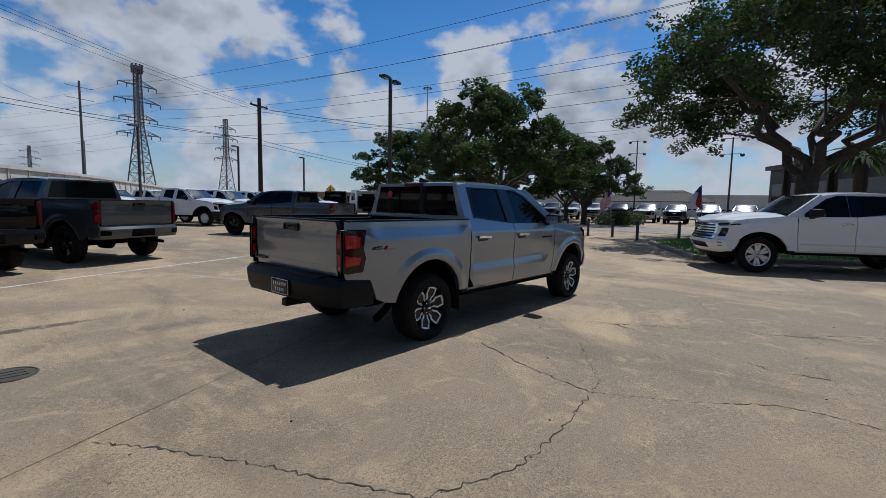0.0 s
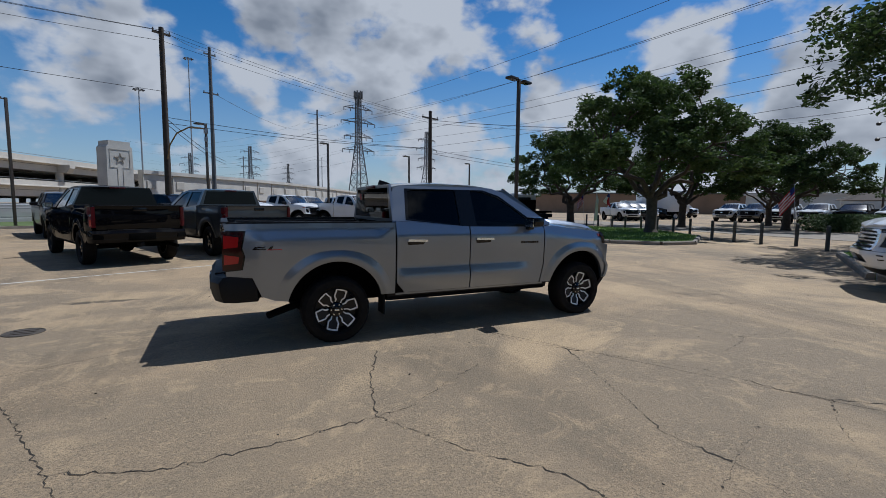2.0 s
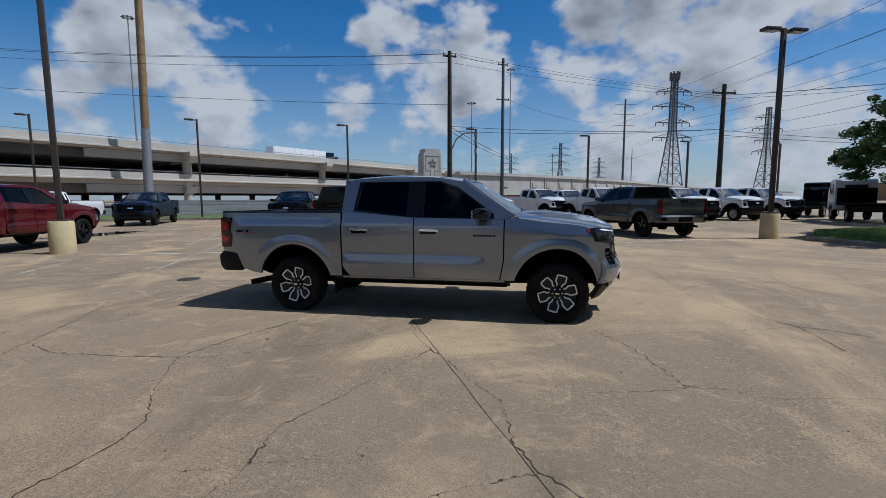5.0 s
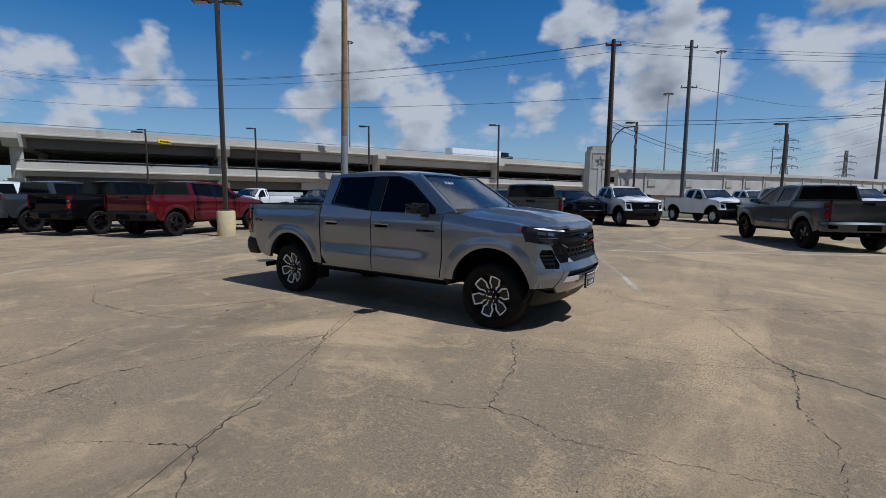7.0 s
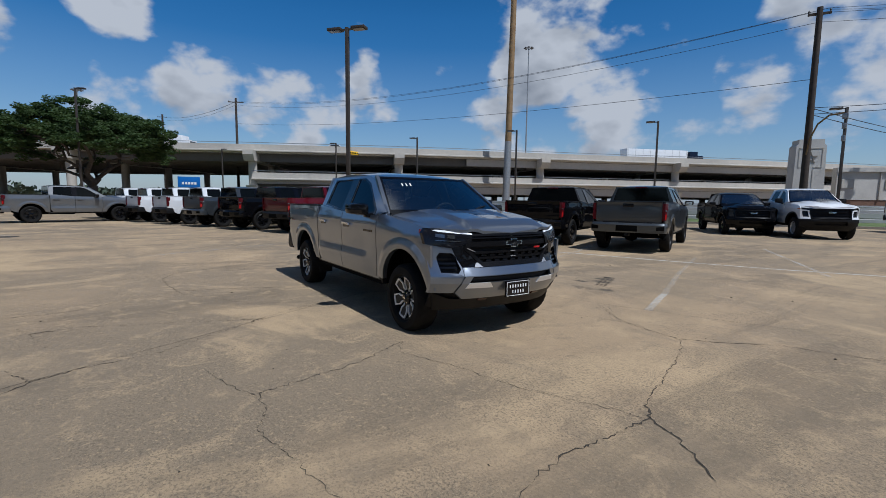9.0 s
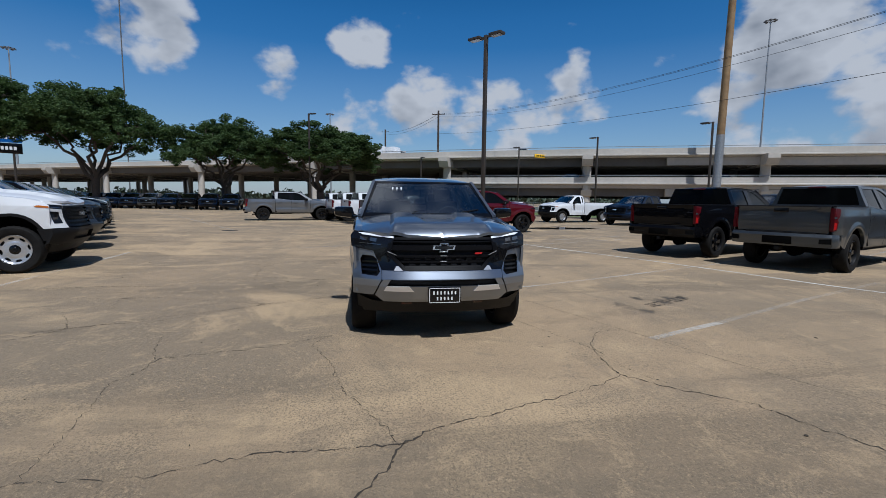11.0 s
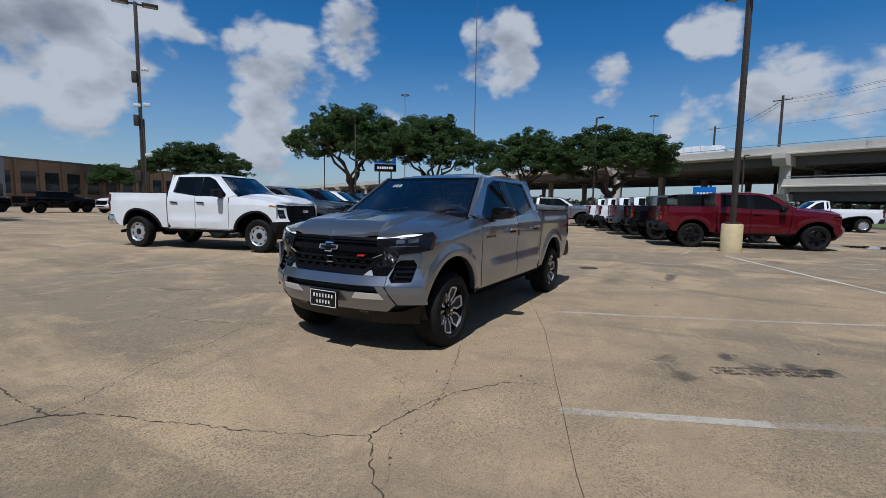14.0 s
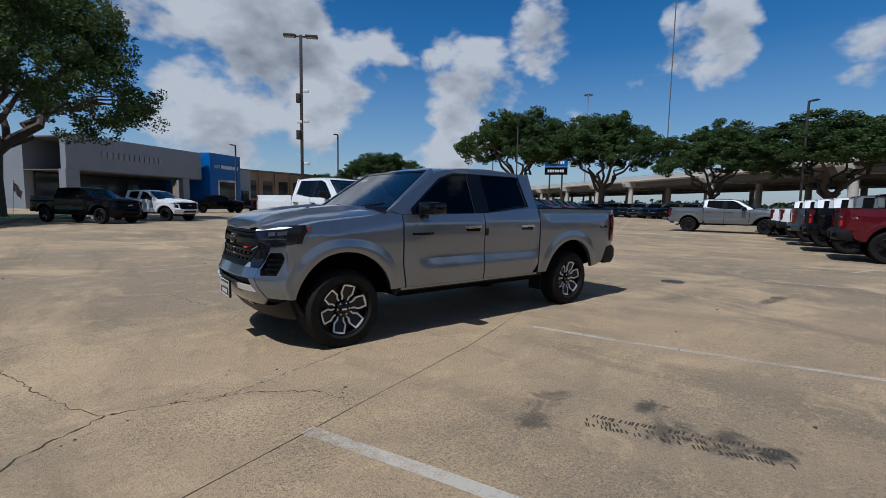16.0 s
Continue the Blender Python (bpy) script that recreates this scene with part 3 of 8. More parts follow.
def pickup(label, body, m, warp=identity, style="mid", wheels="split", detail=True, bumper=None, radius=0.395, mirror=None, group="", lite=False):
    truck = thing("pickup_truck", label, "pickup truck", m, group)
    bumper = bumper or BLACK_PLASTIC
    du = 0.045 if detail else 0.20

    def add(name, build, material, label="", parent=truck, smooth=35):
        bm = bmesh.new()
        build(bm)
        for v in bm.verts:
            v.co = Vector(warp(*v.co))
        return part(name, bm, material, parent, label, smooth)

    def both(name, loops, material, off=0.0, depth=0.025, label="", surf=None, d=None, creases=()):
        made = []
        for s in (-1, 1):
            f = surf or (lambda u, v: (u, side_y(u, v) + off, v))
            made.append(add(name, lambda bm: patch(bm, loops, lambda u, v: (f(u, v)[0], s * f(u, v)[1], f(u, v)[2]), d or du, d or du, (0, -s * depth, 0), creases), material, label, smooth=30 if creases else 35))
        return made

    R = 0.515
    # inner structure, dark
    def shell(bm):
        rows = []
        for x, w, z0, z1 in ((-2.60, 0.84, 0.55, 0.98), (-2.24, 0.84, 0.55, 0.98), (-2.23, 0.60, 0.45, 0.98), (-1.12, 0.60, 0.42, 0.98), (-1.10, 0.885, 0.42, 1.22),
                             (1.08, 0.885, 0.42, 1.22), (1.10, 0.60, 0.42, 1.12), (2.20, 0.60, 0.45, 1.06), (2.22, 0.66, 0.45, 1.04), (2.30, 0.66, 0.45, 1.0)):
            rows.append([bm.verts.new(v) for v in ((x, -w, z0), (x, w, z0), (x, w, z1), (x, -w, z1))])
        for a, b in zip(rows, rows[1:]):
            for k in range(4):
                bm.faces.new((a[k], a[(k + 1) % 4], b[(k + 1) % 4], b[k]))
        bm.faces.new(rows[0][::-1])
        bm.faces.new(rows[-1])
    for s in (-1, 1):
        add("bed_wall", lambda bm: box(bm, (-2.60, min(s * 0.66, s * 0.86), 0.97), (-1.03, max(s * 0.66, s * 0.86), 1.28)), BLACK_PLASTIC)
        if detail:
            add("inner_wing", lambda bm: box(bm, (1.06, min(s * 0.56, s * 0.84), 0.98), (2.14, max(s * 0.56, s * 0.84), 1.11)), DARK_INNER)
    add("bulkhead", lambda bm: box(bm, (-0.98, -0.70, 0.95), (-0.92, 0.70, 1.34)), DARK_INNER)
    add("underbody", shell, DARK_INNER)
    # flanks
    bed = [(-1.012, 0.50)] + arch(-WX, R) + [(-2.30, 0.52), (-2.42, 0.57), (-2.50, 0.765), (-2.735, 0.785), (-2.745, 1.10), (-2.735, 1.30), (-1.012, 1.30)]
    both("bedside", bed, body, creases=(1.128, 1.235))
    both("rear_door", [(-0.992, 1.315), (-0.992, 0.62), (-0.90, 0.505), (-0.062, 0.505), (-0.062, 1.245), (-0.80, 1.305)], body, creases=(0.66, 0.70, 0.785, 1.15))
    both("front_door", [(-0.048, 1.245), (-0.048, 0.505), (0.99, 0.505), (1.035, 0.75), (1.04, 1.228)], body, creases=(0.66, 0.70, 0.785, 1.15))
    both("front_wing", [(1.055, 1.235), (1.05, 0.75), (1.005, 0.505)] + arch(WX, R)[::-1] + ([(2.24, 0.52), (2.25, 0.97), (2.14, 0.985), (2.11, 1.125)] if style == "mid" else [(2.24, 0.52), (2.255, 0.97), (2.25, 1.06), (2.17, 1.11), (2.11, 1.125)]) + [(1.9, 1.165), (1.5, 1.20), (1.2, 1.245)], body, creases=(1.055,))
    if not lite:
        both("sill_strip", [(-1.0, 0.478), (-1.0, 0.500), (1.05, 0.500), (1.05, 0.478)], body, -0.010, 0.03)
    prof = ((0.0, -0.05), (-0.004, 0.010), (0.010, 0.019), (0.046, 0.019), (0.066, 0.014), (0.090, 0.006), (0.118, 0.000), (0.124, -0.010))
    if style == "heavy":                               # slim black lip round the arches
        prof = ((0.0, -0.05), (-0.004, 0.012), (0.036, 0.014), (0.042, -0.004))
    for s in (-1, 1):
        for cx in (-WX, WX):
            def flare(bm):
                a0, n, rows = math.asin(0.115 / R), 30 if detail else 14, []
                for k in range(n + 1):
                    a = a0 + (math.pi - 2 * a0) * k / n
                    row = []
                    for dr, off in prof:
                        r_ = R + dr * (1 + 0.22 * math.sin(2 * a) ** 2)
                        x, z = cx + r_ * math.cos(a), WZ + r_ * math.sin(a)
                        fade = min(1.0, max(0.0, (z - 0.48) / (0.30 if cx * math.cos(a) > 0 else 0.12)))
                        row.append(bm.verts.new((x, s * (side_y(x, z) + (off * fade if off > 0 else off)), z)))
                    rows.append(row)
                for p, q in zip(rows, rows[1:]):
                    for i in range(len(prof) - 1):
                        bm.faces.new((p[i], p[i + 1], q[i + 1], q[i]))
            add("wheel_arch", flare, BLACK_PLASTIC if style == "heavy" else body, smooth=38)
    both("sill", [(-1.10, 0.435), (-1.10, 0.492), (1.12, 0.492), (1.12, 0.435)], BLACK_PLASTIC, -0.015, 0.05)
    # cab upper works with window openings
    rear_win = [(-0.825, 1.345), (-0.79, 1.655), (-0.745, 1.675), (-0.165, 1.683), (-0.165, 1.262)]
    front_win = [(0.055, 1.252), (0.05, 1.682), (0.24, 1.668), (0.44, 1.60), (0.66, 1.455), (0.86, 1.30), (0.87, 1.245)]
    upper = [(-1.02, 1.318), (-0.80, 1.307), (-0.055, 1.248), (1.04, 1.232), (1.18, 1.275), (0.98, 1.40), (0.56, 1.660), (0.36, 1.715), (0.0, 1.738), (-0.5, 1.742), (-0.86, 1.728), (-0.96, 1.69), (-1.0, 1.60)]
    hs = lambda u, v: (u, house_y(v), v)
    both("cab_frame", [upper, rear_win, front_win], body, surf=hs, depth=0.03)
    if not lite:
        both("door_pillar_trim", [(-0.163, 1.252), (-0.163, 1.684), (0.048, 1.684), (0.053, 1.25)], GLOSS_BLACK, surf=lambda u, v: (u, house_y(v) + 0.004, v), depth=0.01)
        both("window_trim", [[(-0.86, 1.325), (-0.82, 1.69), (0.24, 1.69), (0.46, 1.62), (0.92, 1.29), (0.92, 1.235), (0, 1.24)], [(p[0] * 1.0, p[1]) for p in rear_win], front_win, [(-0.15, 1.28), (-0.15, 1.66), (0.04, 1.66), (0.045, 1.28)]], GLOSS_BLACK, surf=lambda u, v: (u, house_y(v) + 0.003, v), depth=0.008, d=0.3)
    pane = TINT if detail else DARK_GLASS
    both("side_window", rear_win, pane, surf=lambda u, v: (u, house_y(v) - 0.012, v), depth=0)
    both("side_window", front_win, pane, surf=lambda u, v: (u, house_y(v) - 0.012, v), depth=0)
    # roof, screens, bonnet
    zr = [(-1.0, 1.735), (-0.85, 1.765), (-0.4, 1.79), (0.1, 1.78), (0.38, 1.745), (0.52, 1.705)]
    add("roof", lambda bm: patch(bm, [(-1.0, -0.60), (-0.96, -0.67), (0.36, -0.67), (0.56, -0.60), (0.60, 0), (0.56, 0.60), (0.36, 0.67), (-0.96, 0.67), (-1.0, 0.60)],
                                 lambda x, y: (x, y, interp(zr, x - 0.06 * (1 - (y / 0.67) ** 2) * (x > 0.3)) - 0.035 * (abs(y) / 0.67) ** 3), 0.12, 0.12, (0, 0, -0.03)), body)
    def screen(u, v):
        return (1.16 - 0.62 * v + 0.11 * (1 - (u / 0.76) ** 2), u, 1.275 + 0.435 * v - 0.02 * v * v)
    add("windscreen", lambda bm: patch(bm, [(-0.80, 0.0), (0.80, 0.0), (0.64, 1.0), (-0.64, 1.0)], screen, 0.12, 0.15), SHIELD)
    lifted = lambda d: (lambda u, v: tuple(Vector(screen(u, v)) + Vector((d, 0, d))))
    add("windscreen_seal", lambda bm: patch(bm, [[(-0.825, -0.05), (0.825, -0.05), (0.655, 1.03), (-0.655, 1.03)], [(-0.785, 0.045), (-0.630, 0.970), (0.630, 0.970), (0.785, 0.045)]], lifted(0.003), 0.15, 0.2, (-0.02, 0, -0.015)), GLOSS_BLACK)
    for s in (() if lite else (-1, 1)):
        add("pillar", lambda bm: patch(bm, [(s * 0.822, -0.06), (s * 0.868, -0.06), (s * 0.690, 1.05), (s * 0.652, 1.05)], lifted(0.010), 0.15, 0.2, (-0.03, 0, -0.03)), body)
    if not lite:
        add("cowl", lambda bm: patch(bm, [(-0.82, -0.10), (0.82, -0.10), (0.785, -0.02), (-0.785, -0.02)], lifted(0.002), 0.15, 0.1, (-0.02, 0, -0.02)), BLACK_PLASTIC)
    back_win = [(-0.74, 1.345), (0.74, 1.345), (0.64, 1.698), (-0.64, 1.698)]
    add("rear_window", lambda bm: patch(bm, back_win, lambda u, v: (-1.018 + 0.02 * (v - 1.3), u, v), 0.2, 0.2), pane)
    add("cab_back", lambda bm: patch(bm, [[(-0.85, 1.30), (0.85, 1.30), (0.68, 1.735), (-0.68, 1.735)], back_win], lambda u, v: (-1.02 + 0.02 * (v - 1.3), u, v), 0.3, 0.3, (0.03, 0, 0)), body)
    add("bonnet", lambda bm: patch(bm, [(1.06, -0.80), (1.3, -0.815), (1.9, -0.83), (2.12, -0.815), (2.26, -0.745), (2.38, -0.60), (2.44, -0.38), (2.46, 0), (2.44, 0.38), (2.38, 0.60), (2.26, 0.745), (2.12, 0.815), (1.9, 0.83), (1.3, 0.815), (1.06, 0.80)],
                                   lambda x, y: (x, y, hood_z(x, y)), 0.05 if detail else 0.12, 0.022 if detail else 0.10, (0, 0, -0.03)), body, smooth=24)
    wing_top = [(1.055, 1.238), (1.2, 1.247), (1.5, 1.203), (1.9, 1.168), (2.12, 1.125)]
    for s in (-1, 1):
        add("wing_top", lambda bm: patch(bm, [(1.06, 0.0), (2.11, 0.0), (2.11, 1.0), (1.06, 1.0)],
            lambda u, v: (u, s * (0.795 + v * (side_y(u, interp(wing_top, u)) - 0.795)), (hood_z(u, 0.80) - 0.004) * (1 - v) + interp(wing_top, u) * v + 0.012 * v * (1 - v)), 0.1, 0.34, (0, 0, -0.02)), body)
    # front
    def fpatch(name, loops, material, off, depth=0.03, label="", d=0.08, mir=False, creases=()):
        for s in ((1, -1) if mir else (1,)):
            add(name, lambda bm: patch(bm, loops, lambda u, v: (front_x(u, v, off), s * u, v), d, d, (-depth, 0, 0), creases), material, label, smooth=16 if creases else 35)
    fpatch("front_panel", [(-0.86, 0.34), (-0.70, 0.30), (0.70, 0.30), (0.86, 0.34), (0.88, 1.10), (0.5, 1.115), (-0.5, 1.115), (-0.88, 1.10)], BLACK_PLASTIC, -0.055, d=0.12)
    if style == "mid":
        fog = [(0.665, 0.70), (0.635, 0.74), (0.66, 0.86), (0.70, 0.895), (0.805, 0.90), (0.83, 0.86), (0.815, 0.71)]
        mirf = [(-a, b) for a, b in fog]
        corner = [(0.905, 0.505), (0.70, 0.505), (0.655, 0.60), (0.62, 0.672), (0.62, 0.76), (0.665, 0.86), (0.70, 0.945), (0.84, 0.965), (0.905, 0.985)]
        for sg in (1, -1):
            fpatch("bumper_corner", [[(sg * a, b) for a, b in corner], [(sg * a, b) for a, b in fog]], body, 0.0, 0.05, creases=FRONT_FOLDS)
        fpatch("front_bumper", [(-0.615, 0.668), (0.615, 0.668), (0.615, 0.757), (0.40, 0.757), (-0.40, 0.757), (-0.615, 0.757)], body, 0.0, 0.06, creases=FRONT_FOLDS)
        fpatch("lower_valance", [(-0.685, 0.505), (-0.60, 0.435), (0.60, 0.435), (0.685, 0.505), (0.64, 0.602), (-0.64, 0.602)], body, 0.004, 0.05, creases=(0.46,))
        fpatch("bumper_end", [(0.645, 0.602), (0.605, 0.668), (0.53, 0.668), (0.57, 0.602)], body, 0.0, 0.05, mir=True)
        fpatch("grille_tusk", [(0.405, 0.757), (0.50, 0.757), (0.475, 0.800), (0.425, 0.800)], ALLOY, 0.010, 0.04, "bright silver corner of the grille", mir=True)
        fpatch("fog_lamp_bezel", [fog, [(a * 0.97 + 0.022, b * 0.93 + 0.056) for a, b in fog]], GLOSS_BLACK, -0.004, 0.05, mir=True)
        for z in (0.745, 0.785, 0.825):
            fpatch("fog_vent_slat", [(0.66, z), (0.66, z + 0.018), (0.815, z + 0.018), (0.815, z)], GLOSS_BLACK, -0.02, 0.02, mir=True)
        fpatch("skid_plate", [(0.30, 0.548), (0.35, 0.606), (0.57, 0.606), (0.60, 0.552)], MACHINED, 0.012, 0.02, "bright silver skid plate insert", mir=True)
        fpatch("chin", [(-0.80, 0.30), (-0.87, 0.50), (-0.72, 0.44), (-0.64, 0.43), (0.64, 0.43), (0.72, 0.44), (0.87, 0.50), (0.80, 0.30)], BLACK_PLASTIC, -0.012)
        fpatch("tow_hook", [(0.32, 0.405), (0.32, 0.43), (0.42, 0.43), (0.42, 0.405)], DARK_RED_LENS, 0.004, 0.03, "dark red tow hook", mir=True)
        fpatch("grille_frame", [[(-0.41, 0.76), (-0.58, 0.93), (-0.54, 1.085), (0.54, 1.085), (0.58, 0.93), (0.41, 0.76)], [(-0.38, 0.785), (-0.53, 0.93), (-0.50, 1.06), (0.50, 1.06), (0.53, 0.93), (0.38, 0.785)]], GRILLE_BLACK, 0.012, 0.05)
        for z, hgt, half in ((1.035, 0.016, 0.50), (0.955, 0.050, 0.52), (0.885, 0.022, 0.49), (0.830, 0.022, 0.43), (0.785, 0.018, 0.39)):
            fpatch("grille_bar", [(-half, z), (-half, z + hgt), (half, z + hgt), (half, z)], GRILLE_BLACK, -0.002, 0.04)
        for z, row in ((0.858, 8), (0.805, 7)):        # stepped mesh between the bars
            for k in range(row):
                c = (k - (row - 1) / 2) * 0.105
                fpatch("grille_link", [(c - 0.034, z), (c - 0.022, z + 0.024), (c + 0.022, z + 0.024), (c + 0.034, z)], GRILLE_BLACK, -0.012, 0.03)
        # glints on the grille, put in as small bright strips
        for z in (0.898, 0.843):
            fpatch("grille_glint", [(-0.035, z), (-0.03, z + 0.007), (0.03, z + 0.007), (0.035, z)], ALLOY, 0.004, 0.01)
        fpatch("grille_edge", [(0.47, 0.905), (0.478, 0.912), (0.562, 0.948), (0.556, 0.938)], ALLOY, 0.020, 0.02, mir=True)
        fpatch("headlamp", [(0.555, 0.99), (0.50, 1.075), (0.50, 1.098), (0.89, 1.140), (0.93, 1.09), (0.92, 0.985), (0.84, 0.965), (0.70, 0.945)], LAMP_DARK, 0.012, 0.06, mir=True)
        fpatch("daytime_lamp", [(0.50, 1.076), (0.50, 1.092), (0.80, 1.124), (0.85, 1.121), (0.80, 1.104)], DRL, 0.020, 0.02, "bright white daytime running lamp", mir=True)
        fpatch("projector", [(0.67, 1.035), (0.665, 1.070), (0.73, 1.078), (0.735, 1.045)], LAMP_CLEAR, 0.017, 0.02, mir=True)
        fpatch("projector", [(0.76, 1.045), (0.755, 1.078), (0.83, 1.088), (0.835, 1.055)], LAMP_CLEAR, 0.017, 0.02, mir=True)
        fpatch("lamp_lower_edge", [(0.62, 1.008), (0.62, 1.014), (0.84, 1.026), (0.84, 1.018)], LAMP_CLEAR, 0.016, 0.02, mir=True)
        fpatch("lamp_lower_trim", [(0.41, 0.76), (0.58, 0.93), (0.56, 1.0), (0.70, 0.945), (0.66, 0.86), (0.615, 0.76)], GLOSS_BLACK, 0.006, 0.03, mir=True)
        both("marker_lamp", [(2.02, 1.085), (2.0, 1.125), (2.06, 1.12), (2.08, 1.08)], MARKER_LENS, 0.006, 0.02)
        bow = [(-0.115, -0.020), (-0.105, 0.022), (-0.042, 0.022), (-0.036, 0.046), (0.046, 0.046), (0.040, 0.022), (0.115, 0.022), (0.105, -0.020), (0.042, -0.020), (0.036, -0.044), (-0.046, -0.044), (-0.040, -0.020)]
        zc = 0.985
        fpatch("grille_badge_rim", [(a, b + zc) for a, b in bow], CHROME, 0.032, 0.05, "chrome rimmed badge shape")
        fpatch("grille_badge", [(a * 0.84, b * 0.74 + zc) for a, b in bow], GLOSS_BLACK, 0.036, 0.02)
        fpatch("trim_badge", [(0.32, 0.918), (0.33, 0.932), (0.40, 0.932), (0.39, 0.918)], RED_BADGE, 0.02, 0.03, "small red trim badge")
        def plate(name, x, z0, sgn):
            p = add(name, lambda bm: box(bm, (x - 0.012, -0.165, z0), (x + 0.012, 0.165, z0 + 0.165), 0.004), GLOSS_BLACK, "black dealer plate with a white border")
            y0, y1, z1 = 0.155, 0.145, z0 + 0.155
            def border(bm):
                xx = x + sgn * 0.013
                for lo, hi in (((-y0, z0 + 0.008), (y0, z0 + 0.014)), ((-y0, z1 - 0.004), (y0, z1 + 0.002)), ((-y0, z0 + 0.008), (-y0 + 0.006, z1)), ((y0 - 0.006, z0 + 0.008), (y0, z1))):
                    box(bm, (min(xx, xx + sgn * 0.002), lo[0], lo[1]), (max(xx, xx + sgn * 0.002), hi[0], hi[1]))
            add("plate_border", border, WHITE_PLASTIC, parent=p)
            for row, n in ((0.092, 7), (0.035, 5)):
                for k in range(n):
                    c = (k - (n - 1) / 2) * 0.036
                    add("plate_bar", lambda bm: box(bm, (x + min(0, sgn * 0.016), c - 0.008, z0 + row), (x + max(0, sgn * 0.016), c + 0.006, z0 + row + 0.032)), WHITE_PLASTIC, parent=p)
        plate("front_plate", 2.585, 0.435, 1)
    else:
        trim = CHROME if style == "chrome" else GRILLE_BLACK
        box_lamp = [(0.665, 0.775), (0.70, 0.955), (0.835, 0.96), (0.815, 0.775)]
        fpatch("grille_frame", [[(-0.62, 0.715), (-0.645, 1.0), (-0.60, 1.052), (0.60, 1.052), (0.645, 1.0), (0.62, 0.715)], [(-0.57, 0.745), (-0.595, 0.98), (-0.55, 1.025), (0.55, 1.025), (0.595, 0.98), (0.57, 0.745)]], trim, 0.012, 0.05)
        for z in (0.82, 0.92) if lite else (0.785, 0.845, 0.905, 0.965):
            fpatch("grille_bar", [(-0.58, z), (-0.59, z + 0.026), (0.59, z + 0.026), (0.58, z)], trim, 0.0, 0.04)
        for sg in (1, -1):
            fpatch("nose_corner", [[(sg * u, v) for u, v in ((0.625, 0.70), (0.90, 0.70), (0.905, 1.02), (0.648, 0.995))], [(sg * (u * 1.06 - 0.045), v * 1.06 - 0.052) for u, v in box_lamp]], body, 0.004, 0.05)
        fpatch("lamp_box", box_lamp, LAMP_DARK, -0.012, 0.05, mir=True)
        if not lite:
            fpatch("lamp_lens", [(0.72, 0.82), (0.73, 0.87), (0.80, 0.875), (0.795, 0.825)], LAMP_CLEAR, -0.004, 0.02, mir=True)
        fpatch("headlamp", [(0.652, 1.0), (0.61, 1.052), (0.86, 1.078), (0.885, 1.025)], LAMP_DARK, 0.002, 0.05, mir=True)
        if not lite:
            fpatch("daytime_lamp", [(0.66, 1.012), (0.655, 1.024), (0.84, 1.042), (0.845, 1.03)], LAMP_CLEAR, 0.006, 0.02, mir=True)
        both("turn_lamp", [(2.03, 1.055), (2.10, 1.065), (2.245, 1.05), (2.252, 1.022), (2.06, 1.035)], AMBER_LENS if style == "heavy" else LAMP_DARK, 0.006, 0.02)
        skin = body if style in ("body", "chrome") else BLACK_PLASTIC
        fpatch("front_bumper", [[(-0.90, 0.46), (-0.70, 0.42), (0.70, 0.42), (0.90, 0.46), (0.905, 0.695), (-0.905, 0.695)], [(-0.50, 0.50), (-0.46, 0.62), (0.46, 0.62), (0.50, 0.50)]], skin, 0.012, 0.05)
        if style == "heavy" or not lite:
            both("bumper_side", [(2.128, 0.50), (2.045, 0.69), (2.262, 0.695), (2.262, 0.50)], skin, 0.007, 0.02)
        if style == "chrome":
            both("side_moulding", [(-0.98, 0.625), (-0.98, 0.655), (1.0, 0.665), (1.0, 0.637)], ALLOY, 0.010, 0.02)
            fpatch("bumper_vent", [(0.74, 0.56), (0.74, 0.645), (0.82, 0.65), (0.82, 0.565)], GLOSS_BLACK, 0.016, 0.02, mir=True)
        if not lite:
            fpatch("chin", [(-0.78, 0.33), (-0.84, 0.455), (-0.70, 0.415), (0.70, 0.415), (0.84, 0.455), (0.78, 0.33)], BLACK_PLASTIC, -0.012)
        fpatch("bonnet_edge", [(-0.885, 1.085), (-0.60, 1.058), (0.60, 1.058), (0.885, 1.085), (0.85, 1.14), (-0.85, 1.14)], body, 0.004, 0.04)
        fpatch("grille_badge", [(-0.12, 0.89), (-0.12, 0.95), (0.12, 0.95), (0.12, 0.89)], CHROME, 0.03, 0.03)
    # rear
    tg = 0.735 if style == "mid" else 0.79
    add("tailgate", lambda bm: patch(bm, [(-tg, 0.80), (tg, 0.80), (tg, 1.30), (-tg, 1.30)], lambda u, v: (rear_x(u, v), u, v), 0.12, 0.06, (0.04, 0, 0)), body)
    if not lite:
        add("tailgate_crease", lambda bm: patch(bm, [(-tg, 0.865), (tg, 0.865), (tg - 0.01, 0.885), (-tg + 0.01, 0.885)], lambda u, v: (rear_x(u, v) - 0.006, u, v), 0.3, 0.3, (0.02, 0, 0)), body)
    add("tailgate_handle", lambda bm: box(bm, (-2.775, -0.13, 1.185), (-2.74, 0.13, 1.265), 0.012), GLOSS_BLACK)
    for s in (-1, 1):
        lens = [(-2.60, 0.86), (-2.575, 0.99), (-2.60, 1.05), (-2.565, 1.22), (-2.765, 1.225), (-2.765, 0.845)]
        y0 = 0.745
        if style != "mid":                             # narrower lamp with a waist
            lens = [(-2.675, 0.86), (-2.655, 1.02), (-2.682, 1.07), (-2.622, 1.13), (-2.605, 1.26), (-2.765, 1.275), (-2.765, 0.845)]
            y0 = 0.797
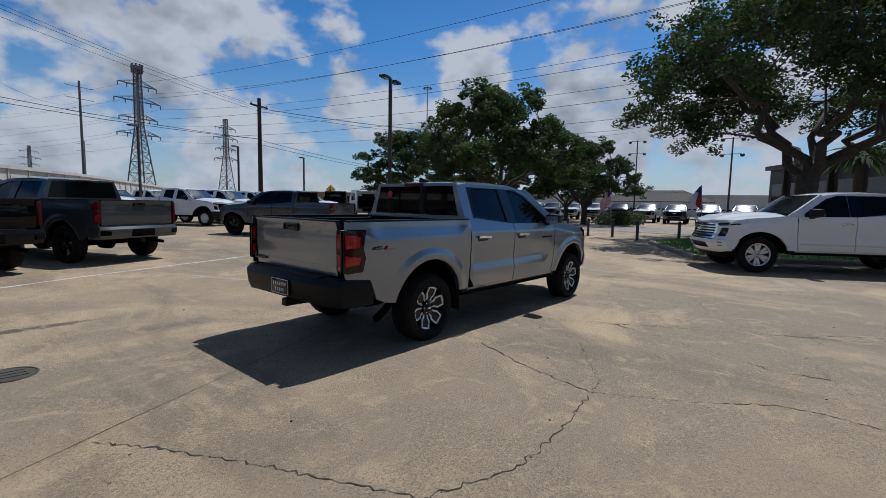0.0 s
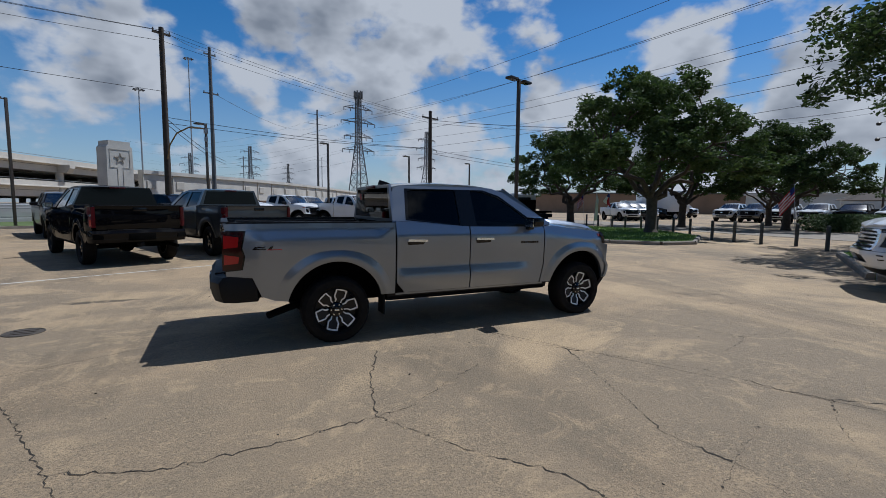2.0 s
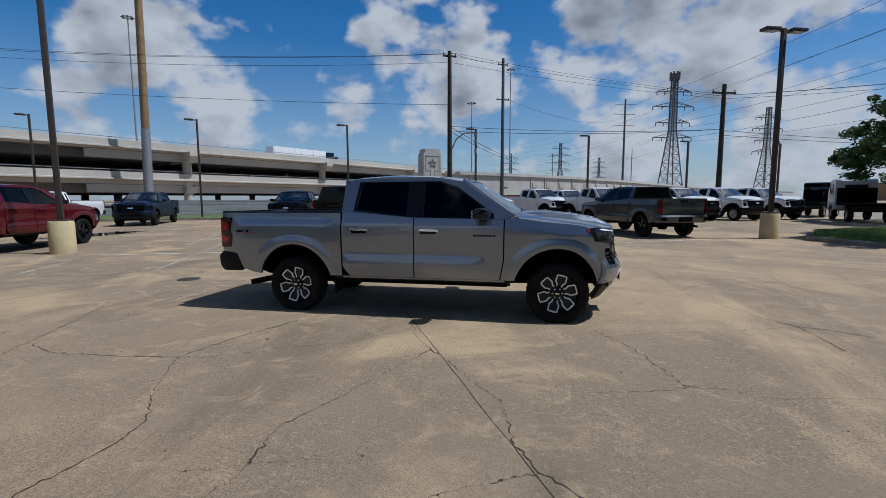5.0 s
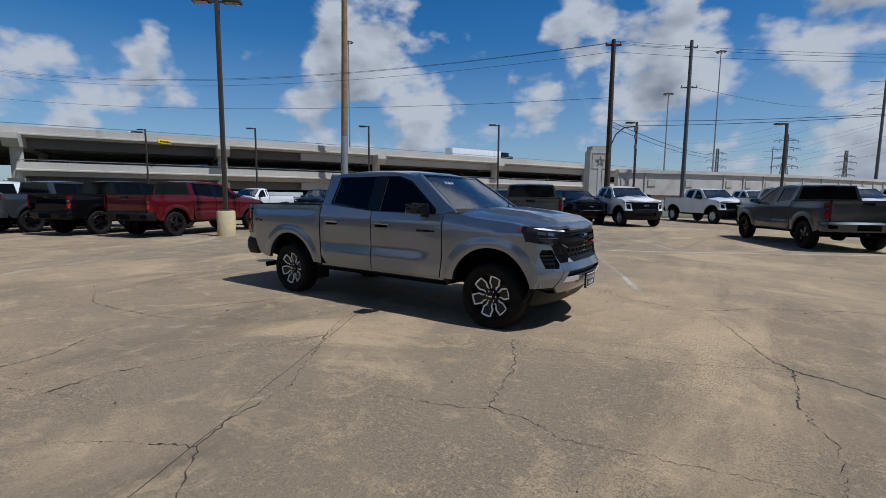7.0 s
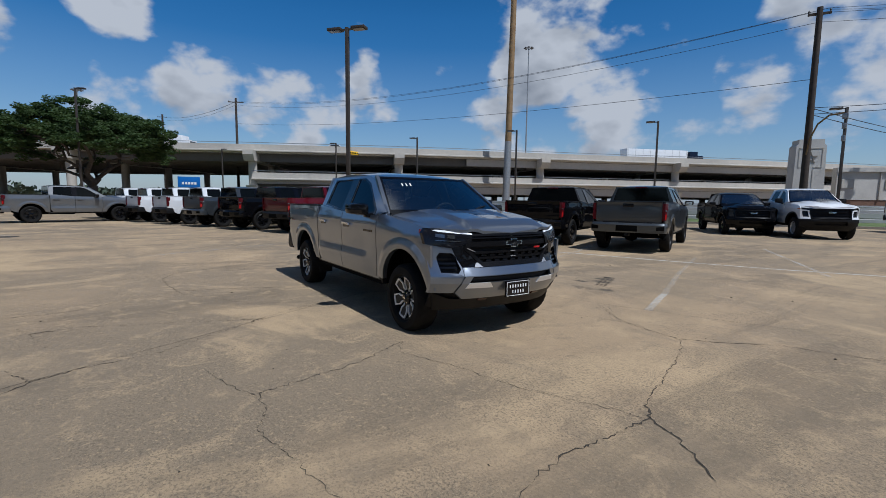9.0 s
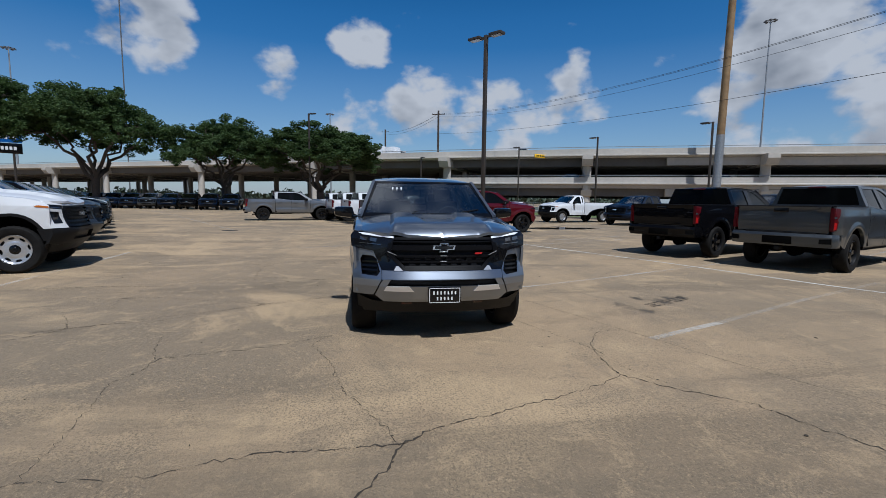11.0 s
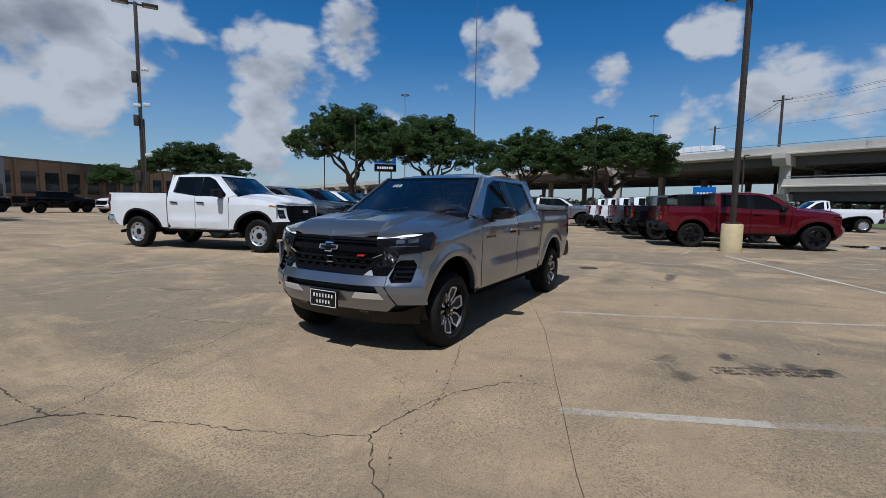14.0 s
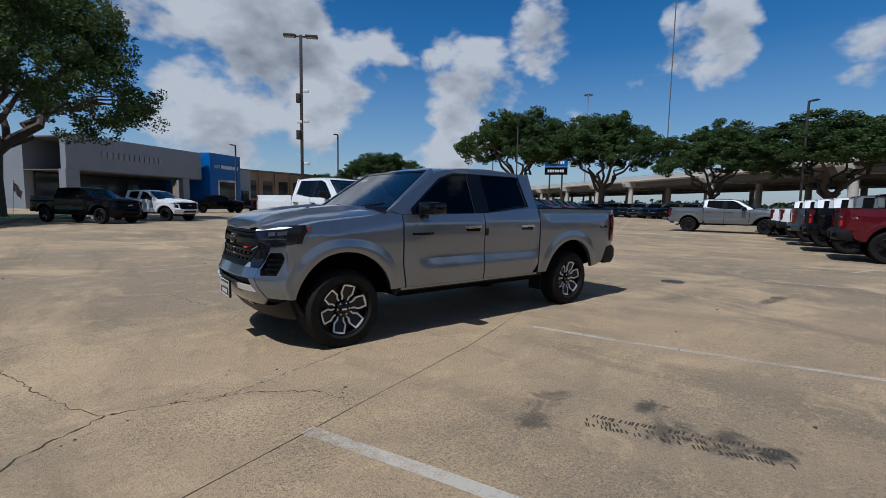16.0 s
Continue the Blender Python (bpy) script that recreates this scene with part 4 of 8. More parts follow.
        lamp = add("tail_lamp", lambda bm: patch(bm, lens, lambda u, v: (u, s * (side_y(u, v) + 0.008), v), 0.05, 0.1, (0, -s * 0.05, 0)), DARK_RED_LENS if style == "mid" else RED_LENS)
        add("tail_lamp_rear", lambda bm: patch(bm, [(s * y0, 0.845), (s * 0.875, 0.845), (s * 0.875, lens[-2][1]), (s * y0, lens[-2][1])], lambda u, v: (rear_x(u, v) - 0.012, u, v), 0.05, 0.1, (0.05, 0, 0)), DARK_RED_LENS if style == "mid" else RED_LENS, parent=lamp)
        if detail:
            add("reversing_lamp", lambda bm: patch(bm, [(s * 0.765, 0.862), (s * 0.865, 0.862), (s * 0.865, 0.893), (s * 0.765, 0.893)], lambda u, v: (rear_x(u, v) - 0.017, u, v), 0.05, 0.1, (0.01, 0, 0)), LAMP_CLEAR, parent=lamp)
            add("lamp_border", lambda bm: patch(bm, [[(a - (0.02 if a > -2.7 else 0) + 0.035, b + (0.012 if b > 1 else -0.012)) for a, b in lens], lens], lambda u, v: (u, s * (side_y(u, v) + 0.006), v), 0.05, 0.1, (0, -s * 0.03, 0)), GLOSS_BLACK, parent=lamp)
        for z0, z1 in ((0.90, 1.0), (1.06, 1.19)) if style == "mid" else ():
            add("lamp_segment", lambda bm: patch(bm, [(-2.75, z0), (-2.625, z0 + 0.015), (-2.615, z1 - 0.02), (-2.75, z1)], lambda u, v: (u, s * (side_y(u, v) + 0.013), v), 0.05, 0.1, (0, -s * 0.01, 0)), BRIGHT_RED_LENS, parent=lamp)
            add("lamp_segment", lambda bm: patch(bm, [(s * 0.765, z0), (s * 0.865, z0), (s * 0.865, z1), (s * 0.765, z1)], lambda u, v: (rear_x(u, v) - 0.017, u, v), 0.05, 0.1, (0.01, 0, 0)), BRIGHT_RED_LENS, parent=lamp)
        if style != "mid" and not lite:
            add("lamp_segment", lambda bm: patch(bm, [(-2.755, 0.87), (-2.70, 0.88), (-2.695, 1.0), (-2.755, 1.01)], lambda u, v: (u, s * (side_y(u, v) + 0.012), v), 0.05, 0.1, (0, -s * 0.01, 0)), BRIGHT_RED_LENS, parent=lamp)
            add("reversing_lamp", lambda bm: patch(bm, [(-2.76, 1.075), (-2.705, 1.08), (-2.70, 1.115), (-2.76, 1.12)], lambda u, v: (u, s * (side_y(u, v) + 0.012), v), 0.05, 0.1, (0, -s * 0.01, 0)), LAMP_CLEAR, parent=lamp)
            add("corner_step", lambda bm: patch(bm, [(s * 0.70, 0.60), (s * 0.70, 0.685), (s * 0.868, 0.70), (s * 0.868, 0.60)], lambda u, v: (-2.893 + max(0.0, abs(u) - 0.70) * 0.44, u, v), 0.2, 0.2, (0.02, 0, 0)), DARK_INNER)
    def rb(bm):
        ring = [(-0.92, -2.46), (-0.93, -2.66), (-0.88, -2.79), (-0.70, -2.87), (0.70, -2.87), (0.88, -2.79), (0.93, -2.66), (0.92, -2.46)]
        prof = [(0.03, 0.525), (0.0, 0.60), (-0.015, 0.72), (0.03, 0.775), (0.12, 0.785), (0.14, 0.55)]
        rows = []
        for y, x in ring:
            rows.append([bm.verts.new((x + d * (1 if abs(y) < 0.9 else 0.2), y - math.copysign(d * (0.6 if abs(y) > 0.8 else 0), y), z + (0.06 if abs(y) > 0.87 and z < 0.5 else 0))) for d, z in prof])
        for a, b in zip(rows, rows[1:]):
            for i in range(len(prof)):
                j = (i + 1) % len(prof)
                bm.faces.new((a[i], a[j], b[j], b[i]))
        bm.faces.new(rows[0])
        bm.faces.new(rows[-1][::-1])
    add("rear_bumper", rb, bumper)
    if not lite:
        add("bumper_step", lambda bm: box(bm, (-2.84, -0.60, 0.776), (-2.72, 0.60, 0.795), 0.005), BLACK_PLASTIC)
    if style == "mid":
        plate("rear_plate", -2.885, 0.555, -1)
        add("tailgate_badge", lambda bm: box(bm, (-2.768, 0.50, 0.855), (-2.752, 0.70, 0.885), 0.003), GLOSS_BLACK)
        for k in range(8):
            both("door_badge_bar", [(0.68 + k * 0.034, 1.025), (0.68 + k * 0.034, 1.05), (0.706 + k * 0.034, 1.05), (0.706 + k * 0.034, 1.025)], GLOSS_BLACK, 0.004, 0.006)
        both("bed_badge", [(-2.50, 1.045), (-2.47, 1.075), (-2.36, 1.075), (-2.40, 1.062), (-2.44, 1.062), (-2.455, 1.055), (-2.37, 1.055), (-2.37, 1.045)], GLOSS_BLACK, 0.004, 0.006)
        both("bed_badge_numeral", [(-2.35, 1.045), (-2.33, 1.075), (-2.30, 1.075), (-2.32, 1.045)], GLOSS_BLACK, 0.004, 0.006)
        both("bed_badge_accent", [(-2.36, 1.038), (-2.36, 1.045), (-2.22, 1.045), (-2.22, 1.038)], RED_BADGE, 0.004, 0.006)
    else:
        add("plate_recess", lambda bm: box(bm, (-2.884, -0.26, 0.56), (-2.85, 0.26, 0.72), 0.01), DARK_INNER)
        if style == "chrome":
            for s in (-1, 1):
                add("exhaust_tip", lambda bm: tube(bm, [(-2.86, s * 0.62, 0.48), (-2.7, s * 0.62, 0.48)], 0.05, 12), CHROME)
    if not lite:
        add("hitch_receiver", lambda bm: box(bm, (-2.85, -0.045, 0.43), (-2.6, 0.045, 0.505), 0.006), BLACK_PLASTIC)
        add("exhaust_pipe", lambda bm: tube(bm, [(-2.36, -0.84, 0.36), (-2.16, -0.74, 0.40), (-1.9, -0.55, 0.42), (0, -0.4, 0.42)], 0.038, 10), DARK_INNER)
    # load bed
    for s in (-1, 1):
        add("bed_rail_cap", lambda bm: patch(bm, [(-2.72, s * 0.80), (-1.03, s * 0.80), (-1.03, s * 0.872), (-2.72, s * 0.872)], lambda u, v: (u, v, 1.317), 0.5, 0.1, (0, 0, -0.02)), BLACK_PLASTIC)
    add("bed_floor", lambda bm: box(bm, (-2.72, -0.80, 0.98), (-1.03, 0.80, 1.02)), BLACK_PLASTIC)
    add("tailgate_cap", lambda bm: box(bm, (-2.77, -tg, 1.298), (-2.70, tg, 1.313), 0.004), BLACK_PLASTIC)
    # handles, mirrors, small fittings
    hm = CHROME if style in ("mid", "chrome") else GLOSS_BLACK if style == "heavy" else body
    for x0 in (() if lite else (-0.86, 0.03)):
        both("handle_cup", [(x0, 1.045), (x0 - 0.01, 1.08), (x0 + 0.01, 1.105), (x0 + 0.2, 1.105), (x0 + 0.21, 1.08), (x0 + 0.19, 1.05)], GLOSS_BLACK if detail else body, 0.003, 0.01, d=0.3)
        both("door_handle", [(x0 - 0.015, 1.085), (x0 - 0.005, 1.112), (x0 + 0.225, 1.105), (x0 + 0.235, 1.078)], hm, 0.030, 0.018, d=0.3)
    mm = mirror or (GLOSS_BLACK if detail else BLACK_PLASTIC)
    for s in (-1, 1):
        def mirror_shell(bm):
            t = bmesh.new()
            box(t, (0.70, 0.945, 1.215), (0.90, 1.185, 1.365 if style in ("mid", "body") else 1.41), 0.045)
            for v in t.verts:                          # swept forward and narrower at the tip
                f = (v.co.y - 0.945) / 0.24
                v.co.x += -0.05 * f if v.co.x > 0.8 else 0.0
                v.co.z = 1.29 + (v.co.z - 1.29) * (1 - 0.22 * f) + 0.012 * f
                v.co.y *= s
            join(bm, t)
            t.free()
            box(bm, (0.76, min(s * 0.86, s * 0.97), 1.195), (0.85, max(s * 0.86, s * 0.97), 1.25), 0.015)
        mo = add("door_mirror", mirror_shell, mm)
        if not lite:
            add("mirror_glass", lambda bm: box(bm, (0.694, min(s * 0.975, s * 1.155), 1.245), (0.702, max(s * 0.975, s * 1.155), 1.335)), CHROME, parent=mo)
    add("brake_lamp", lambda bm: box(bm, (-1.035, -0.16, 1.70), (-0.99, 0.16, 1.74), 0.008), RED_LENS)
    if detail:
        add("roof_fin", lambda bm: patch(bm, [(-0.92, 1.755), (-0.74, 1.765), (-0.80, 1.79), (-0.90, 1.815)], lambda u, v: (u, 0.012, v), 1, 1, (0, -0.024, 0)), BLACK_PLASTIC)
        add("window_sticker", lambda bm: lathe(bm, [(0.001, 0), (0.045, 0), (0.045, 0.002), (0.001, 0.002)], 16, Matrix.Translation((-1.03, -0.52 + 0.95, 1.60)) @ Matrix.Rotation(math.pi / 2, 4, "Z")), RED_BADGE, "round red window sticker")
        for z, y0, n in ((1.595, 0.40, 3),):
            for k in range(n):
                v = (z - 1.275) / 0.435
                add("windscreen_mark", lambda bm: patch(bm, [(-0.44 + k * 0.055, v), (-0.425 + k * 0.055, v), (-0.42 + k * 0.055, v + 0.08), (-0.435 + k * 0.055, v + 0.08)], lambda u, w: tuple(Vector(screen(u, w)) + Vector((0.006, 0, 0.006))), 1, 1), WHITE_PLASTIC)
        # seats, dash, wheel
        for s in (-1, 1):
            def seat(bm):
                box(bm, (-0.05, s * 0.36 - 0.24, 0.85), (0.45, s * 0.36 + 0.24, 1.0), 0.05)
                box(bm, (-0.16, s * 0.36 - 0.24, 0.95), (-0.02, s * 0.36 + 0.24, 1.45), 0.05)
                box(bm, (-0.15, s * 0.36 - 0.13, 1.47), (-0.05, s * 0.36 + 0.13, 1.63), 0.03)
            add("front_seat", seat, INTERIOR)
            add("rear_headrest", lambda bm: box(bm, (-0.88, s * 0.36 - 0.12, 1.40), (-0.80, s * 0.36 + 0.12, 1.56), 0.03), INTERIOR)
        add("rear_seat", lambda bm: box(bm, (-0.88, -0.65, 0.85), (-0.70, 0.65, 1.38), 0.04), INTERIOR)
        add("dashboard", lambda bm: box(bm, (0.62, -0.72, 1.0), (1.10, 0.72, 1.25), 0.05), INTERIOR)
        def sw(bm):
            m4 = Matrix.Translation((0.52, 0.36, 1.20)) @ Matrix.Rotation(radians(-65), 4, "Y")
            tube(bm, [m4 @ Vector((0.185 * math.cos(a), 0.185 * math.sin(a), 0)) for a in [2 * math.pi * k / 20 for k in range(21)]], 0.016, 6, False)
            box(bm, (-0.05, -0.17, -0.01), (0.05, 0.17, 0.01), 0.005, m4)
        add("steering_wheel", sw, INTERIOR)
        add("inside_mirror", lambda bm: box(bm, (0.56, -0.12, 1.60), (0.60, 0.12, 1.66), 0.01), INTERIOR)
        for s in (-1, 1):
            add("mud_flap", lambda bm: box(bm, (-1.135, s * 0.77 - 0.10, 0.26), (-1.12, s * 0.77 + 0.10, 0.52)), RUBBER)
            add("wiper", lambda bm: tube(bm, [(1.22, 0.1 + s * 0.3, 1.31), (1.10, 0.35 + s * 0.3, 1.345)], 0.008, 6), BLACK_PLASTIC)
        add("fuel_label", lambda bm: patch(bm, [(-0.105, 1.0), (-0.105, 1.075), (-0.055, 1.075), (-0.055, 1.0)], lambda u, v: (u, side_y(u, v) + 0.004, v), 1, 1, (0, -0.004, 0)), GLOSS_BLACK, "small black door edge label")
    if not lite:
        add("rear_axle", lambda bm: (tube(bm, [(-WX, -0.7, 0.38), (-WX, 0.7, 0.38)], 0.05, 10), tube(bm, [(-WX - 0.12, 0.05, 0.38), (-WX + 0.12, 0.05, 0.38)], 0.14, 12)), DARK_INNER)
    for s in (-1, 1):
        for cx in (-WX, WX):
            p = warp(cx, s * 0.80, WZ)
            wheel(truck, "wheel", (p[0], p[1], radius), s, radius, 0.265, wheels, lite)
    return truck


def recolour(truck, old, fresh, cache={}):
    """Gives a copied truck its own paint; meshes are shared among trucks of one colour."""
    for o in truck.children_recursive:
        if o.type == "MESH" and o.data.materials and o.data.materials[0] == old:
            key = (o.data.name, fresh.name)
            if key not in cache:
                cache[key] = o.data.copy()
                cache[key].materials[0] = fresh
            o.data = cache[key]

# ---- ground ----
def ground_material():
    m = bpy.data.materials.new("worn_concrete")
    m.use_nodes = True
    n, l = m.node_tree.nodes, m.node_tree.links
    b = n["Principled BSDF"]
    tc = n.new("ShaderNodeTexCoord")

    def noise_at(scale, detail=5, rough=0.55, dist=0.0, stretch=None):
        t = n.new("ShaderNodeTexNoise")
        t.inputs["Scale"].default_value, t.inputs["Detail"].default_value = scale, detail
        t.inputs["Roughness"].default_value, t.inputs["Distortion"].default_value = rough, dist
        if stretch:
            mp = n.new("ShaderNodeMapping")
            mp.inputs["Rotation"].default_value, mp.inputs["Scale"].default_value = (0, 0, radians(stretch[0])), (stretch[1], stretch[2], 1)
            l.new(tc.outputs["Object"], mp.inputs["Vector"])
            l.new(mp.outputs[0], t.inputs["Vector"])
        else:
            l.new(tc.outputs["Object"], t.inputs["Vector"])
        return t.outputs["Fac"]

    def ramp(v, lo, hi, a=0.0, c=1.0):
        r = n.new("ShaderNodeMapRange")
        r.interpolation_type = "SMOOTHSTEP"
        l.new(v, r.inputs["Value"])
        for k, x in (("From Min", lo), ("From Max", hi), ("To Min", a), ("To Max", c)):
            r.inputs[k].default_value = x
        return r.outputs[0]

    def mix(f, a, c):
        x = n.new("ShaderNodeMix")
        x.data_type = "RGBA"
        l.new(f, x.inputs["Factor"])
        for k, v in (("A", a), ("B", c)):
            if isinstance(v, tuple):
                x.inputs[k].default_value = (*v, 1)
            else:
                l.new(v, x.inputs[k])
        return x.outputs["Result"]

    fine = noise_at(60, 5, 0.75)
    pale, tan, grey, dark = (0.480, 0.348, 0.200), (0.372, 0.267, 0.157), (0.236, 0.180, 0.116), (0.118, 0.092, 0.061)
    col = mix(ramp(noise_at(0.13, 5, 0.6, 0.4), 0.42, 0.58), tan, grey)
    # weathered patches, wash marks along the fall of the lot, pale scoured ground
    col = mix(ramp(noise_at(0.30, 6, 0.62, 1.0), 0.45, 0.58, 0, 0.62), col, grey)
    col = mix(ramp(noise_at(0.42, 6, 0.6, 0.9), 0.50, 0.64, 0, 0.80), col, pale)
    col = mix(ramp(noise_at(0.75, 7, 0.65, 0.8, (65, 1, 0.25)), 0.50, 0.63, 0, 0.48), col, dark)
    col = mix(ramp(noise_at(0.95, 7, 0.65, 0.9, (-25, 0.25, 1)), 0.52, 0.66, 0, 0.55), col, grey)
    col = mix(ramp(noise_at(2.4, 7, 0.7, 0.9), 0.52, 0.66, 0, 0.50), col, pale)
    col = mix(ramp(noise_at(4.5, 7, 0.72, 0.5), 0.53, 0.66, 0, 0.45), col, grey)
    # worn aggregate where the skin has gone
    bare = ramp(noise_at(0.8, 5, 0.6, 0.5), 0.42, 0.58, 0.45, 1.0)
    for noise_, lo, hi, amount, tone in ((noise_at(21, 6, 0.75), 0.52, 0.64, 0.55, pale), (noise_at(31, 5, 0.75, 0.3), 0.52, 0.62, 0.50, dark), (fine, 0.50, 0.60, 0.75, dark)):
        k_ = n.new("ShaderNodeMath"); k_.operation = "MULTIPLY"
        l.new(ramp(noise_, lo, hi, 0, amount), k_.inputs[0])
        l.new(bare, k_.inputs[1])
        col = mix(k_.outputs[0], col, tone)
    v = n.new("ShaderNodeTexVoronoi")
    v.inputs["Scale"].default_value = 85
    l.new(tc.outputs["Object"], v.inputs["Vector"])
    stones = n.new("ShaderNodeMath"); stones.operation = "MULTIPLY"
    l.new(ramp(v.outputs["Distance"], 0.10, 0.26, 0.6, 0.0), stones.inputs[0])
    l.new(bare, stones.inputs[1])
    col = mix(stones.outputs[0], col, (0.44, 0.35, 0.23))
    # old oil marks
    sx = n.new("ShaderNodeSeparateXYZ")
    l.new(tc.outputs["Object"], sx.inputs[0])
    wob = noise_at(5.0, 7, 0.75, 0.6)
    for px, py, rx, ry, dark_ in OIL_MARKS:
        acc = None
        for out_, c0, r0 in ((sx.outputs[0], px, rx), (sx.outputs[1], py, ry)):
            a = n.new("ShaderNodeMath"); a.operation = "SUBTRACT"; l.new(out_, a.inputs[0]); a.inputs[1].default_value = c0
            d = n.new("ShaderNodeMath"); d.operation = "DIVIDE"; l.new(a.outputs[0], d.inputs[0]); d.inputs[1].default_value = r0
            q = n.new("ShaderNodeMath"); q.operation = "MULTIPLY"; l.new(d.outputs[0], q.inputs[0]); l.new(d.outputs[0], q.inputs[1])
            if acc is None:
                acc = q.outputs[0]
            else:
                s = n.new("ShaderNodeMath"); l.new(acc, s.inputs[0]); l.new(q.outputs[0], s.inputs[1]); acc = s.outputs[0]
        w = n.new("ShaderNodeMath"); w.operation = "MULTIPLY_ADD"; l.new(wob, w.inputs[0]); w.inputs[1].default_value = 3.4; l.new(acc, w.inputs[2])
        col = mix(ramp(w.outputs[0], 1.55, 2.35, dark_, 0.0), col, (0.045, 0.038, 0.03))
    l.new(col, b.inputs["Base Color"])
    b.inputs["Roughness"].default_value = 0.85
    bp = n.new("ShaderNodeBump")
    bp.inputs["Strength"].default_value, bp.inputs["Distance"].default_value = 0.9, 0.012
    l.new(fine, bp.inputs["Height"])
    l.new(bp.outputs[0], b.inputs["Normal"])
    return m


OIL_MARKS = ((0.62, 3.25, 0.22, 0.13, 0.9), (0.84, 3.50, 0.30, 0.22, 0.75), (0.72, 3.75, 0.24, 0.2, 0.85), (0.62, 3.98, 0.17, 0.16, 0.95), (1.08, 2.78, 0.34, 0.17, 0.6), (1.40, 2.92, 0.2, 0.18, 0.7), (-4.5, 2.5, 0.8, 0.16, 0.8), (-3.3, 1.6, 0.6, 0.25, 0.4), (-17.9, 10.0, 1.6, 0.5, 0.95), (-8.8, 4.7, 0.7, 0.3, 0.5), (-5.2, 1.6, 0.35, 0.2, 0.4))
bm = bmesh.new()
bmesh.ops.create_grid(bm, x_segments=60, y_segments=60, size=900)
ground = part("ground", bm, ground_material(), None, smooth=0)
tagged(ground, "stained worn tan concrete parking lot", "ground", kind="structure")

# ---- the grey truck that the camera circles ----
pickup("metallic grey crew cab pickup truck on worn concrete", PAINT_GREY, pose(0, 0, -0.02), mid_size, radius=0.366)


# ---- other parked pickups ----
def at(x, y, heading, z=0.0):
    return pose(x, y, z, 0, 0, heading)


proto = pickup("black crew cab pickup with dark wheels in a marked row", PAINT_BLACK, at(-5.63, 9.75, 113), full_size, "body", "five", False, bumper=PAINT_BLACK, radius=0.42, group="parked pickups")
heavy = pickup("white heavy duty pickup with a black front bumper", PAINT_WHITE, at(-3.07, -9.33, 104), heavy_duty, "heavy", "steel", False, radius=0.44, group="parked pickups", bumper=CHROME)
pickup("white crew cab pickup with chrome grille and six spoke wheels", PAINT_WHITE, at(9.4, -3.8, 122), full_size, "chrome", "six", False, radius=0.43, group="parked pickups", bumper=CHROME)
far_truck = pickup("black pickup in the long stock row", PAINT_BLACK, at(-6.5, -10.8, 112), full_size, "body", "five", False, radius=0.42, group="stock row", lite=True)
far_heavy = pickup("white heavy duty work pickup facing the aisle", PAINT_WHITE, at(-2.4, 21.7, -50), heavy_duty, "heavy", "steel", False, radius=0.44, group="work trucks", bumper=BLACK_PLASTIC, lite=True)
regular = pickup("white single cab work pickup near the verge", PAINT_WHITE, at(-24.5, 13.9, -76), single_cab, "heavy", "steel", False, radius=0.42, group="work trucks", lite=True)


def black_bumper(t):
    """Gives a copied truck its dark rear bumper back."""
    for o in t.children:
        if o.name.startswith("rear_bumper"):
            o.data = o.data.copy()
            o.data.materials[0] = BLACK_PLASTIC


def parked(source, own, label, color, m, group=""):
    c = copy_thing(source, m)
    c["label"] = label
    if group:
        c["group"] = group
    if color is not own:
        recolour(c, own, color)
    return c


parked(proto, PAINT_BLACK, "dark grey crew cab pickup with its tailgate to the lane", PAINT_DARKGREY, at(-2.95, 10.75, 113))
parked(proto, PAINT_BLACK, "grey crew cab pickup standing alone in the lot", PAINT_DARKGREY, at(5.27, 14.02, 114))
black_bumper(parked(proto, PAINT_BLACK, "dark red crew cab pickup beside a lamp post", PAINT_RED, at(-13.9, 4.2, 106)))
parked(proto, PAINT_BLACK, "silver lifted crew cab pickup across the aisle", PAINT_SILVER, at(-25.8, -5.95, 106))
for k, (c, word) in enumerate(((PAINT_BLACK, "black"), (PAINT_DARKGREY, "dark grey"), (PAINT_WHITE, "white"), (PAINT_WHITE, "white"), (PAINT_WHITE, "white"), (PAINT_WHITE, "white"))):
    parked(proto if k < 2 else far_truck, PAINT_BLACK, word + " pickup backed up beside the red one", c, at(-16.6 - 2.75 * k, 2.9 - 1.15 * k, 107), "row by the lamp post")
row = (PAINT_BLACK, PAINT_WHITE, PAINT_BLACK, PAINT_BLUE, PAINT_BLACK, PAINT_DARKGREY, PAINT_BLACK, PAINT_RED, PAINT_BLUE, PAINT_BLACK, PAINT_BLUE, PAINT_BLACK)
words = {PAINT_BLACK: "black", PAINT_WHITE: "white", PAINT_BLUE: "dark blue", PAINT_DARKGREY: "dark grey", PAINT_RED: "red", PAINT_SILVER: "silver"}
recolour(far_truck, PAINT_BLACK, PAINT_DARKGREY)
far_truck["label"] = "dark grey pickup in the long stock row"
for k, c in enumerate(row):
    parked(far_truck, PAINT_DARKGREY, words[c] + " pickup in the long stock row", c, at(-9.4 - 2.8 * k, -12.1 - 1.4 * k, 112), "stock row")
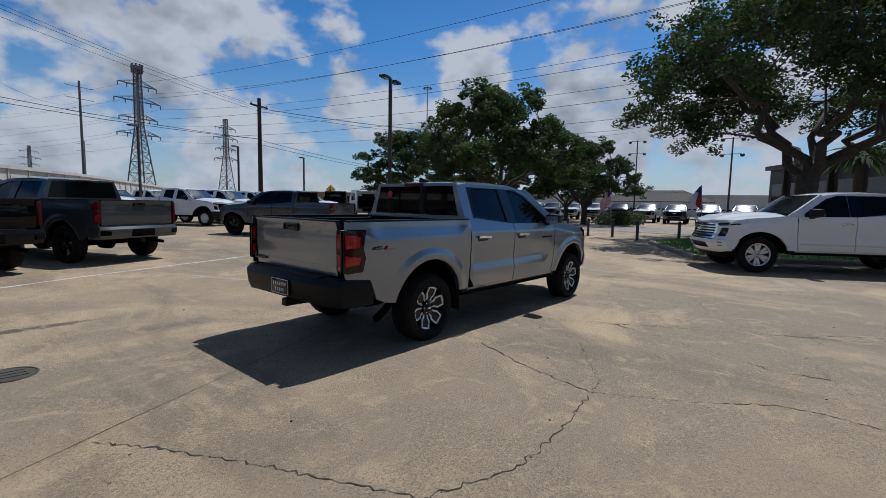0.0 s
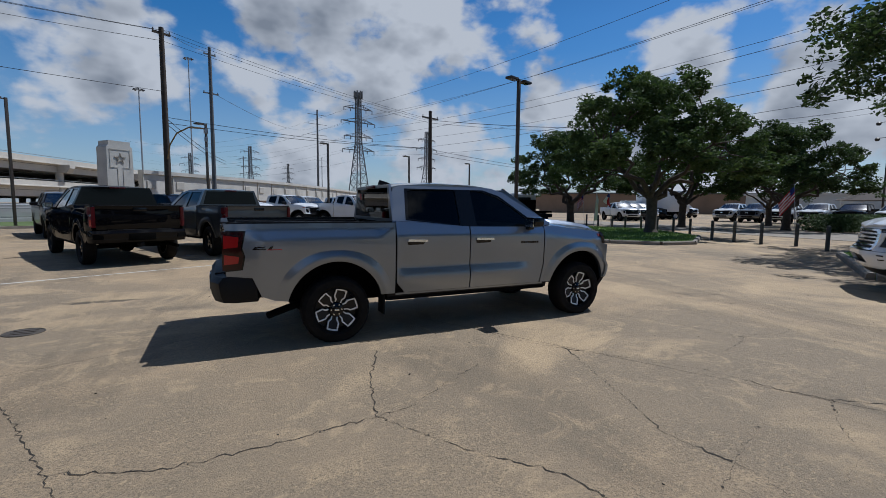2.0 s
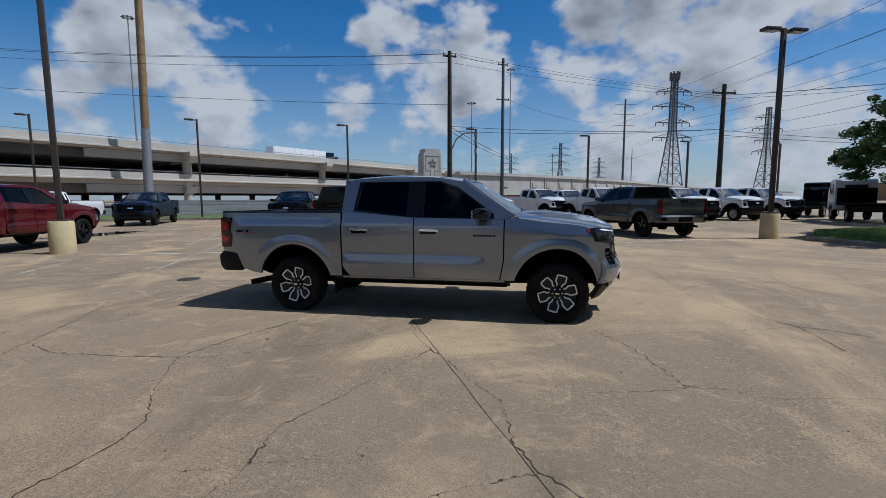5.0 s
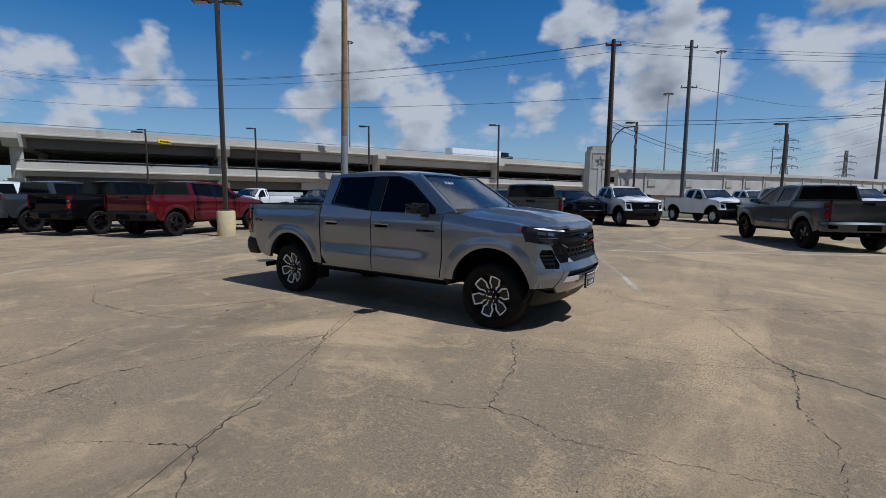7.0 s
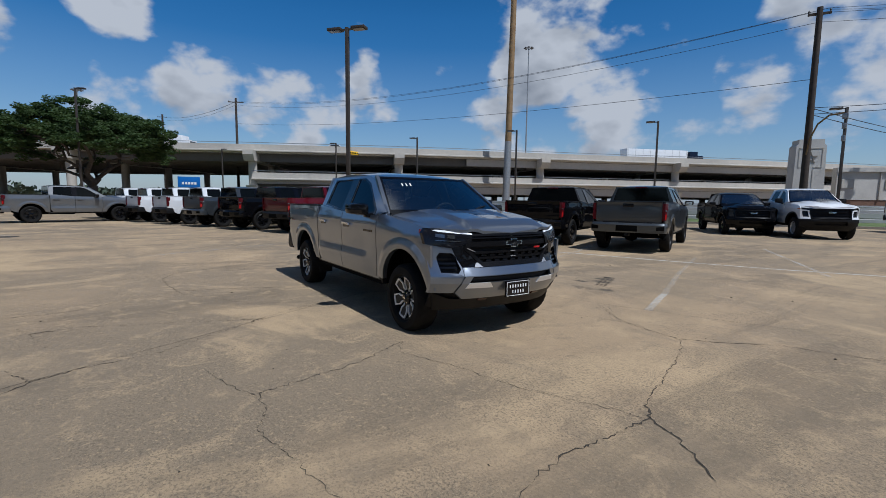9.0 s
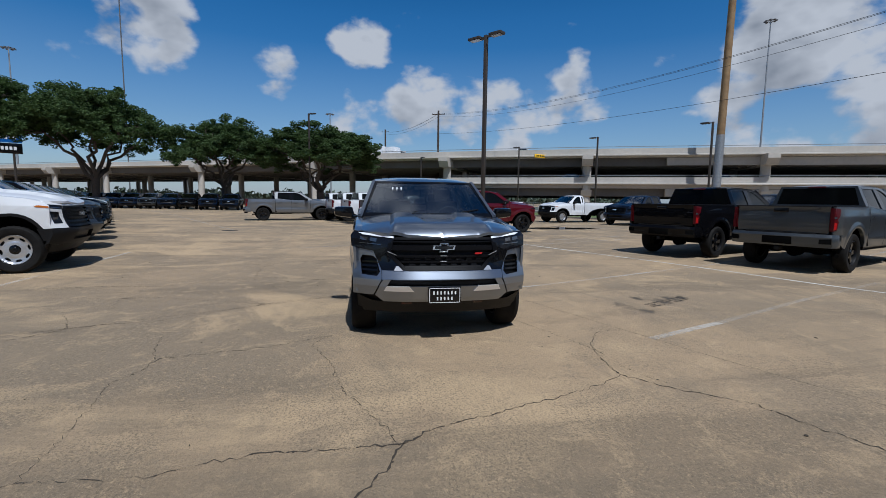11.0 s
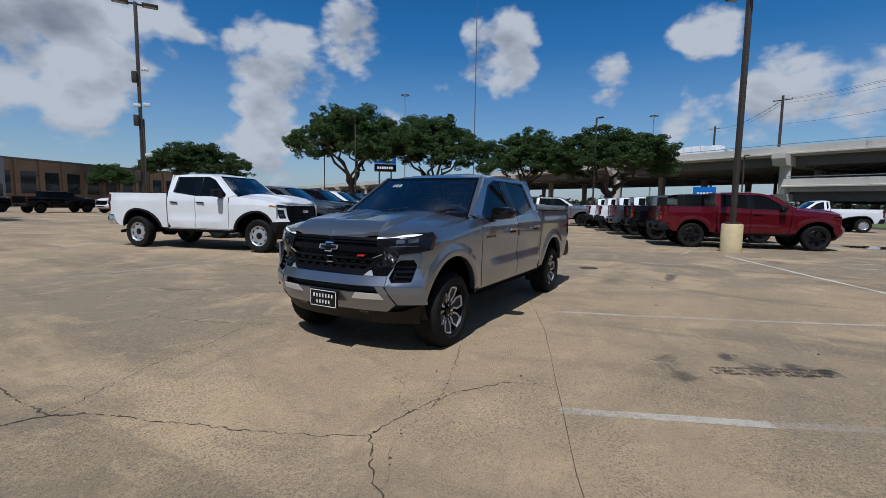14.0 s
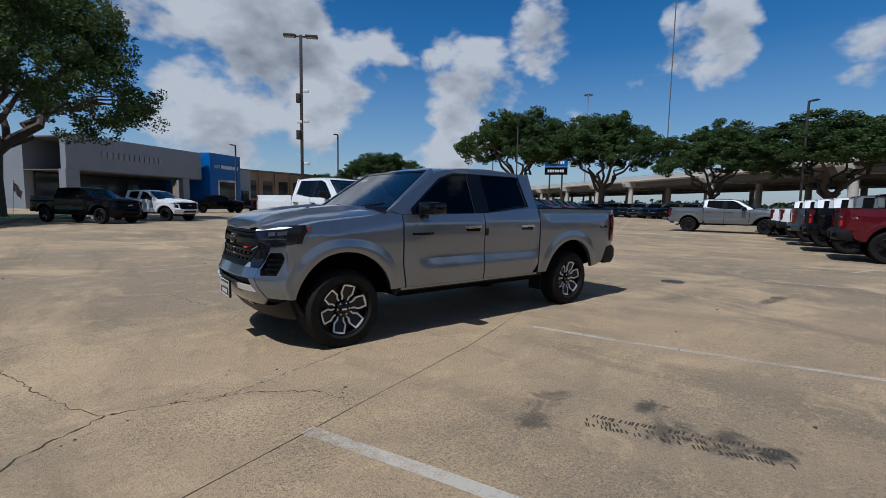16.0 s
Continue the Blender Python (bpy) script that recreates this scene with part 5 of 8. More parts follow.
for x, y, h, c in ((-21.4, 17.0, -62, PAINT_BLUE), (-12.3, 18.1, -72, PAINT_BLACK), (-9.0, 20.0, -70, PAINT_DARKGREY), (-5.0, 21.3, -50, PAINT_BLACK),
                   (3.0, -27.3, 128, PAINT_BLACK), (-0.3, -30.0, 128, PAINT_WHITE), (-8.6, -50.5, 190, PAINT_BLACK), (-13.5, -47.0, 190, PAINT_BLACK), (-4.2, -55.0, 190, PAINT_BLACK), (-18.0, -44.0, 10, PAINT_WHITE)):
    parked(far_truck, PAINT_DARKGREY, words[c] + " pickup parked facing the open lot", c, at(x, y, h), "pickups facing the lot")
for x, y, h in ((1.3, 28.2, -50), (5.2, 24.6, -62), (7.8, 25.8, -60), (10.3, 26.9, -60), (13.0, 27.6, -58), (16.0, 29.3, -56), (3.6, 34.0, -58), (6.6, 35.0, -58)):
    parked(far_heavy, PAINT_WHITE, "white heavy duty work pickup facing the aisle", PAINT_WHITE, at(x, y, h), "work trucks")
parked(regular, PAINT_WHITE, "white single cab work pickup behind the red one", PAINT_WHITE, at(-31.5, 9.5, -80), "work trucks")
for k in range(9):
    c = (PAINT_WHITE, PAINT_WHITE, PAINT_SILVER, PAINT_WHITE, PAINT_BLACK)[k % 5]
    parked(far_truck, PAINT_DARKGREY, words[c] + " pickup in the lot across the street", c, at(43 + 0.5 * k, 2.5 + 2.9 * k, 190), "lot across the street")
    c = (PAINT_WHITE, PAINT_SILVER, PAINT_WHITE, PAINT_BLACK)[k % 4]
    parked(far_truck, PAINT_DARKGREY, words[c] + " pickup in the lot across the street", c, at(36 + 2.8 * k, 31 + 1.2 * k, 250), "lot across the street")
for k in range(14):
    c = (PAINT_BLUE, PAINT_BLUE, PAINT_BLACK, PAINT_BLUE, PAINT_DARKGREY)[k % 5]
    parked(far_truck, PAINT_DARKGREY, words[c] + " vehicle in the far stock row under the oaks", c, at(-52 - 1.0 * k, -17 - 2.6 * k, 8), "far stock row")

# ---- cracks, joints, painted lines ----
CRACKS = {
    "a": [(-1.38, -1.39), (-1.68, -2.17), (-1.82, -2.80), (-2.16, -2.84), (-2.56, -2.90), (-3.07, -2.93), (-3.67, -2.72)],
    "b": [(-1.82, -2.80), (-1.65, -3.09), (-1.44, -3.46), (-1.08, -3.90), (-1.02, -4.17), (-1.10, -5.0), (-0.9, -6.2)],
    "c": [(-0.59, -2.13), (-1.15, -2.47), (-1.55, -2.74), (-1.82, -2.80)],
    "d": [(0.0, -1.22), (0.16, -1.68), (0.44, -2.13), (0.26, -2.60), (0.10, -3.06), (-0.04, -3.46), (-0.17, -3.78), (-0.10, -4.28), (-0.25, -5.2)],
    "e": [(0.44, -2.13), (0.75, -2.52), (1.04, -2.95), (1.21, -3.14), (1.32, -3.70), (1.47, -3.98), (1.84, -4.27), (2.1, -4.7), (2.3, -5.6)],
    "f": [(1.47, -3.98), (1.10, -4.18), (0.66, -4.50), (0.2, -4.6)],
    "g": [(-4.63, -0.90), (-4.42, -1.21), (-4.21, -1.60), (-4.01, -1.99), (-3.81, -2.42), (-3.67, -2.72), (-3.3, -3.6)],
    "h": [(-4.69, -1.49), (-4.50, -1.19)],
    "i": [(4.32, -0.53), (4.34, -1.0), (4.31, -1.36), (4.38, -1.62), (4.47, -1.85), (4.44, -2.44), (4.6, -3.4), (4.5, -4.6)],
    "j": [(2.04, -1.13), (2.35, -1.69), (2.58, -2.59), (2.89, -2.61), (3.15, -2.72), (3.48, -2.64), (3.98, -2.55), (4.44, -2.5)],
    "k": [(4.9, -0.9), (4.56, -0.64), (4.33, -0.55), (4.17, -0.34), (4.07, -0.09), (3.87, 0.49), (3.66, 1.02), (3.47, 1.33)],
    "l": [(4.34, -0.57), (4.17, -0.62), (3.79, -0.80), (3.36, -0.98), (2.98, -1.05), (2.32, -1.31), (2.04, -1.13)],
    "m": [(3.47, 1.33), (3.81, 1.62), (4.11, 1.99), (4.50, 2.12), (5.0, 2.4), (5.8, 2.5)],
    "n": [(3.46, 1.33), (3.13, 1.36), (2.67, 1.47), (2.29, 1.72), (2.18, 1.94)],
    "o": [(2.04, 1.75), (2.14, 1.80), (2.24, 2.12)],
    "r": [(0.50, -4.01), (0.13, -4.13), (-0.15, -4.24), (-0.44, -4.36)],
    "s": [(2.99, 1.46), (2.72, 1.41), (2.29, 1.25), (1.46, 0.93)],
    "t": [(3.15, 1.44), (3.51, 1.51), (3.73, 1.66), (4.11, 1.80)],
    "u": [(3.14, 1.41), (2.95, 1.18), (2.74, 1.10), (2.66, 0.92)],
    "q": [(1.90, -2.86), (2.15, -2.79), (2.41, -2.72), (2.60, -2.62)],
}
JOINTS = {
    "a": [(-7.6, -2.1), (-3.61, -0.40), (0.72, 1.56), (3.25, 2.49), (9.0, 5.0)],
    "b": [(-0.6, 0.02), (0.03, -1.22), (1.71, -4.51), (4.2, -9.5)],
}


def rough_line(pts, step, jag, rng):
    out = []
    for a, b in zip(pts, pts[1:]):
        a, b = Vector(a), Vector(b)
        n = max(1, int((b - a).length / step))
        side = Vector((-(b - a).y, (b - a).x)).normalized()
        for k in range(n):
            out.append(a.lerp(b, k / n) + side * rng.gauss(0, jag) * (k > 0))
    return out + [Vector(pts[-1])]


rng = random.Random(7)
for name, pts in CRACKS.items():
    bm = bmesh.new()
    wide = 1.0 if name in "gikm" else 0.68 if name in "ldebjna" else 0.36
    whole, cut = rough_line(pts, 0.035, 0.012, rng), []
    for v in whole:                                    # broken into stretches, some hairline
        cut.append(v)
        if len(cut) > 3 and rng.random() < 0.05:
            ribbon(bm, cut, rng.choice((0.005, 0.007, 0.010, 0.013)) * wide, 0.0035, 0.8, rng)
            cut = [v] if rng.random() < 0.7 else []
    if len(cut) > 1:
        ribbon(bm, cut, 0.004 * wide, 0.0035, 0.8, rng)
    for k in range(len(pts)):                      # crumbled edges
        a = rng.randrange(len(pts) - 1)
        c = Vector(pts[a]).lerp(Vector(pts[a + 1]), rng.random())
        r = rng.uniform(0.004, 0.012)
        vs = [bm.verts.new((c.x + r * rng.uniform(0.5, 1.3) * math.cos(t), c.y + r * rng.uniform(0.5, 1.3) * math.sin(t), 0.0032)) for t in (0, 1, 2.1, 3.1, 4.2, 5.2)]
        bm.faces.new(vs)
    tagged(part("crack", bm, CRACK, None, smooth=0), "jagged dirt filled crack in the concrete", "crack", "cracks", "structure")
for name, pts in JOINTS.items():
    bm = bmesh.new()
    ribbon(bm, rough_line(pts, 0.3, 0.004, rng), 0.0045, 0.0028, 0.4, rng)
    tagged(part("slab_joint", bm, CRACK, None, smooth=0), "straight dark joint between concrete slabs", "joint", "joints", "structure")


def worn_paint(cover, keep=0.0):
    m = bpy.data.materials.new("worn_line_paint")
    m.use_nodes = True
    n, l = m.node_tree.nodes, m.node_tree.links
    b = n["Principled BSDF"]
    tr, mx = n.new("ShaderNodeBsdfTransparent"), n.new("ShaderNodeMixShader")
    tc = n.new("ShaderNodeTexCoord")
    acc = None
    for s, w in ((1.1, 0.9), (14, 0.55), (70, 0.45)):
        t = n.new("ShaderNodeTexNoise")
        t.inputs["Scale"].default_value, t.inputs["Detail"].default_value = s, 5
        l.new(tc.outputs["Object"], t.inputs["Vector"])
        a = n.new("ShaderNodeMath")
        a.operation = "MULTIPLY_ADD"
        l.new(t.outputs["Fac"], a.inputs[0])
        a.inputs[1].default_value = w
        if acc is None:
            a.inputs[2].default_value = 0.0
        else:
            l.new(acc, a.inputs[2])
        acc = a.outputs[0]
    r = n.new("ShaderNodeMapRange")
    l.new(acc, r.inputs["Value"])
    r.inputs["From Min"].default_value, r.inputs["From Max"].default_value = 0.78 + keep, 1.08 + keep
    r.inputs["To Min"].default_value, r.inputs["To Max"].default_value = cover, 0.04
    b.inputs["Base Color"].default_value = (0.66, 0.63, 0.56, 1)
    b.inputs["Roughness"].default_value = 0.8
    l.new(r.outputs[0], mx.inputs[0])
    l.new(tr.outputs[0], mx.inputs[1])
    l.new(b.outputs[0], mx.inputs[2])
    l.new(mx.outputs[0], n["Material Output"].inputs[0])
    return m


LINE_PAINT = worn_paint(0.45)
GHOST_PAINT = worn_paint(0.19)
FIRM_PAINT = worn_paint(0.72, 0.16)
LINES = (
    [(2.56, 2.22), (2.06, 3.45)],
    [(-9.33, 2.25), (-6.83, -3.02)],
    [(-6.29, 1.63), (-8.3, 6.0), (-9.74, 9.08)],
    [(2.79, 7.92), (-0.28, 12.87)],
    [(6.0, 11.2), (3.2, 16.2)],
    [(2.06, -6.42), (-1.45, -6.55), (-6.06, -6.84)],
    [(5.02, -10.37), (2.02, -11.3), (-0.47, -12.43), (-2.45, -13.37)],
    [(-14.7, -6.63), (-30, -14.6), (-48.0, -24.3)],
    [(-13.0, 3.0), (-9.4, 2.5)],
    [(-12.0, 11.2), (-9.5, 6.2)],
    [(-17.5, 13.5), (-15.4, 9.0)],
    [(-6.2, 17.5), (-4.0, 13.2)],
)
for pts in LINES:
    bm = bmesh.new()
    ribbon(bm, rough_line(pts, 0.4, 0.004, rng), 0.095, 0.0045)
    tagged(part("painted_line", bm, LINE_PAINT, None, smooth=0), "worn white painted parking line", "painted line", "painted lines", "structure")

for pts, w in (([(-9.9, 3.6), (-6.28, 5.0), (-3.22, 6.3), (-1.5, 6.9), (-0.25, 7.3), (1.84, 8.15), (4.11, 9.4), (7.0, 11.0)], 0.10), ([(-0.30, 1.45), (-0.58, 2.28), (-1.47, 4.37), (-2.7, 7.19), (-3.71, 8.98)], 0.08)):
    bm = bmesh.new()
    ribbon(bm, rough_line(pts, 0.4, 0.004, rng), w, 0.0045)
    tagged(part("painted_line", bm, FIRM_PAINT if w > 0.09 else LINE_PAINT, None, smooth=0), "white painted parking line, well kept", "painted line", "painted lines", "structure")

bm = bmesh.new()
ribbon(bm, rough_line([(2.06, 3.45), (1.02, 5.72), (-0.2, 8.7)], 0.4, 0.004, rng), 0.09, 0.0045)
tagged(part("painted_line", bm, GHOST_PAINT, None, smooth=0), "almost worn away white parking line", "painted line", "painted lines", "structure")

# tread prints left by an oily tyre
bm = bmesh.new()
rng = random.Random(21)
for lane in (-0.07, 0.0, 0.07):
    for k in range(46):
        f = k / 46
        c = Vector((1.12, 3.12, 0)).lerp(Vector((0.64, 4.06, 0)), f)
        d = Vector((-0.455, 0.89, 0))
        n = Vector((-d.y, d.x, 0))
        p = c + n * (lane + rng.gauss(0, 0.006)) + d * rng.gauss(0, 0.003)
        if rng.random() < 0.35 + 0.3 * math.sin(f * 9 + lane * 30):
            continue
        a, b = n * rng.uniform(0.016, 0.026), d * rng.uniform(0.004, 0.007)
        s_ = d * (0.010 if lane > 0 else -0.010)
        bm.faces.new([bm.verts.new(v + Vector((0, 0, 0.0034))) for v in (p - a - b, p + a - b + s_, p + a + b + s_, p - a + b)])
tagged(part("tyre_mark", bm, CRACK, None, smooth=0), "dark oily tyre tread print on the concrete", "tyre mark", kind="stuff")

# a puddle at the low edge of the lot
WATER = mat("still_water", (0.016, 0.014, 0.012), 0.03, spec=0.6)
rng = random.Random(31)
bm = bmesh.new()
bm.faces.new([bm.verts.new((-16.7 + 0.9 * math.cos(a) * k, 9.5 + 2.1 * math.sin(a) * k, 0.004)) for a, k in [(2 * math.pi * i / 40, 1 + 0.16 * math.sin(3 * i) + rng.uniform(-0.12, 0.12)) for i in range(40)]])
tagged(part("puddle", bm, WATER, None, smooth=0), "shallow puddle of rain water on the concrete", "puddle", kind="structure")

# small litter and stones
rng = random.Random(3)
bm = bmesh.new()
for k in range(60):
    x, y = rng.uniform(-6, 7), rng.uniform(-6, 6)
    if abs(x) < 2.8 and abs(y) < 1:
        continue
    r = rng.uniform(0.004, 0.012)
    t = bmesh.new()
    bmesh.ops.create_icosphere(t, subdivisions=1, radius=r)
    join(bm, t, pose(x, y, r * 0.4, 0, 0, rng.uniform(0, 360)) @ Matrix.Diagonal((rng.uniform(0.6, 1.8), rng.uniform(0.6, 1.4), rng.uniform(0.4, 0.8), 1)))
    t.free()
tagged(part("gravel_bits", bm, CRACK, None), "scattered dark grit and dry leaves on the concrete", "grit", kind="stuff")


def drain_cover(x, y, r):
    t = thing("drain_cover", "round rusty cast iron cover set in concrete", "drain cover", pose(x, y, 0.0), "drain covers")
    bm = bmesh.new()
    lathe(bm, [(0.001, 0.008), (r * 0.86, 0.008), (r * 0.88, 0.004), (r * 0.92, 0.004), (r * 0.94, 0.009), (r, 0.009), (r * 1.02, 0.001), (0.001, 0.001)], 28, Matrix.Rotation(math.pi / 2, 4, "X"), False)
    part("lid", bm, IRON, t)
    for k in range(3):
        bm = bmesh.new()
        box(bm, (-r * 0.6, -0.012 + (k - 1) * r * 0.4, 0.008), (r * 0.6, 0.012 + (k - 1) * r * 0.4, 0.012))
        part("rib", bm, IRON, t)


drain_cover(-4.82, 0.85, 0.19)
drain_cover(-14.6, -6.8, 0.32)


# ---- raised islands and verges ----
def slab(name, pts, z, material, label, cat, kind="structure", kerb=True):
    bm = bmesh.new()
    lo = [bm.verts.new((x, y, 0.0)) for x, y in pts]
    hi = [bm.verts.new((x, y, z)) for x, y in pts]
    bm.faces.new(hi)
    for i in range(len(pts)):
        j = (i + 1) % len(pts)
        bm.faces.new((lo[i], lo[j], hi[j], hi[i]))
    ob = tagged(part(name, bm, material, None, smooth=0), label, cat, kind=kind)
    if kerb:
        bm = bmesh.new()
        ring = list(pts)
        for i in range(len(ring)):
            a, b = Vector((*ring[i], 0)), Vector((*ring[(i + 1) % len(ring)], 0))
            d = (b - a).normalized()
            n = max(1, int((b - a).length / 2.4))
            for k in range(n):
                p, q = a.lerp(b, k / n) + d * 0.006, a.lerp(b, (k + 1) / n) - d * 0.006
                side = Vector((d.y, -d.x, 0)) * 0.16
                vs = [p + side, q + side, q, p]
                prof = [(0.0, 0.0), (0.02, z * 0.8), (0.05, z + 0.02)]
                s = side.normalized()
                low = [bm.verts.new(v) for v in (p + s * 0.16, q + s * 0.16)]
                up = [bm.verts.new(v + Vector((0, 0, z * 0.85))) for v in (p + s * 0.145, q + s * 0.145)]
                top = [bm.verts.new(v + Vector((0, 0, z + 0.025))) for v in (p + s * 0.11, q + s * 0.11)]
                back = [bm.verts.new(v + Vector((0, 0, z + 0.025))) for v in (p, q)]
                base = [bm.verts.new(v) for v in (p, q)]
                rows = [low, up, top, back, base]
                for r0, r1 in zip(rows, rows[1:]):
                    bm.faces.new((r0[0], r0[1], r1[1], r1[0]))
                bm.faces.new([r[0] for r in rows])
                bm.faces.new([r[1] for r in rows][::-1])
        tagged(part("kerb", bm, KERB, None, smooth=0), "weathered concrete kerb round the grass", "kerb", kind="structure")
    return ob


def blades(name, pts, n, seed, z=0.12):
    """Grass blades scattered over a piece of the plan."""
    r = random.Random(seed)
    xs, ys = [p[0] for p in pts], [p[1] for p in pts]
    verts, faces = [], []
    def inside(x, y):
        c = False
        for (x0, y0), (x1, y1) in zip(pts, pts[1:] + pts[:1]):
            if (y0 > y) != (y1 > y) and x < (x1 - x0) * (y - y0) / (y1 - y0) + x0:
                c = not c
        return c
    while len(faces) < n:
        x, y = r.uniform(min(xs), max(xs)), r.uniform(min(ys), max(ys))
        if not inside(x, y):
            continue
        a, h, w = r.uniform(0, 6.28), r.uniform(0.03, 0.085), r.uniform(0.012, 0.03)
        dx, dy = math.cos(a) * w, math.sin(a) * w
        i = len(verts)
        verts += [(x - dx, y - dy, z), (x + dx, y + dy, z), (x + r.uniform(-0.04, 0.04), y + r.uniform(-0.04, 0.04), z + h)]
        faces.append((i, i + 1, i + 2))
    me = bpy.data.meshes.new(name)
    me.from_pydata(verts, [], faces)
    me.materials.append(GRASS_BLADE)
    tagged(new(name, me), "short green turf on the island", "grass", kind="stuff")


ISLE_A = [(10.4, 11.4), (11.4, 8.1), (12.6, 6.7), (14.2, 6.5), (17.6, 8.7), (20.8, 14.0), (19.5, 19.0), (12.5, 15.0)]
ISLE_B = [(14.6, 1.7), (9.5, -1.1), (9.9, -1.8), (13.2, -7.0), (20.0, -7.0), (19.5, 0.5)]
slab("grass_island", ISLE_A, 0.12, GRASS, "mown grass island with an oak", "grass island")
slab("grass_island", ISLE_B, 0.12, GRASS, "shaded grass island beside the white pickup", "grass island")
ISLE_C = [(6.6, -23.2), (6.2, -31.5), (3.0, -32.8), (3.0, -38), (22, -38), (20, -20.5)]
slab("grass_island", ISLE_C, 0.12, GRASS, "shaded grass under the big oak by the showroom", "grass island")
blades("turf", ISLE_A, 16000, 1)
blades("turf", ISLE_B, 12000, 2)
E_IN = [(-75, -2), (-50, 8.5), (-30, 17.6), (-16.8, 24.3), (-2, 32.8), (8, 39.5), (20, 50), (40, 72)]
def offset(pts, d):
    out_ = []
    for i, p in enumerate(pts):
        a, b = Vector(pts[max(i - 1, 0)]), Vector(pts[min(i + 1, len(pts) - 1)])
        t = (b - a).normalized()
        out_.append((p[0] - t.y * d, p[1] + t.x * d))
    return out_
VERGE = E_IN + offset(E_IN, 7.8)[::-1]
slab("grass_verge", VERGE, 0.13, VERGE_GRASS, "grass verge along the frontage road", "verge", kerb=False)
bm = bmesh.new()
line = offset(E_IN, -0.08)
for a, b in zip(line, line[1:]):
    a, b = Vector((*a, 0)), Vector((*b, 0))
    d = (b - a).normalized()
    s = Vector((-d.y, d.x, 0)) * 0.16
    q = [bm.verts.new(v) for v in (a, b, b + Vector((0, 0, 0.15)), a + Vector((0, 0, 0.15)), b + s + Vector((0, 0, 0.15)), a + s + Vector((0, 0, 0.15)))]
    bm.faces.new((q[0], q[1], q[2], q[3]))
    bm.faces.new((q[3], q[2], q[4], q[5]))
tagged(part("kerb", bm, KERB, None, smooth=0), "long concrete kerb at the lot edge", "kerb", kind="structure")
ROAD = offset(E_IN, 8.8) + offset(E_IN, 16.0)[::-1]
slab("frontage_road", ROAD, 0.02, ASPHALT, "asphalt frontage road below the overpass", "road", kerb=False)
# concrete barrier with a pipe rail along the verge, and the barrier across the road
def barrier(label, line, prof, rails):
    t = thing("barrier", label, "barrier", group="road barriers")
    side = offset(line, 1.0)
    bm = bmesh.new()
    rows = [[bm.verts.new((p[0] + (q[0] - p[0]) * d, p[1] + (q[1] - p[1]) * d, z)) for d, z in prof] for p, q in zip(line, side)]
    for p, q in zip(rows, rows[1:]):
        for i in range(len(prof) - 1):
            bm.faces.new((p[i], q[i], q[i + 1], p[i + 1]))
    part("wall", bm, PALE_WALL, t, smooth=0)
    for z in rails:
        bm = bmesh.new()
        tube(bm, [(x, y, z) for x, y in line], 0.04, 8)
        part("rail", bm, GALV, t)
    for a, b in zip(line, line[1:]) if rails else ():
        n = max(1, int((Vector(b) - Vector(a)).length / 3.5))
        for k in range(n):
            p = Vector(a).lerp(Vector(b), k / n)
            bm = bmesh.new()
            tube(bm, [(p.x, p.y, 0.3), (p.x, p.y, 1.27)], 0.04, 8)
            part("post", bm, GALV, t)


barrier("pale concrete barrier with a steel pipe rail along the verge", offset(E_IN, 8.1), ((-0.22, 0.0), (-0.22, 0.36), (-0.12, 0.40), (-0.12, 0.44), (-0.17, 0.46), (-0.17, 0.78), (0.12, 0.78), (0.16, 0.0)), (1.02, 1.25))
barrier("plain concrete barrier across the frontage road", offset(E_IN, 17.0)[2:], ((-0.2, 0.0), (-0.1, 0.6), (-0.1, 1.36), (0.1, 1.36), (0.2, 0.0)), ())

# ---- overpass ----
DECK_LINE = [(-250, -330), (-165, -160), (-120, -77), (-92, -26), (-74, -1), (-67, 11.5), (-57.5, 31), (-44, 65), (-29, 102), (-14, 152), (0, 205), (40, 290), (150, 445)]


def smooth_line(pts, step):
    out_ = []
    for i in range(len(pts) - 1):
        p0, p1, p2, p3 = (Vector(pts[max(0, min(len(pts) - 1, j))]) for j in (i - 1, i, i + 1, i + 2))
        n = max(1, int((p2 - p1).length / step))
        for k in range(n):
            t = k / n
            out_.append(0.5 * ((2 * p1) + (p2 - p0) * t + (2 * p0 - 5 * p1 + 4 * p2 - p3) * t * t + (3 * p1 - p0 - 3 * p2 + p3) * t ** 3))
    return out_ + [Vector(pts[-1])]


def sweep(bm, line, prof):
    """Carries a profile of (outward, height) along a line of the plan; outward points to the line's right."""
    rows = []
    for i, p in enumerate(line):
        d = (line[min(i + 1, len(line) - 1)] - line[max(i - 1, 0)]).normalized()
        s = Vector((d.y, -d.x))
        rows.append([bm.verts.new((p.x + s.x * o, p.y + s.y * o, z)) for o, z in prof])
    for a, b in zip(rows, rows[1:]):
        for i in range(len(prof)):
            j = (i + 1) % len(prof)
            bm.faces.new((a[i], a[j], b[j], b[i]))
    bm.faces.new(rows[0])
    bm.faces.new(rows[-1][::-1])


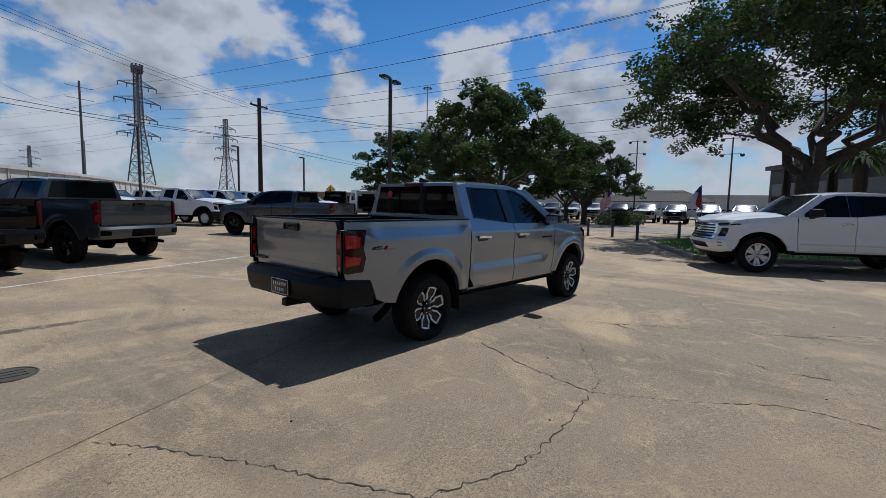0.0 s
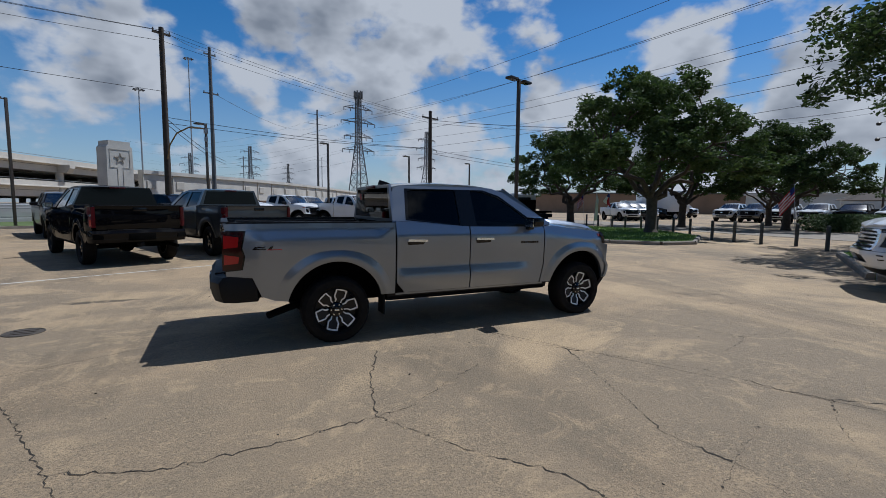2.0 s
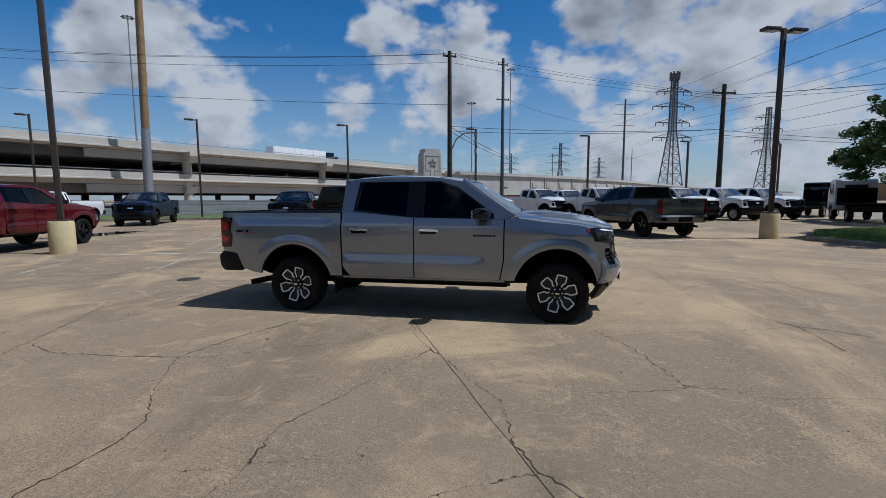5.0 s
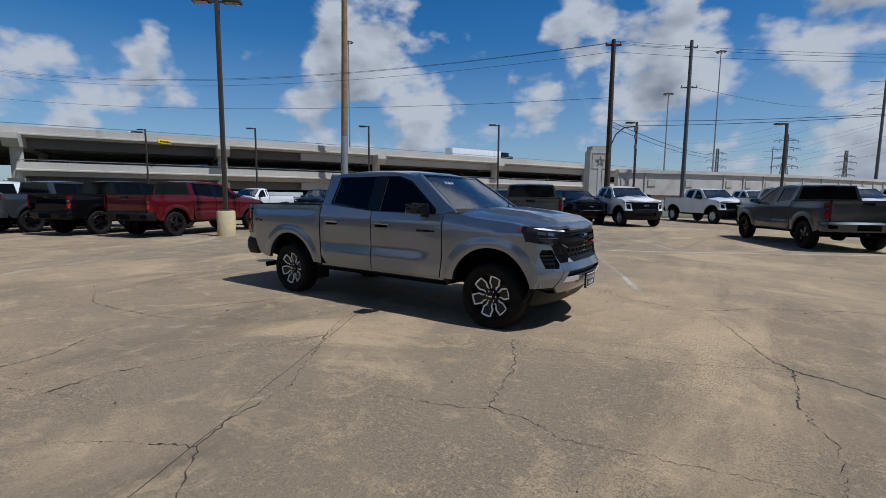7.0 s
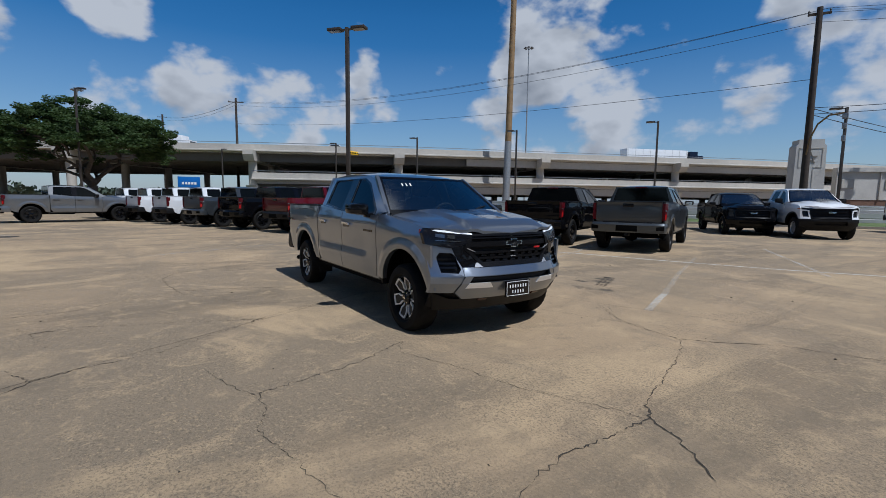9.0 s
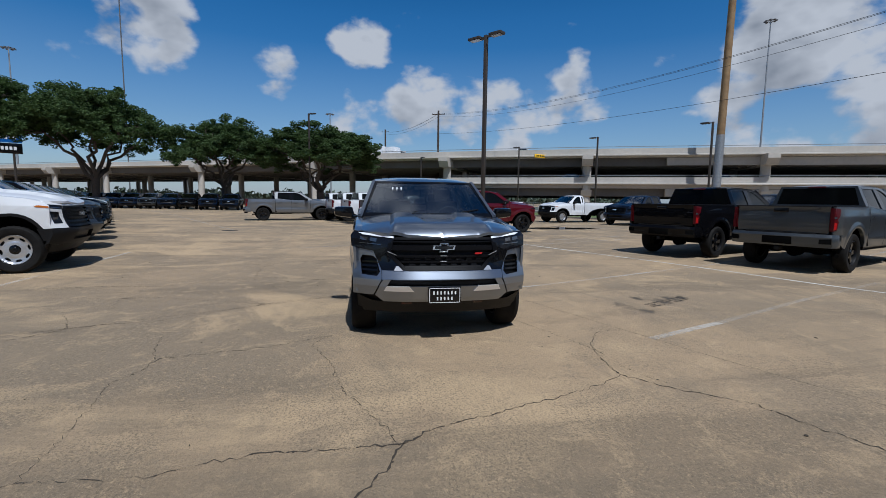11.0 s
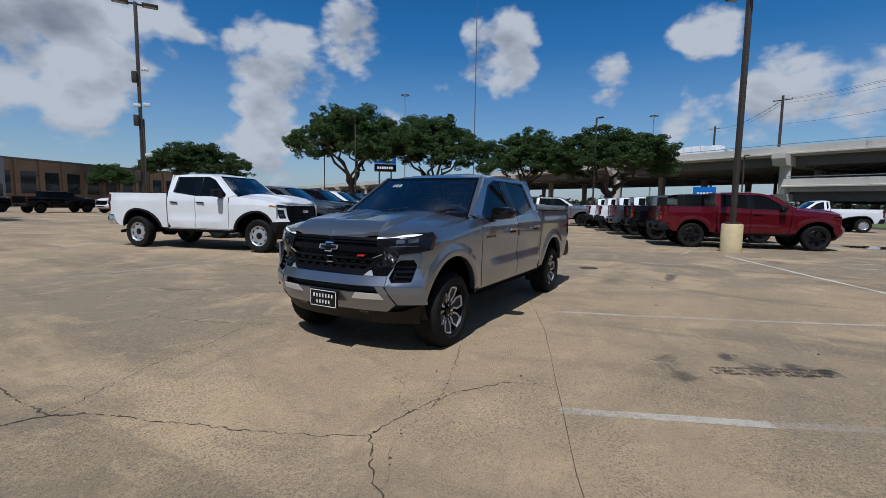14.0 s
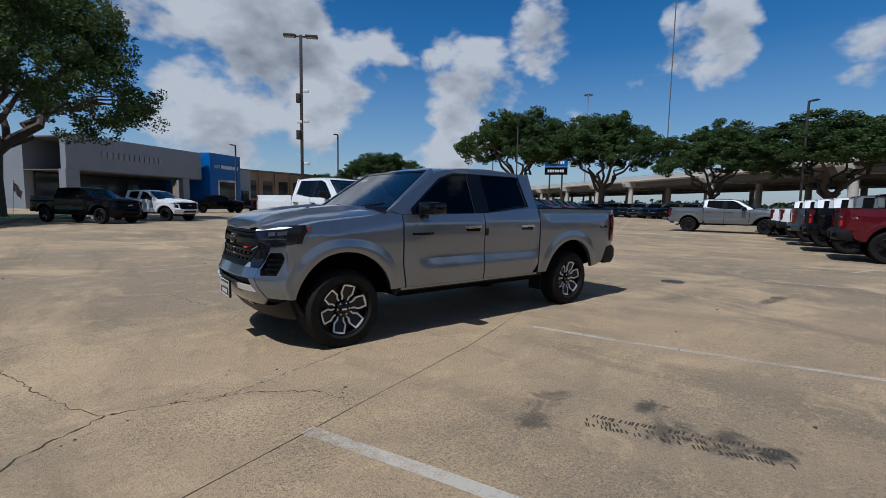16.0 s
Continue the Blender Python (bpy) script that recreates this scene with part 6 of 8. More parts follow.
deck = smooth_line(DECK_LINE, 12)
over = thing("overpass", "two level concrete highway overpass with round columns", "overpass")
for name, top, low, back in (("upper_deck", 9.2, 7.95, 52), ("lower_deck", 5.1, 3.5, 50)):
    bm = bmesh.new()
    line = deck if name == "upper_deck" else [p for p in deck if p.y > -1]
    sweep(bm, line, [(0, top), (0.02, top - 0.80), (0.30, top - 0.86), (0.30, top - 1.02), (-0.55, top - 1.10), (-0.60, low), (-back, low), (-back, top), (-back + 0.3, top), (-back + 0.3, top - 0.85), (-0.35, top - 0.85), (-0.3, top)])
    part(name, bm, DECK, over, smooth=0)
    bm = bmesh.new()
    sweep(bm, line, [(-0.10, top + 0.30), (-0.16, top + 0.30), (-0.16, top + 0.22), (-0.10, top + 0.22)])
    part("rail", bm, GALV, over, smooth=0)
    # thin sheet added below the deck, its shade put into the colour
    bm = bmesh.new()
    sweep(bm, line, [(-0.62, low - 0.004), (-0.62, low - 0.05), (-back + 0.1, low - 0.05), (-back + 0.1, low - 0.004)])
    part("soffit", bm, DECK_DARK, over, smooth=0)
    bm = bmesh.new()                                   # deep edge girder of the long spans
    sweep(bm, [p for p in line if p.y > 36], [(-0.62, low - 0.06), (-0.62, low - 1.12), (-1.1, low - 1.12), (-1.1, low - 0.06)])
    part("edge_girder", bm, DECK, over, smooth=0)
    # girders in the concrete darkened for shade
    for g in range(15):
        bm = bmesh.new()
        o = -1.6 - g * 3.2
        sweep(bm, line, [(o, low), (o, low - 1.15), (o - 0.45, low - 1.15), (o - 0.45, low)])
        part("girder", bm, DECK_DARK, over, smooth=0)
acc, last = 0.0, deck[0]
for i, p in enumerate(deck[1:-1], 1):
    acc += (p - last).length
    last = p
    if acc < 17:
        continue
    acc = 0.0
    d = (deck[i + 1] - deck[i - 1]).normalized()
    yaw = math.degrees(math.atan2(d.y, d.x))
    base = pose(p.x, p.y, 0, 0, 0, yaw)
    for o in (0.75, 12.0, 24.0, 38.0):
        bm = bmesh.new()
        tube(bm, [(0, o, 0), (0, o, 7.6)], 0.62, 16)
        part("column", bm, DECK, over, loc=base)
    for z in ((6.75, 2.3) if p.y > -1 else (6.75,)):
        bm = bmesh.new()
        patch(bm, [(-1.6, z + 0.85), (-1.0, z), (42.0, z), (42.5, z + 0.9), (-1.6, z + 1.5)] if z > 5 else [(-0.4, z + 0.9), (0, z), (42, z), (42.4, z + 0.9)], lambda u, v: (-0.75, u, v), 20, 20, (1.5, 0, 0))
        part("pier_cap", bm, DECK, over, loc=base)

sg = thing("clearance_sign", "yellow sign hung on the upper deck", "sign")
sg.matrix_basis = pose(-60.2, 24.4, 8.2, 0, 0, -72) @ Matrix.Diagonal((0.7, 1, 0.65, 1))
bm = bmesh.new()
box(bm, (-1.4, 0.35, -0.38), (1.4, 0.5, 0.38), 0.02)
part("panel", bm, YELLOW_SIGN, sg)
for k in range(5):
    bm = bmesh.new()
    box(bm, (-1.1 + k * 0.45, 0.5, -0.15), (-0.78 + k * 0.45, 0.515, 0.15))
    part("lettering_bar", bm, GLOSS_BLACK, sg)



def on_deck(px, py, z, back=4.5):
    """A pose on the deck nearest to a place of the plan, headed along it."""
    i = min(range(1, len(deck) - 1), key=lambda k: (deck[k] - Vector((px, py))).length)
    d = (deck[i + 1] - deck[i - 1]).normalized()
    q = deck[i] + d * d.dot(Vector((px, py)) - deck[i])
    return pose(q.x - d.y * back, q.y + d.x * back, z, 0, 0, math.degrees(math.atan2(d.y, d.x)))


def semi_truck(m, cab, stripe, label):
    t = thing("semi_truck", label, "truck", m, "traffic on the overpass")
    for name, lo, hi, mm, bev in (("trailer", (-9.5, -1.28, 1.15), (4.6, 1.28, 4.05), PAINT_WHITE, 0.04), ("trailer_band", (-9.3, -1.30, 1.22), (4.4, 1.30, 1.60), stripe, 0.01), ("sleeper", (5.3, -1.2, 1.0), (7.2, 1.2, 3.9), cab, 0.15),
                                  ("cab", (7.15, -1.2, 0.9), (8.6, 1.2, 3.1), cab, 0.2), ("bonnet", (8.5, -0.95, 0.7), (10.3, 0.95, 2.0), cab, 0.2), ("windscreen", (8.45, -1.0, 2.1), (8.64, 1.0, 2.85), SHOP_GLASS, 0.03), ("chassis", (-9.0, -0.5, 0.7), (9.6, 0.5, 1.1), DARK_INNER, 0.02)):
        bm = bmesh.new()
        box(bm, lo, hi, bev)
        part(name, bm, mm, t)
    for k in range(9):
        for s in (-1, 1):
            bm = bmesh.new()
            box(bm, (-9.3 + k * 1.7, s * 1.285 - 0.012, 1.65), (-9.26 + k * 1.7, s * 1.285 + 0.012, 3.98))
            part("trailer_rib", bm, GALV, t)
    for x0 in (-8.2, -7.0, 5.6, 6.8, 9.4):
        for s in (-1, 1):
            wheel(t, "wheel", (x0, s * 1.05, 0.52), s, 0.52, 0.30, "steel", True)
    return t


def deck_car(m, body, label):
    t = thing("car", label, "car", m, "traffic on the overpass")
    bm = bmesh.new()
    patch(bm, [(-2.25, 0.35), (-2.3, 0.85), (-2.1, 1.0), (-1.5, 1.05), (-0.9, 1.45), (0.35, 1.47), (1.05, 1.02), (2.1, 0.86), (2.25, 0.6), (2.2, 0.3)], lambda u, v: (u, -0.88 + 0.14 * max(0, v - 0.95), v), 0.3, 0.2, (0, 1.76, 0))
    part("body", bm, body, t)
    for s in (-1, 1):
        bm = bmesh.new()
        patch(bm, [(-1.25, 1.06), (-0.82, 1.38), (0.30, 1.40), (0.86, 1.05)], lambda u, v: (u, s * (0.89 - 0.14 * max(0, v - 0.95)), v), 1, 1, (0, -s * 0.02, 0))
        part("side_window", bm, SHOP_GLASS, t)
        for x0 in (-1.4, 1.4):
            wheel(t, "wheel", (x0, s * 0.78, 0.32), s, 0.32, 0.2, "steel", True)
    return t


semi_truck(on_deck(-38.0, 85.0, 8.2, 15.0), PAINT_BLUE, PAINT_WHITE, "white semi trailer behind a blue tractor on the overpass")
semi_truck(on_deck(-80.0, -10.0, 8.2, 15.0), PAINT_WHITE, PAINT_RED, "white semi trailer with a red band on the overpass")
deck_car(on_deck(-58.0, 29.0, 4.3), PAINT_SILVER, "silver car on the lower deck of the overpass")
deck_car(on_deck(-50.0, 49.0, 4.3), PAINT_RED, "red car on the lower deck of the overpass")
deck_car(on_deck(-61.0, 22.0, 8.4), PAINT_WHITE, "white car on the upper deck of the overpass")

# star pylon and panelled ramp wall
pyl = thing("star_pylon", "pale stone pylon with a carved star", "pylon", pose(-12.7, 53, 0, 0, 0, 38))
bm = bmesh.new()
patch(bm, [(-1.35, 0), (1.35, 0), (1.25, 7.1), (1.05, 7.35), (1.05, 7.75), (-1.05, 7.75), (-1.05, 7.35), (-1.25, 7.1)], lambda u, v: (u, -0.9, v), 9, 9, (0, 1.8, 0))
part("shaft", bm, LIMESTONE, pyl, smooth=0)
star = [((0.62 if k % 2 == 0 else 0.25) * math.sin(math.pi * k / 5), 5.95 + (0.62 if k % 2 == 0 else 0.25) * math.cos(math.pi * k / 5)) for k in range(10)]
bm = bmesh.new()
patch(bm, [star, [(a * 0.62, (b - 5.95) * 0.62 + 5.95) for a, b in star]], lambda u, v: (u, -0.96, v), 9, 9, (0, 0.08, 0))
part("star", bm, KERB, pyl, smooth=0)
bm = bmesh.new()
for lo, hi in (((-1.0, 6.85), (1.0, 6.93)), ((-1.0, 5.1), (-0.93, 6.93)), ((0.93, 5.1), (1.0, 6.93)), ((-0.30, 0.5), (-0.24, 4.9)), ((0.24, 0.5), (0.30, 4.9)), ((-1.0, 5.02), (-0.24, 5.1)), ((0.24, 5.02), (1.0, 5.1))):
    box(bm, (lo[0], -0.94, lo[1]), (hi[0], -0.88, hi[1]))
part("border", bm, DECK, pyl, smooth=0)

WALL_LINE = smooth_line([(-10.5, 54), (0, 66), (14, 88), (30, 120), (55, 170), (95, 240), (160, 330)], 4)
ramp = thing("ramp_wall", "pale panelled concrete wall along the ramp", "wall", kind="structure")
bm = bmesh.new()
sweep(bm, WALL_LINE, [(0, 1.9), (0, 4.6), (0.25, 4.6), (0.25, 5.0), (-0.6, 5.0), (-0.6, 1.9)])
part("wall_panel_band", bm, LIMESTONE, ramp, smooth=0)
bm = bmesh.new()
sweep(bm, WALL_LINE, [(-0.05, 0), (-0.05, 1.9), (-0.6, 1.9), (-0.6, 0)])
part("brick_base", bm, BRICK_RED, ramp, smooth=0)
for i, p in enumerate(WALL_LINE[:-1:1]):
    if i > 45:
        break
    d = (WALL_LINE[i + 1] - p).normalized()
    m4 = pose(p.x, p.y, 0, 0, 0, math.degrees(math.atan2(d.y, d.x)))
    bm = bmesh.new()
    box(bm, (0.5, -0.10, 3.0), (1.6, 0.02, 3.9), 0.04)
    box(bm, (0.0, -0.12, 1.9), (0.12, 0.02, 4.6))
    part("relief_panel", bm, DECK, ramp, smooth=0, loc=m4)


# ---- poles ----
def lamp_post(x, y, h, base="", yaw=0, heads=1, kit=False, mat_=None):
    t = thing("lamp_post", "dark bronze lot lamp post" + (" on a pale yellow concrete base" if base else " at the lot edge"), "lamp post", pose(x, y, 0, 0, 0, yaw), "lamp posts")
    z0 = 0.0
    if base:
        bm = bmesh.new()
        lathe(bm, [(0.001, 0), (0.30, 0), (0.30, 0.84), (0.275, 0.88), (0.001, 0.88)], 20, Matrix.Rotation(math.pi / 2, 4, "X"), False)
        part("footing", bm, CONCRETE_POST, t)
        z0 = 0.88
        bm = bmesh.new()
        box(bm, (-0.17, -0.17, 0.88), (0.17, 0.17, 0.93), 0.01)
        part("base_plate", bm, BRONZE, t)
    bm = bmesh.new()
    box(bm, (-0.065, -0.065, z0), (0.065, 0.065, h), 0.008)
    part("shaft", bm, BRONZE, t)
    for k in range(heads):
        s = 1 if k == 0 else -1
        bm = bmesh.new()
        box(bm, (s * 0.05 if s > 0 else -0.28, -0.03, h - 0.10), (0.28 if s > 0 else -0.05, 0.03, h - 0.04))
        part("arm", bm, BRONZE, t)
        bm = bmesh.new()
        box(bm, (0.22 if s > 0 else -0.78, -0.17, h - 0.10), (0.78 if s > 0 else -0.22, 0.17, h + 0.0), 0.02)
        hd = part("lamp_head", bm, BRONZE, t)
        bm = bmesh.new()
        box(bm, (0.28 if s > 0 else -0.72, -0.13, h - 0.112), (0.72 if s > 0 else -0.28, 0.13, h - 0.10))
        part("lens", bm, LAMP_CLEAR, hd)
    if kit:
        for z, sx in ((h - 2.6, 0.10), (h - 4.0, 0.10), (h - 4.05, -0.22), (h - 6.0, 0.1)):
            bm = bmesh.new()
            box(bm, (sx, -0.07, z), (sx + 0.25, 0.07, z + 0.13), 0.02)
            part("camera_unit", bm, WHITE_PLASTIC, t)
        for z in (h - 3.1, h - 4.8, h - 7.0):
            bm = bmesh.new()
            box(bm, (-0.24, -0.12, z), (-0.06, 0.12, z + 0.42), 0.02)
            part("control_box", bm, BRONZE, t)
    return t


lamp_post(-11.3, 3.8, 7.85, "yellow", 40, 2)
lamp_post(9.4, 11.9, 7.1, "yellow", 20, 2)
lamp_post(-42.3, -6.7, 10.0, "yellow", 60, 1)
lamp_post(-5.05, -17.1, 9.1, "yellow", 150, 2, True)
for x, y, h in ((-49.3, 17.8, 8.2), (-34.1, 20.4, 7.5), (-22.7, 23.1, 7.15), (-13.2, 27.7, 7.1), (-3.6, 30.6, 6.9), (5.2, 32.8, 6.4), (13.2, 35.1, 6.0), (20.7, 37.0, 5.8)):
    lamp_post(x, y, h, "", 215)
for x, y, h in ((-22.5, -49.6, 9.8), (-11.5, -54.0, 7.9), (-52, -52, 9.0), (-38.3, -33.9, 11.5), (-85.3, 18.3, 10.9), (-63.6, 7.1, 7.9)):
    lamp_post(x, y, h, "", 30)


def utility_pole(x, y, h, r, material, label, arms=(), lean=0):
    t = thing("utility_pole", label, "utility pole", pose(x, y, 0, 0, lean, 0), "utility poles")
    bm = bmesh.new()
    tube(bm, [(0, 0, 0), (0, 0, h)], [r, r * 0.68], 12)
    part("pole", bm, material, t)
    for z, w, yaw in arms:
        bm = bmesh.new()
        box(bm, (-w / 2, -0.06, -0.07), (w / 2, 0.06, 0.07))
        a = part("crossarm", bm, material, t, loc=pose(0, 0, z, 0, 0, yaw))
        for s in (-0.48, 0, 0.48):
            bm = bmesh.new()
            lathe(bm, [(0.001, 0), (0.05, 0.0), (0.035, 0.06), (0.06, 0.10), (0.03, 0.2), (0.001, 0.2)], 8, Matrix.Translation((s * w * 0.95, 0, 0.07)) @ Matrix.Rotation(math.pi / 2, 4, "X"), False)
            part("insulator", bm, LATTICE, a)
    return t


utility_pole(-6.24, 33.4, 13.8, 0.24, WOOD_POLE, "black wooden utility pole", ((13.4, 1.2, 30),))
utility_pole(-3.5, 55.8, 19.4, 0.26, LATTICE, "tall grey utility pole", ((18.6, 1.4, 30), (14.2, 1.8, 30)))
utility_pole(16.5, 37.7, 10.9, 0.24, WOOD_POLE, "dark wooden pole with a cross arm", ((10.2, 2.2, 20),))
utility_pole(-84.6, 12.8, 18.9, 0.26, WOOD_POLE, "wooden pole behind the overpass", ((18.2, 2.6, 70),))
utility_pole(-143, 4.5, 23.5, 0.35, WOOD_POLE, "wooden pole behind the overpass", ((22.8, 2.4, 70),))
# big steel pole, galvanised below and weathered above
sp = thing("steel_pole", "thick steel pole, galvanised below and rusty brown above", "utility pole", pose(-48.1, 44.6, 0, 0, 1.2, 0) @ Matrix.Diagonal((0.91, 0.91, 0.91, 1)))
bm = bmesh.new()
tube(bm, [(0, 0, 0), (0, 0, 11.4)], [0.62, 0.57], 14)
part("lower_shaft", bm, GALV, sp)
bm = bmesh.new()
tube(bm, [(0, 0, 11.4), (0, 0, 41)], [0.53, 0.43], 14)
part("upper_shaft", bm, RUST_STEEL, sp)
ant = thing("tall_mast", "very thin tall mast beyond the oaks", "mast", pose(-265, -127, 0))
bm = bmesh.new()
tube(bm, [(0, 0, 0), (0, 0, 190)], [0.32, 0.28], 8)
part("shaft", bm, LATTICE, ant)


def high_mast(x, y, h):
    t = thing("high_mast_light", "tall highway mast with a ring of lamps", "mast light", pose(x, y, 0), "mast lights")
    bm = bmesh.new()
    tube(bm, [(0, 0, 0), (0, 0, h)], [0.42, 0.2], 10)
    part("mast", bm, GALV, t)
    bm = bmesh.new()
    tube(bm, [(1.5 * math.cos(a), 1.5 * math.sin(a), h - 0.6) for a in [2 * math.pi * k / 16 for k in range(17)]], 0.12, 6, False)
    for k in range(8):
        a = 2 * math.pi * k / 8
        box(bm, (-0.35, -0.3, -0.25), (0.35, 0.3, 0.15), 0, pose(1.9 * math.cos(a), 1.9 * math.sin(a), h - 0.7))
        tube(bm, [(0, 0, h - 0.5), (1.5 * math.cos(a), 1.5 * math.sin(a), h - 0.6)], 0.06, 5)
    part("lamp_ring", bm, LATTICE, t)


for x, y, h in ((-15.2, 253.5, 71), (-33.3, 232.3, 50), (-160.2, 155.9, 74), (-242.3, -20.3, 45.5), (-202.1, -137.8, 58.5), (162.6, 153.6, 58)):
    high_mast(x, y, h)


def lattice_tower(x, y, h, yaw, arms=((0.52, 0.17), (0.64, 0.15), (0.77, 0.18), (0.89, 0.15)), slim=0.16, label="steel lattice transmission tower"):
    t = thing("transmission_tower", label, "transmission tower", pose(x, y, 0, 0, 0, yaw), "transmission towers")
    w0, w1, waist = h * slim, h * 0.035, h * 0.58
    def half(z):
        return (w0 + (w1 * 1.25 - w0) * z / waist) / 2 if z < waist else (w1 * 1.25 + (w1 - w1 * 1.25) * (z - waist) / (h - waist)) / 2
    bm = bmesh.new()
    zs, z = [0.0], 0.0
    while z < h - 1:
        z += max(h * 0.03, half(z) * 1.5)
        zs.append(min(z, h))
    r = h * 0.0032
    corner = lambda k, z: Vector((half(z) * (1 if k in (0, 3) else -1), half(z) * (1 if k < 2 else -1), z))
    bm.free()
    for k in range(4):
        bm = bmesh.new()
        tube(bm, [corner(k, z) for z in zs], r * 1.5, 4)
        part("leg", bm, LATTICE, t, smooth=0)
    bm = bmesh.new()
    for a, b in zip(zs, zs[1:]):
        for k in range(4):
            j = (k + 1) % 4
            tube(bm, [corner(k, a), corner(j, b)], r * 0.7, 3)
            tube(bm, [corner(j, a), corner(k, b)], r * 0.7, 3)
            tube(bm, [corner(k, b), corner(j, b)], r * 0.7, 3)
    part("bracing", bm, LATTICE, t, smooth=0)
    for f, l in arms:
        z, L = h * f, h * l
        for s in (-1, 1):
            bm = bmesh.new()
            tip = Vector((s * L, 0, z))
            for yy in (-1, 1):
                tube(bm, [(s * half(z), yy * half(z), z), tip], r * 0.9, 4)
                tube(bm, [(s * half(z), yy * half(z), z + h * 0.035), tip], r * 0.8, 4)
            for q in (0.3, 0.6):
                tube(bm, [(s * (half(z) + (L - half(z)) * q), 0, z), (s * (half(z) + (L - half(z)) * q), 0, z + h * 0.035 * (1 - q))], r * 0.6, 3)
            for q in (0.55, 1.0):
                tube(bm, [(s * L * q, 0, z), (s * L * q, 0, z - h * 0.03)], r * 1.1, 4)
            part("arm", bm, LATTICE, t, smooth=0)
    return t


ta = lattice_tower(59, 221, 54, 18, label="large lattice transmission tower with antennas on top")
for k in range(8):
    a = 2 * math.pi * k / 8
    bm = bmesh.new()
    box(bm, (-0.25, -0.25, 0), (0.25, 0.25, 3.4), 0, pose(1.9 * math.cos(a), 1.9 * math.sin(a), 53))
    part("antenna", bm, LATTICE, ta, smooth=0)
bm = bmesh.new()
tube(bm, [(0, 0, 50), (0, 0, 56)], 0.3, 6)
part("antenna_mast", bm, LATTICE, ta, smooth=0)
lattice_tower(143, 330, 58, 18)
lattice_tower(15, 330, 40, 18)
lattice_tower(75, 620, 52, 18)
lattice_tower(-25, 420, 42, 18)
utility_pole(35.2, 199.6, 41.6, 0.5, LATTICE, "tall steel pole with many arms", ((39.5, 9, 18), (35.5, 9, 18), (31.0, 9, 18)))
utility_pole(62, 330, 34, 0.3, LATTICE, "distant steel pole with arms", ((32, 9, 18), (28, 9, 18)))
utility_pole(8, 260, 26, 0.25, LATTICE, "distant steel pole with arms", ((24, 7, 18), (21, 7, 18)))


# ---- cables ----
def cable(a, b, sag, r, n=24):
    a, b = Vector(a), Vector(b)
    bm = bmesh.new()
    tube(bm, [a.lerp(b, k / n) - Vector((0, 0, sag * 4 * (k / n) * (1 - k / n))) for k in range(n + 1)], r * 0.62, 4)
    tagged(part("overhead_cable", bm, WIRE, None), "thin dark overhead power cable", "cable", "overhead cables")


tw = Matrix.Rotation(radians(18), 3, "Z")
for f, l in ((0.52, 0.17), (0.64, 0.15), (0.77, 0.18), (0.89, 0.15)):
    for s in (-1, 1):
        a = Vector((59, 221, 54 * f - 1.6)) + tw @ Vector((s * 54 * l, 0, 0))
        cable(a, Vector((99, -77, 54 * f - 1.6)) + tw @ Vector((s * 54 * l, 0, 0)), 7, 0.075)
        cable(a, Vector((-60, 420, 54 * f)) + tw @ Vector((s * 54 * l, 0, 0)), 9, 0.05)
for dz, dx in ((0, -0.5), (0, 0.5), (-0.7, 0)):
    p0 = Vector((-6.24 + dx, 33.4, 13.6 + dz))
    cable(p0, (-84.6 + dx, 12.8, 18.3 + dz * 0.8), 2.2, 0.025)
    cable(p0, (16.5 + dx, 37.7, 10.0 + dz * 0.4), 0.3, 0.02)
    cable((-84.6 + dx, 12.8, 18.3 + dz * 0.8), (-143, 4.5, 22.8 + dz), 1.2, 0.03)
    cable((16.5 + dx, 37.7, 10.0 + dz * 0.4), (75, 20, 15 + dz), 2.0, 0.025)
for z in (7.6, 7.2):
    cable((-6.24, 33.4, z), (-2.0, 70, z), 0.4, 0.04)
    cable((-6.24, 33.4, z), (16.5, 37.7, 7.2), 0.3, 0.035)
    cable((16.5, 37.7, z - 0.5), (80, 60, 8), 1.2, 0.035)
cable((-6.24, 33.4, 9.4), (-84.6, 12.8, 14.5), 1.2, 0.03)
cable((-3.5, 55.8, 18.9), (-6.24, 33.4, 13.7), 0.3, 0.025)
cable((-3.5, 55.8, 14.4), (35.2, 199.6, 35), 3, 0.04)

cd = thing("cable_conduit", "rusty conduit arching from the wooden pole to a lamp post", "conduit")
bm = bmesh.new()
tube(bm, [(-6.2, 33.2, 4.6), (-6.0, 33.0, 5.6), (-5.5, 32.5, 6.4), (-4.7, 31.7, 6.75), (-3.65, 30.65, 6.6)], 0.05, 8)
part("pipe", bm, RUST_STEEL, cd)
for z, w in ((6.25, 0.28), (5.7, 0.22), (5.0, 0.18)):
    bm = bmesh.new()
    box(bm, (-3.6 - w / 2, 30.42, z), (-3.6 + w / 2, 30.55, z + 0.32), 0.02)
    part("junction_box", bm, GALV, cd)

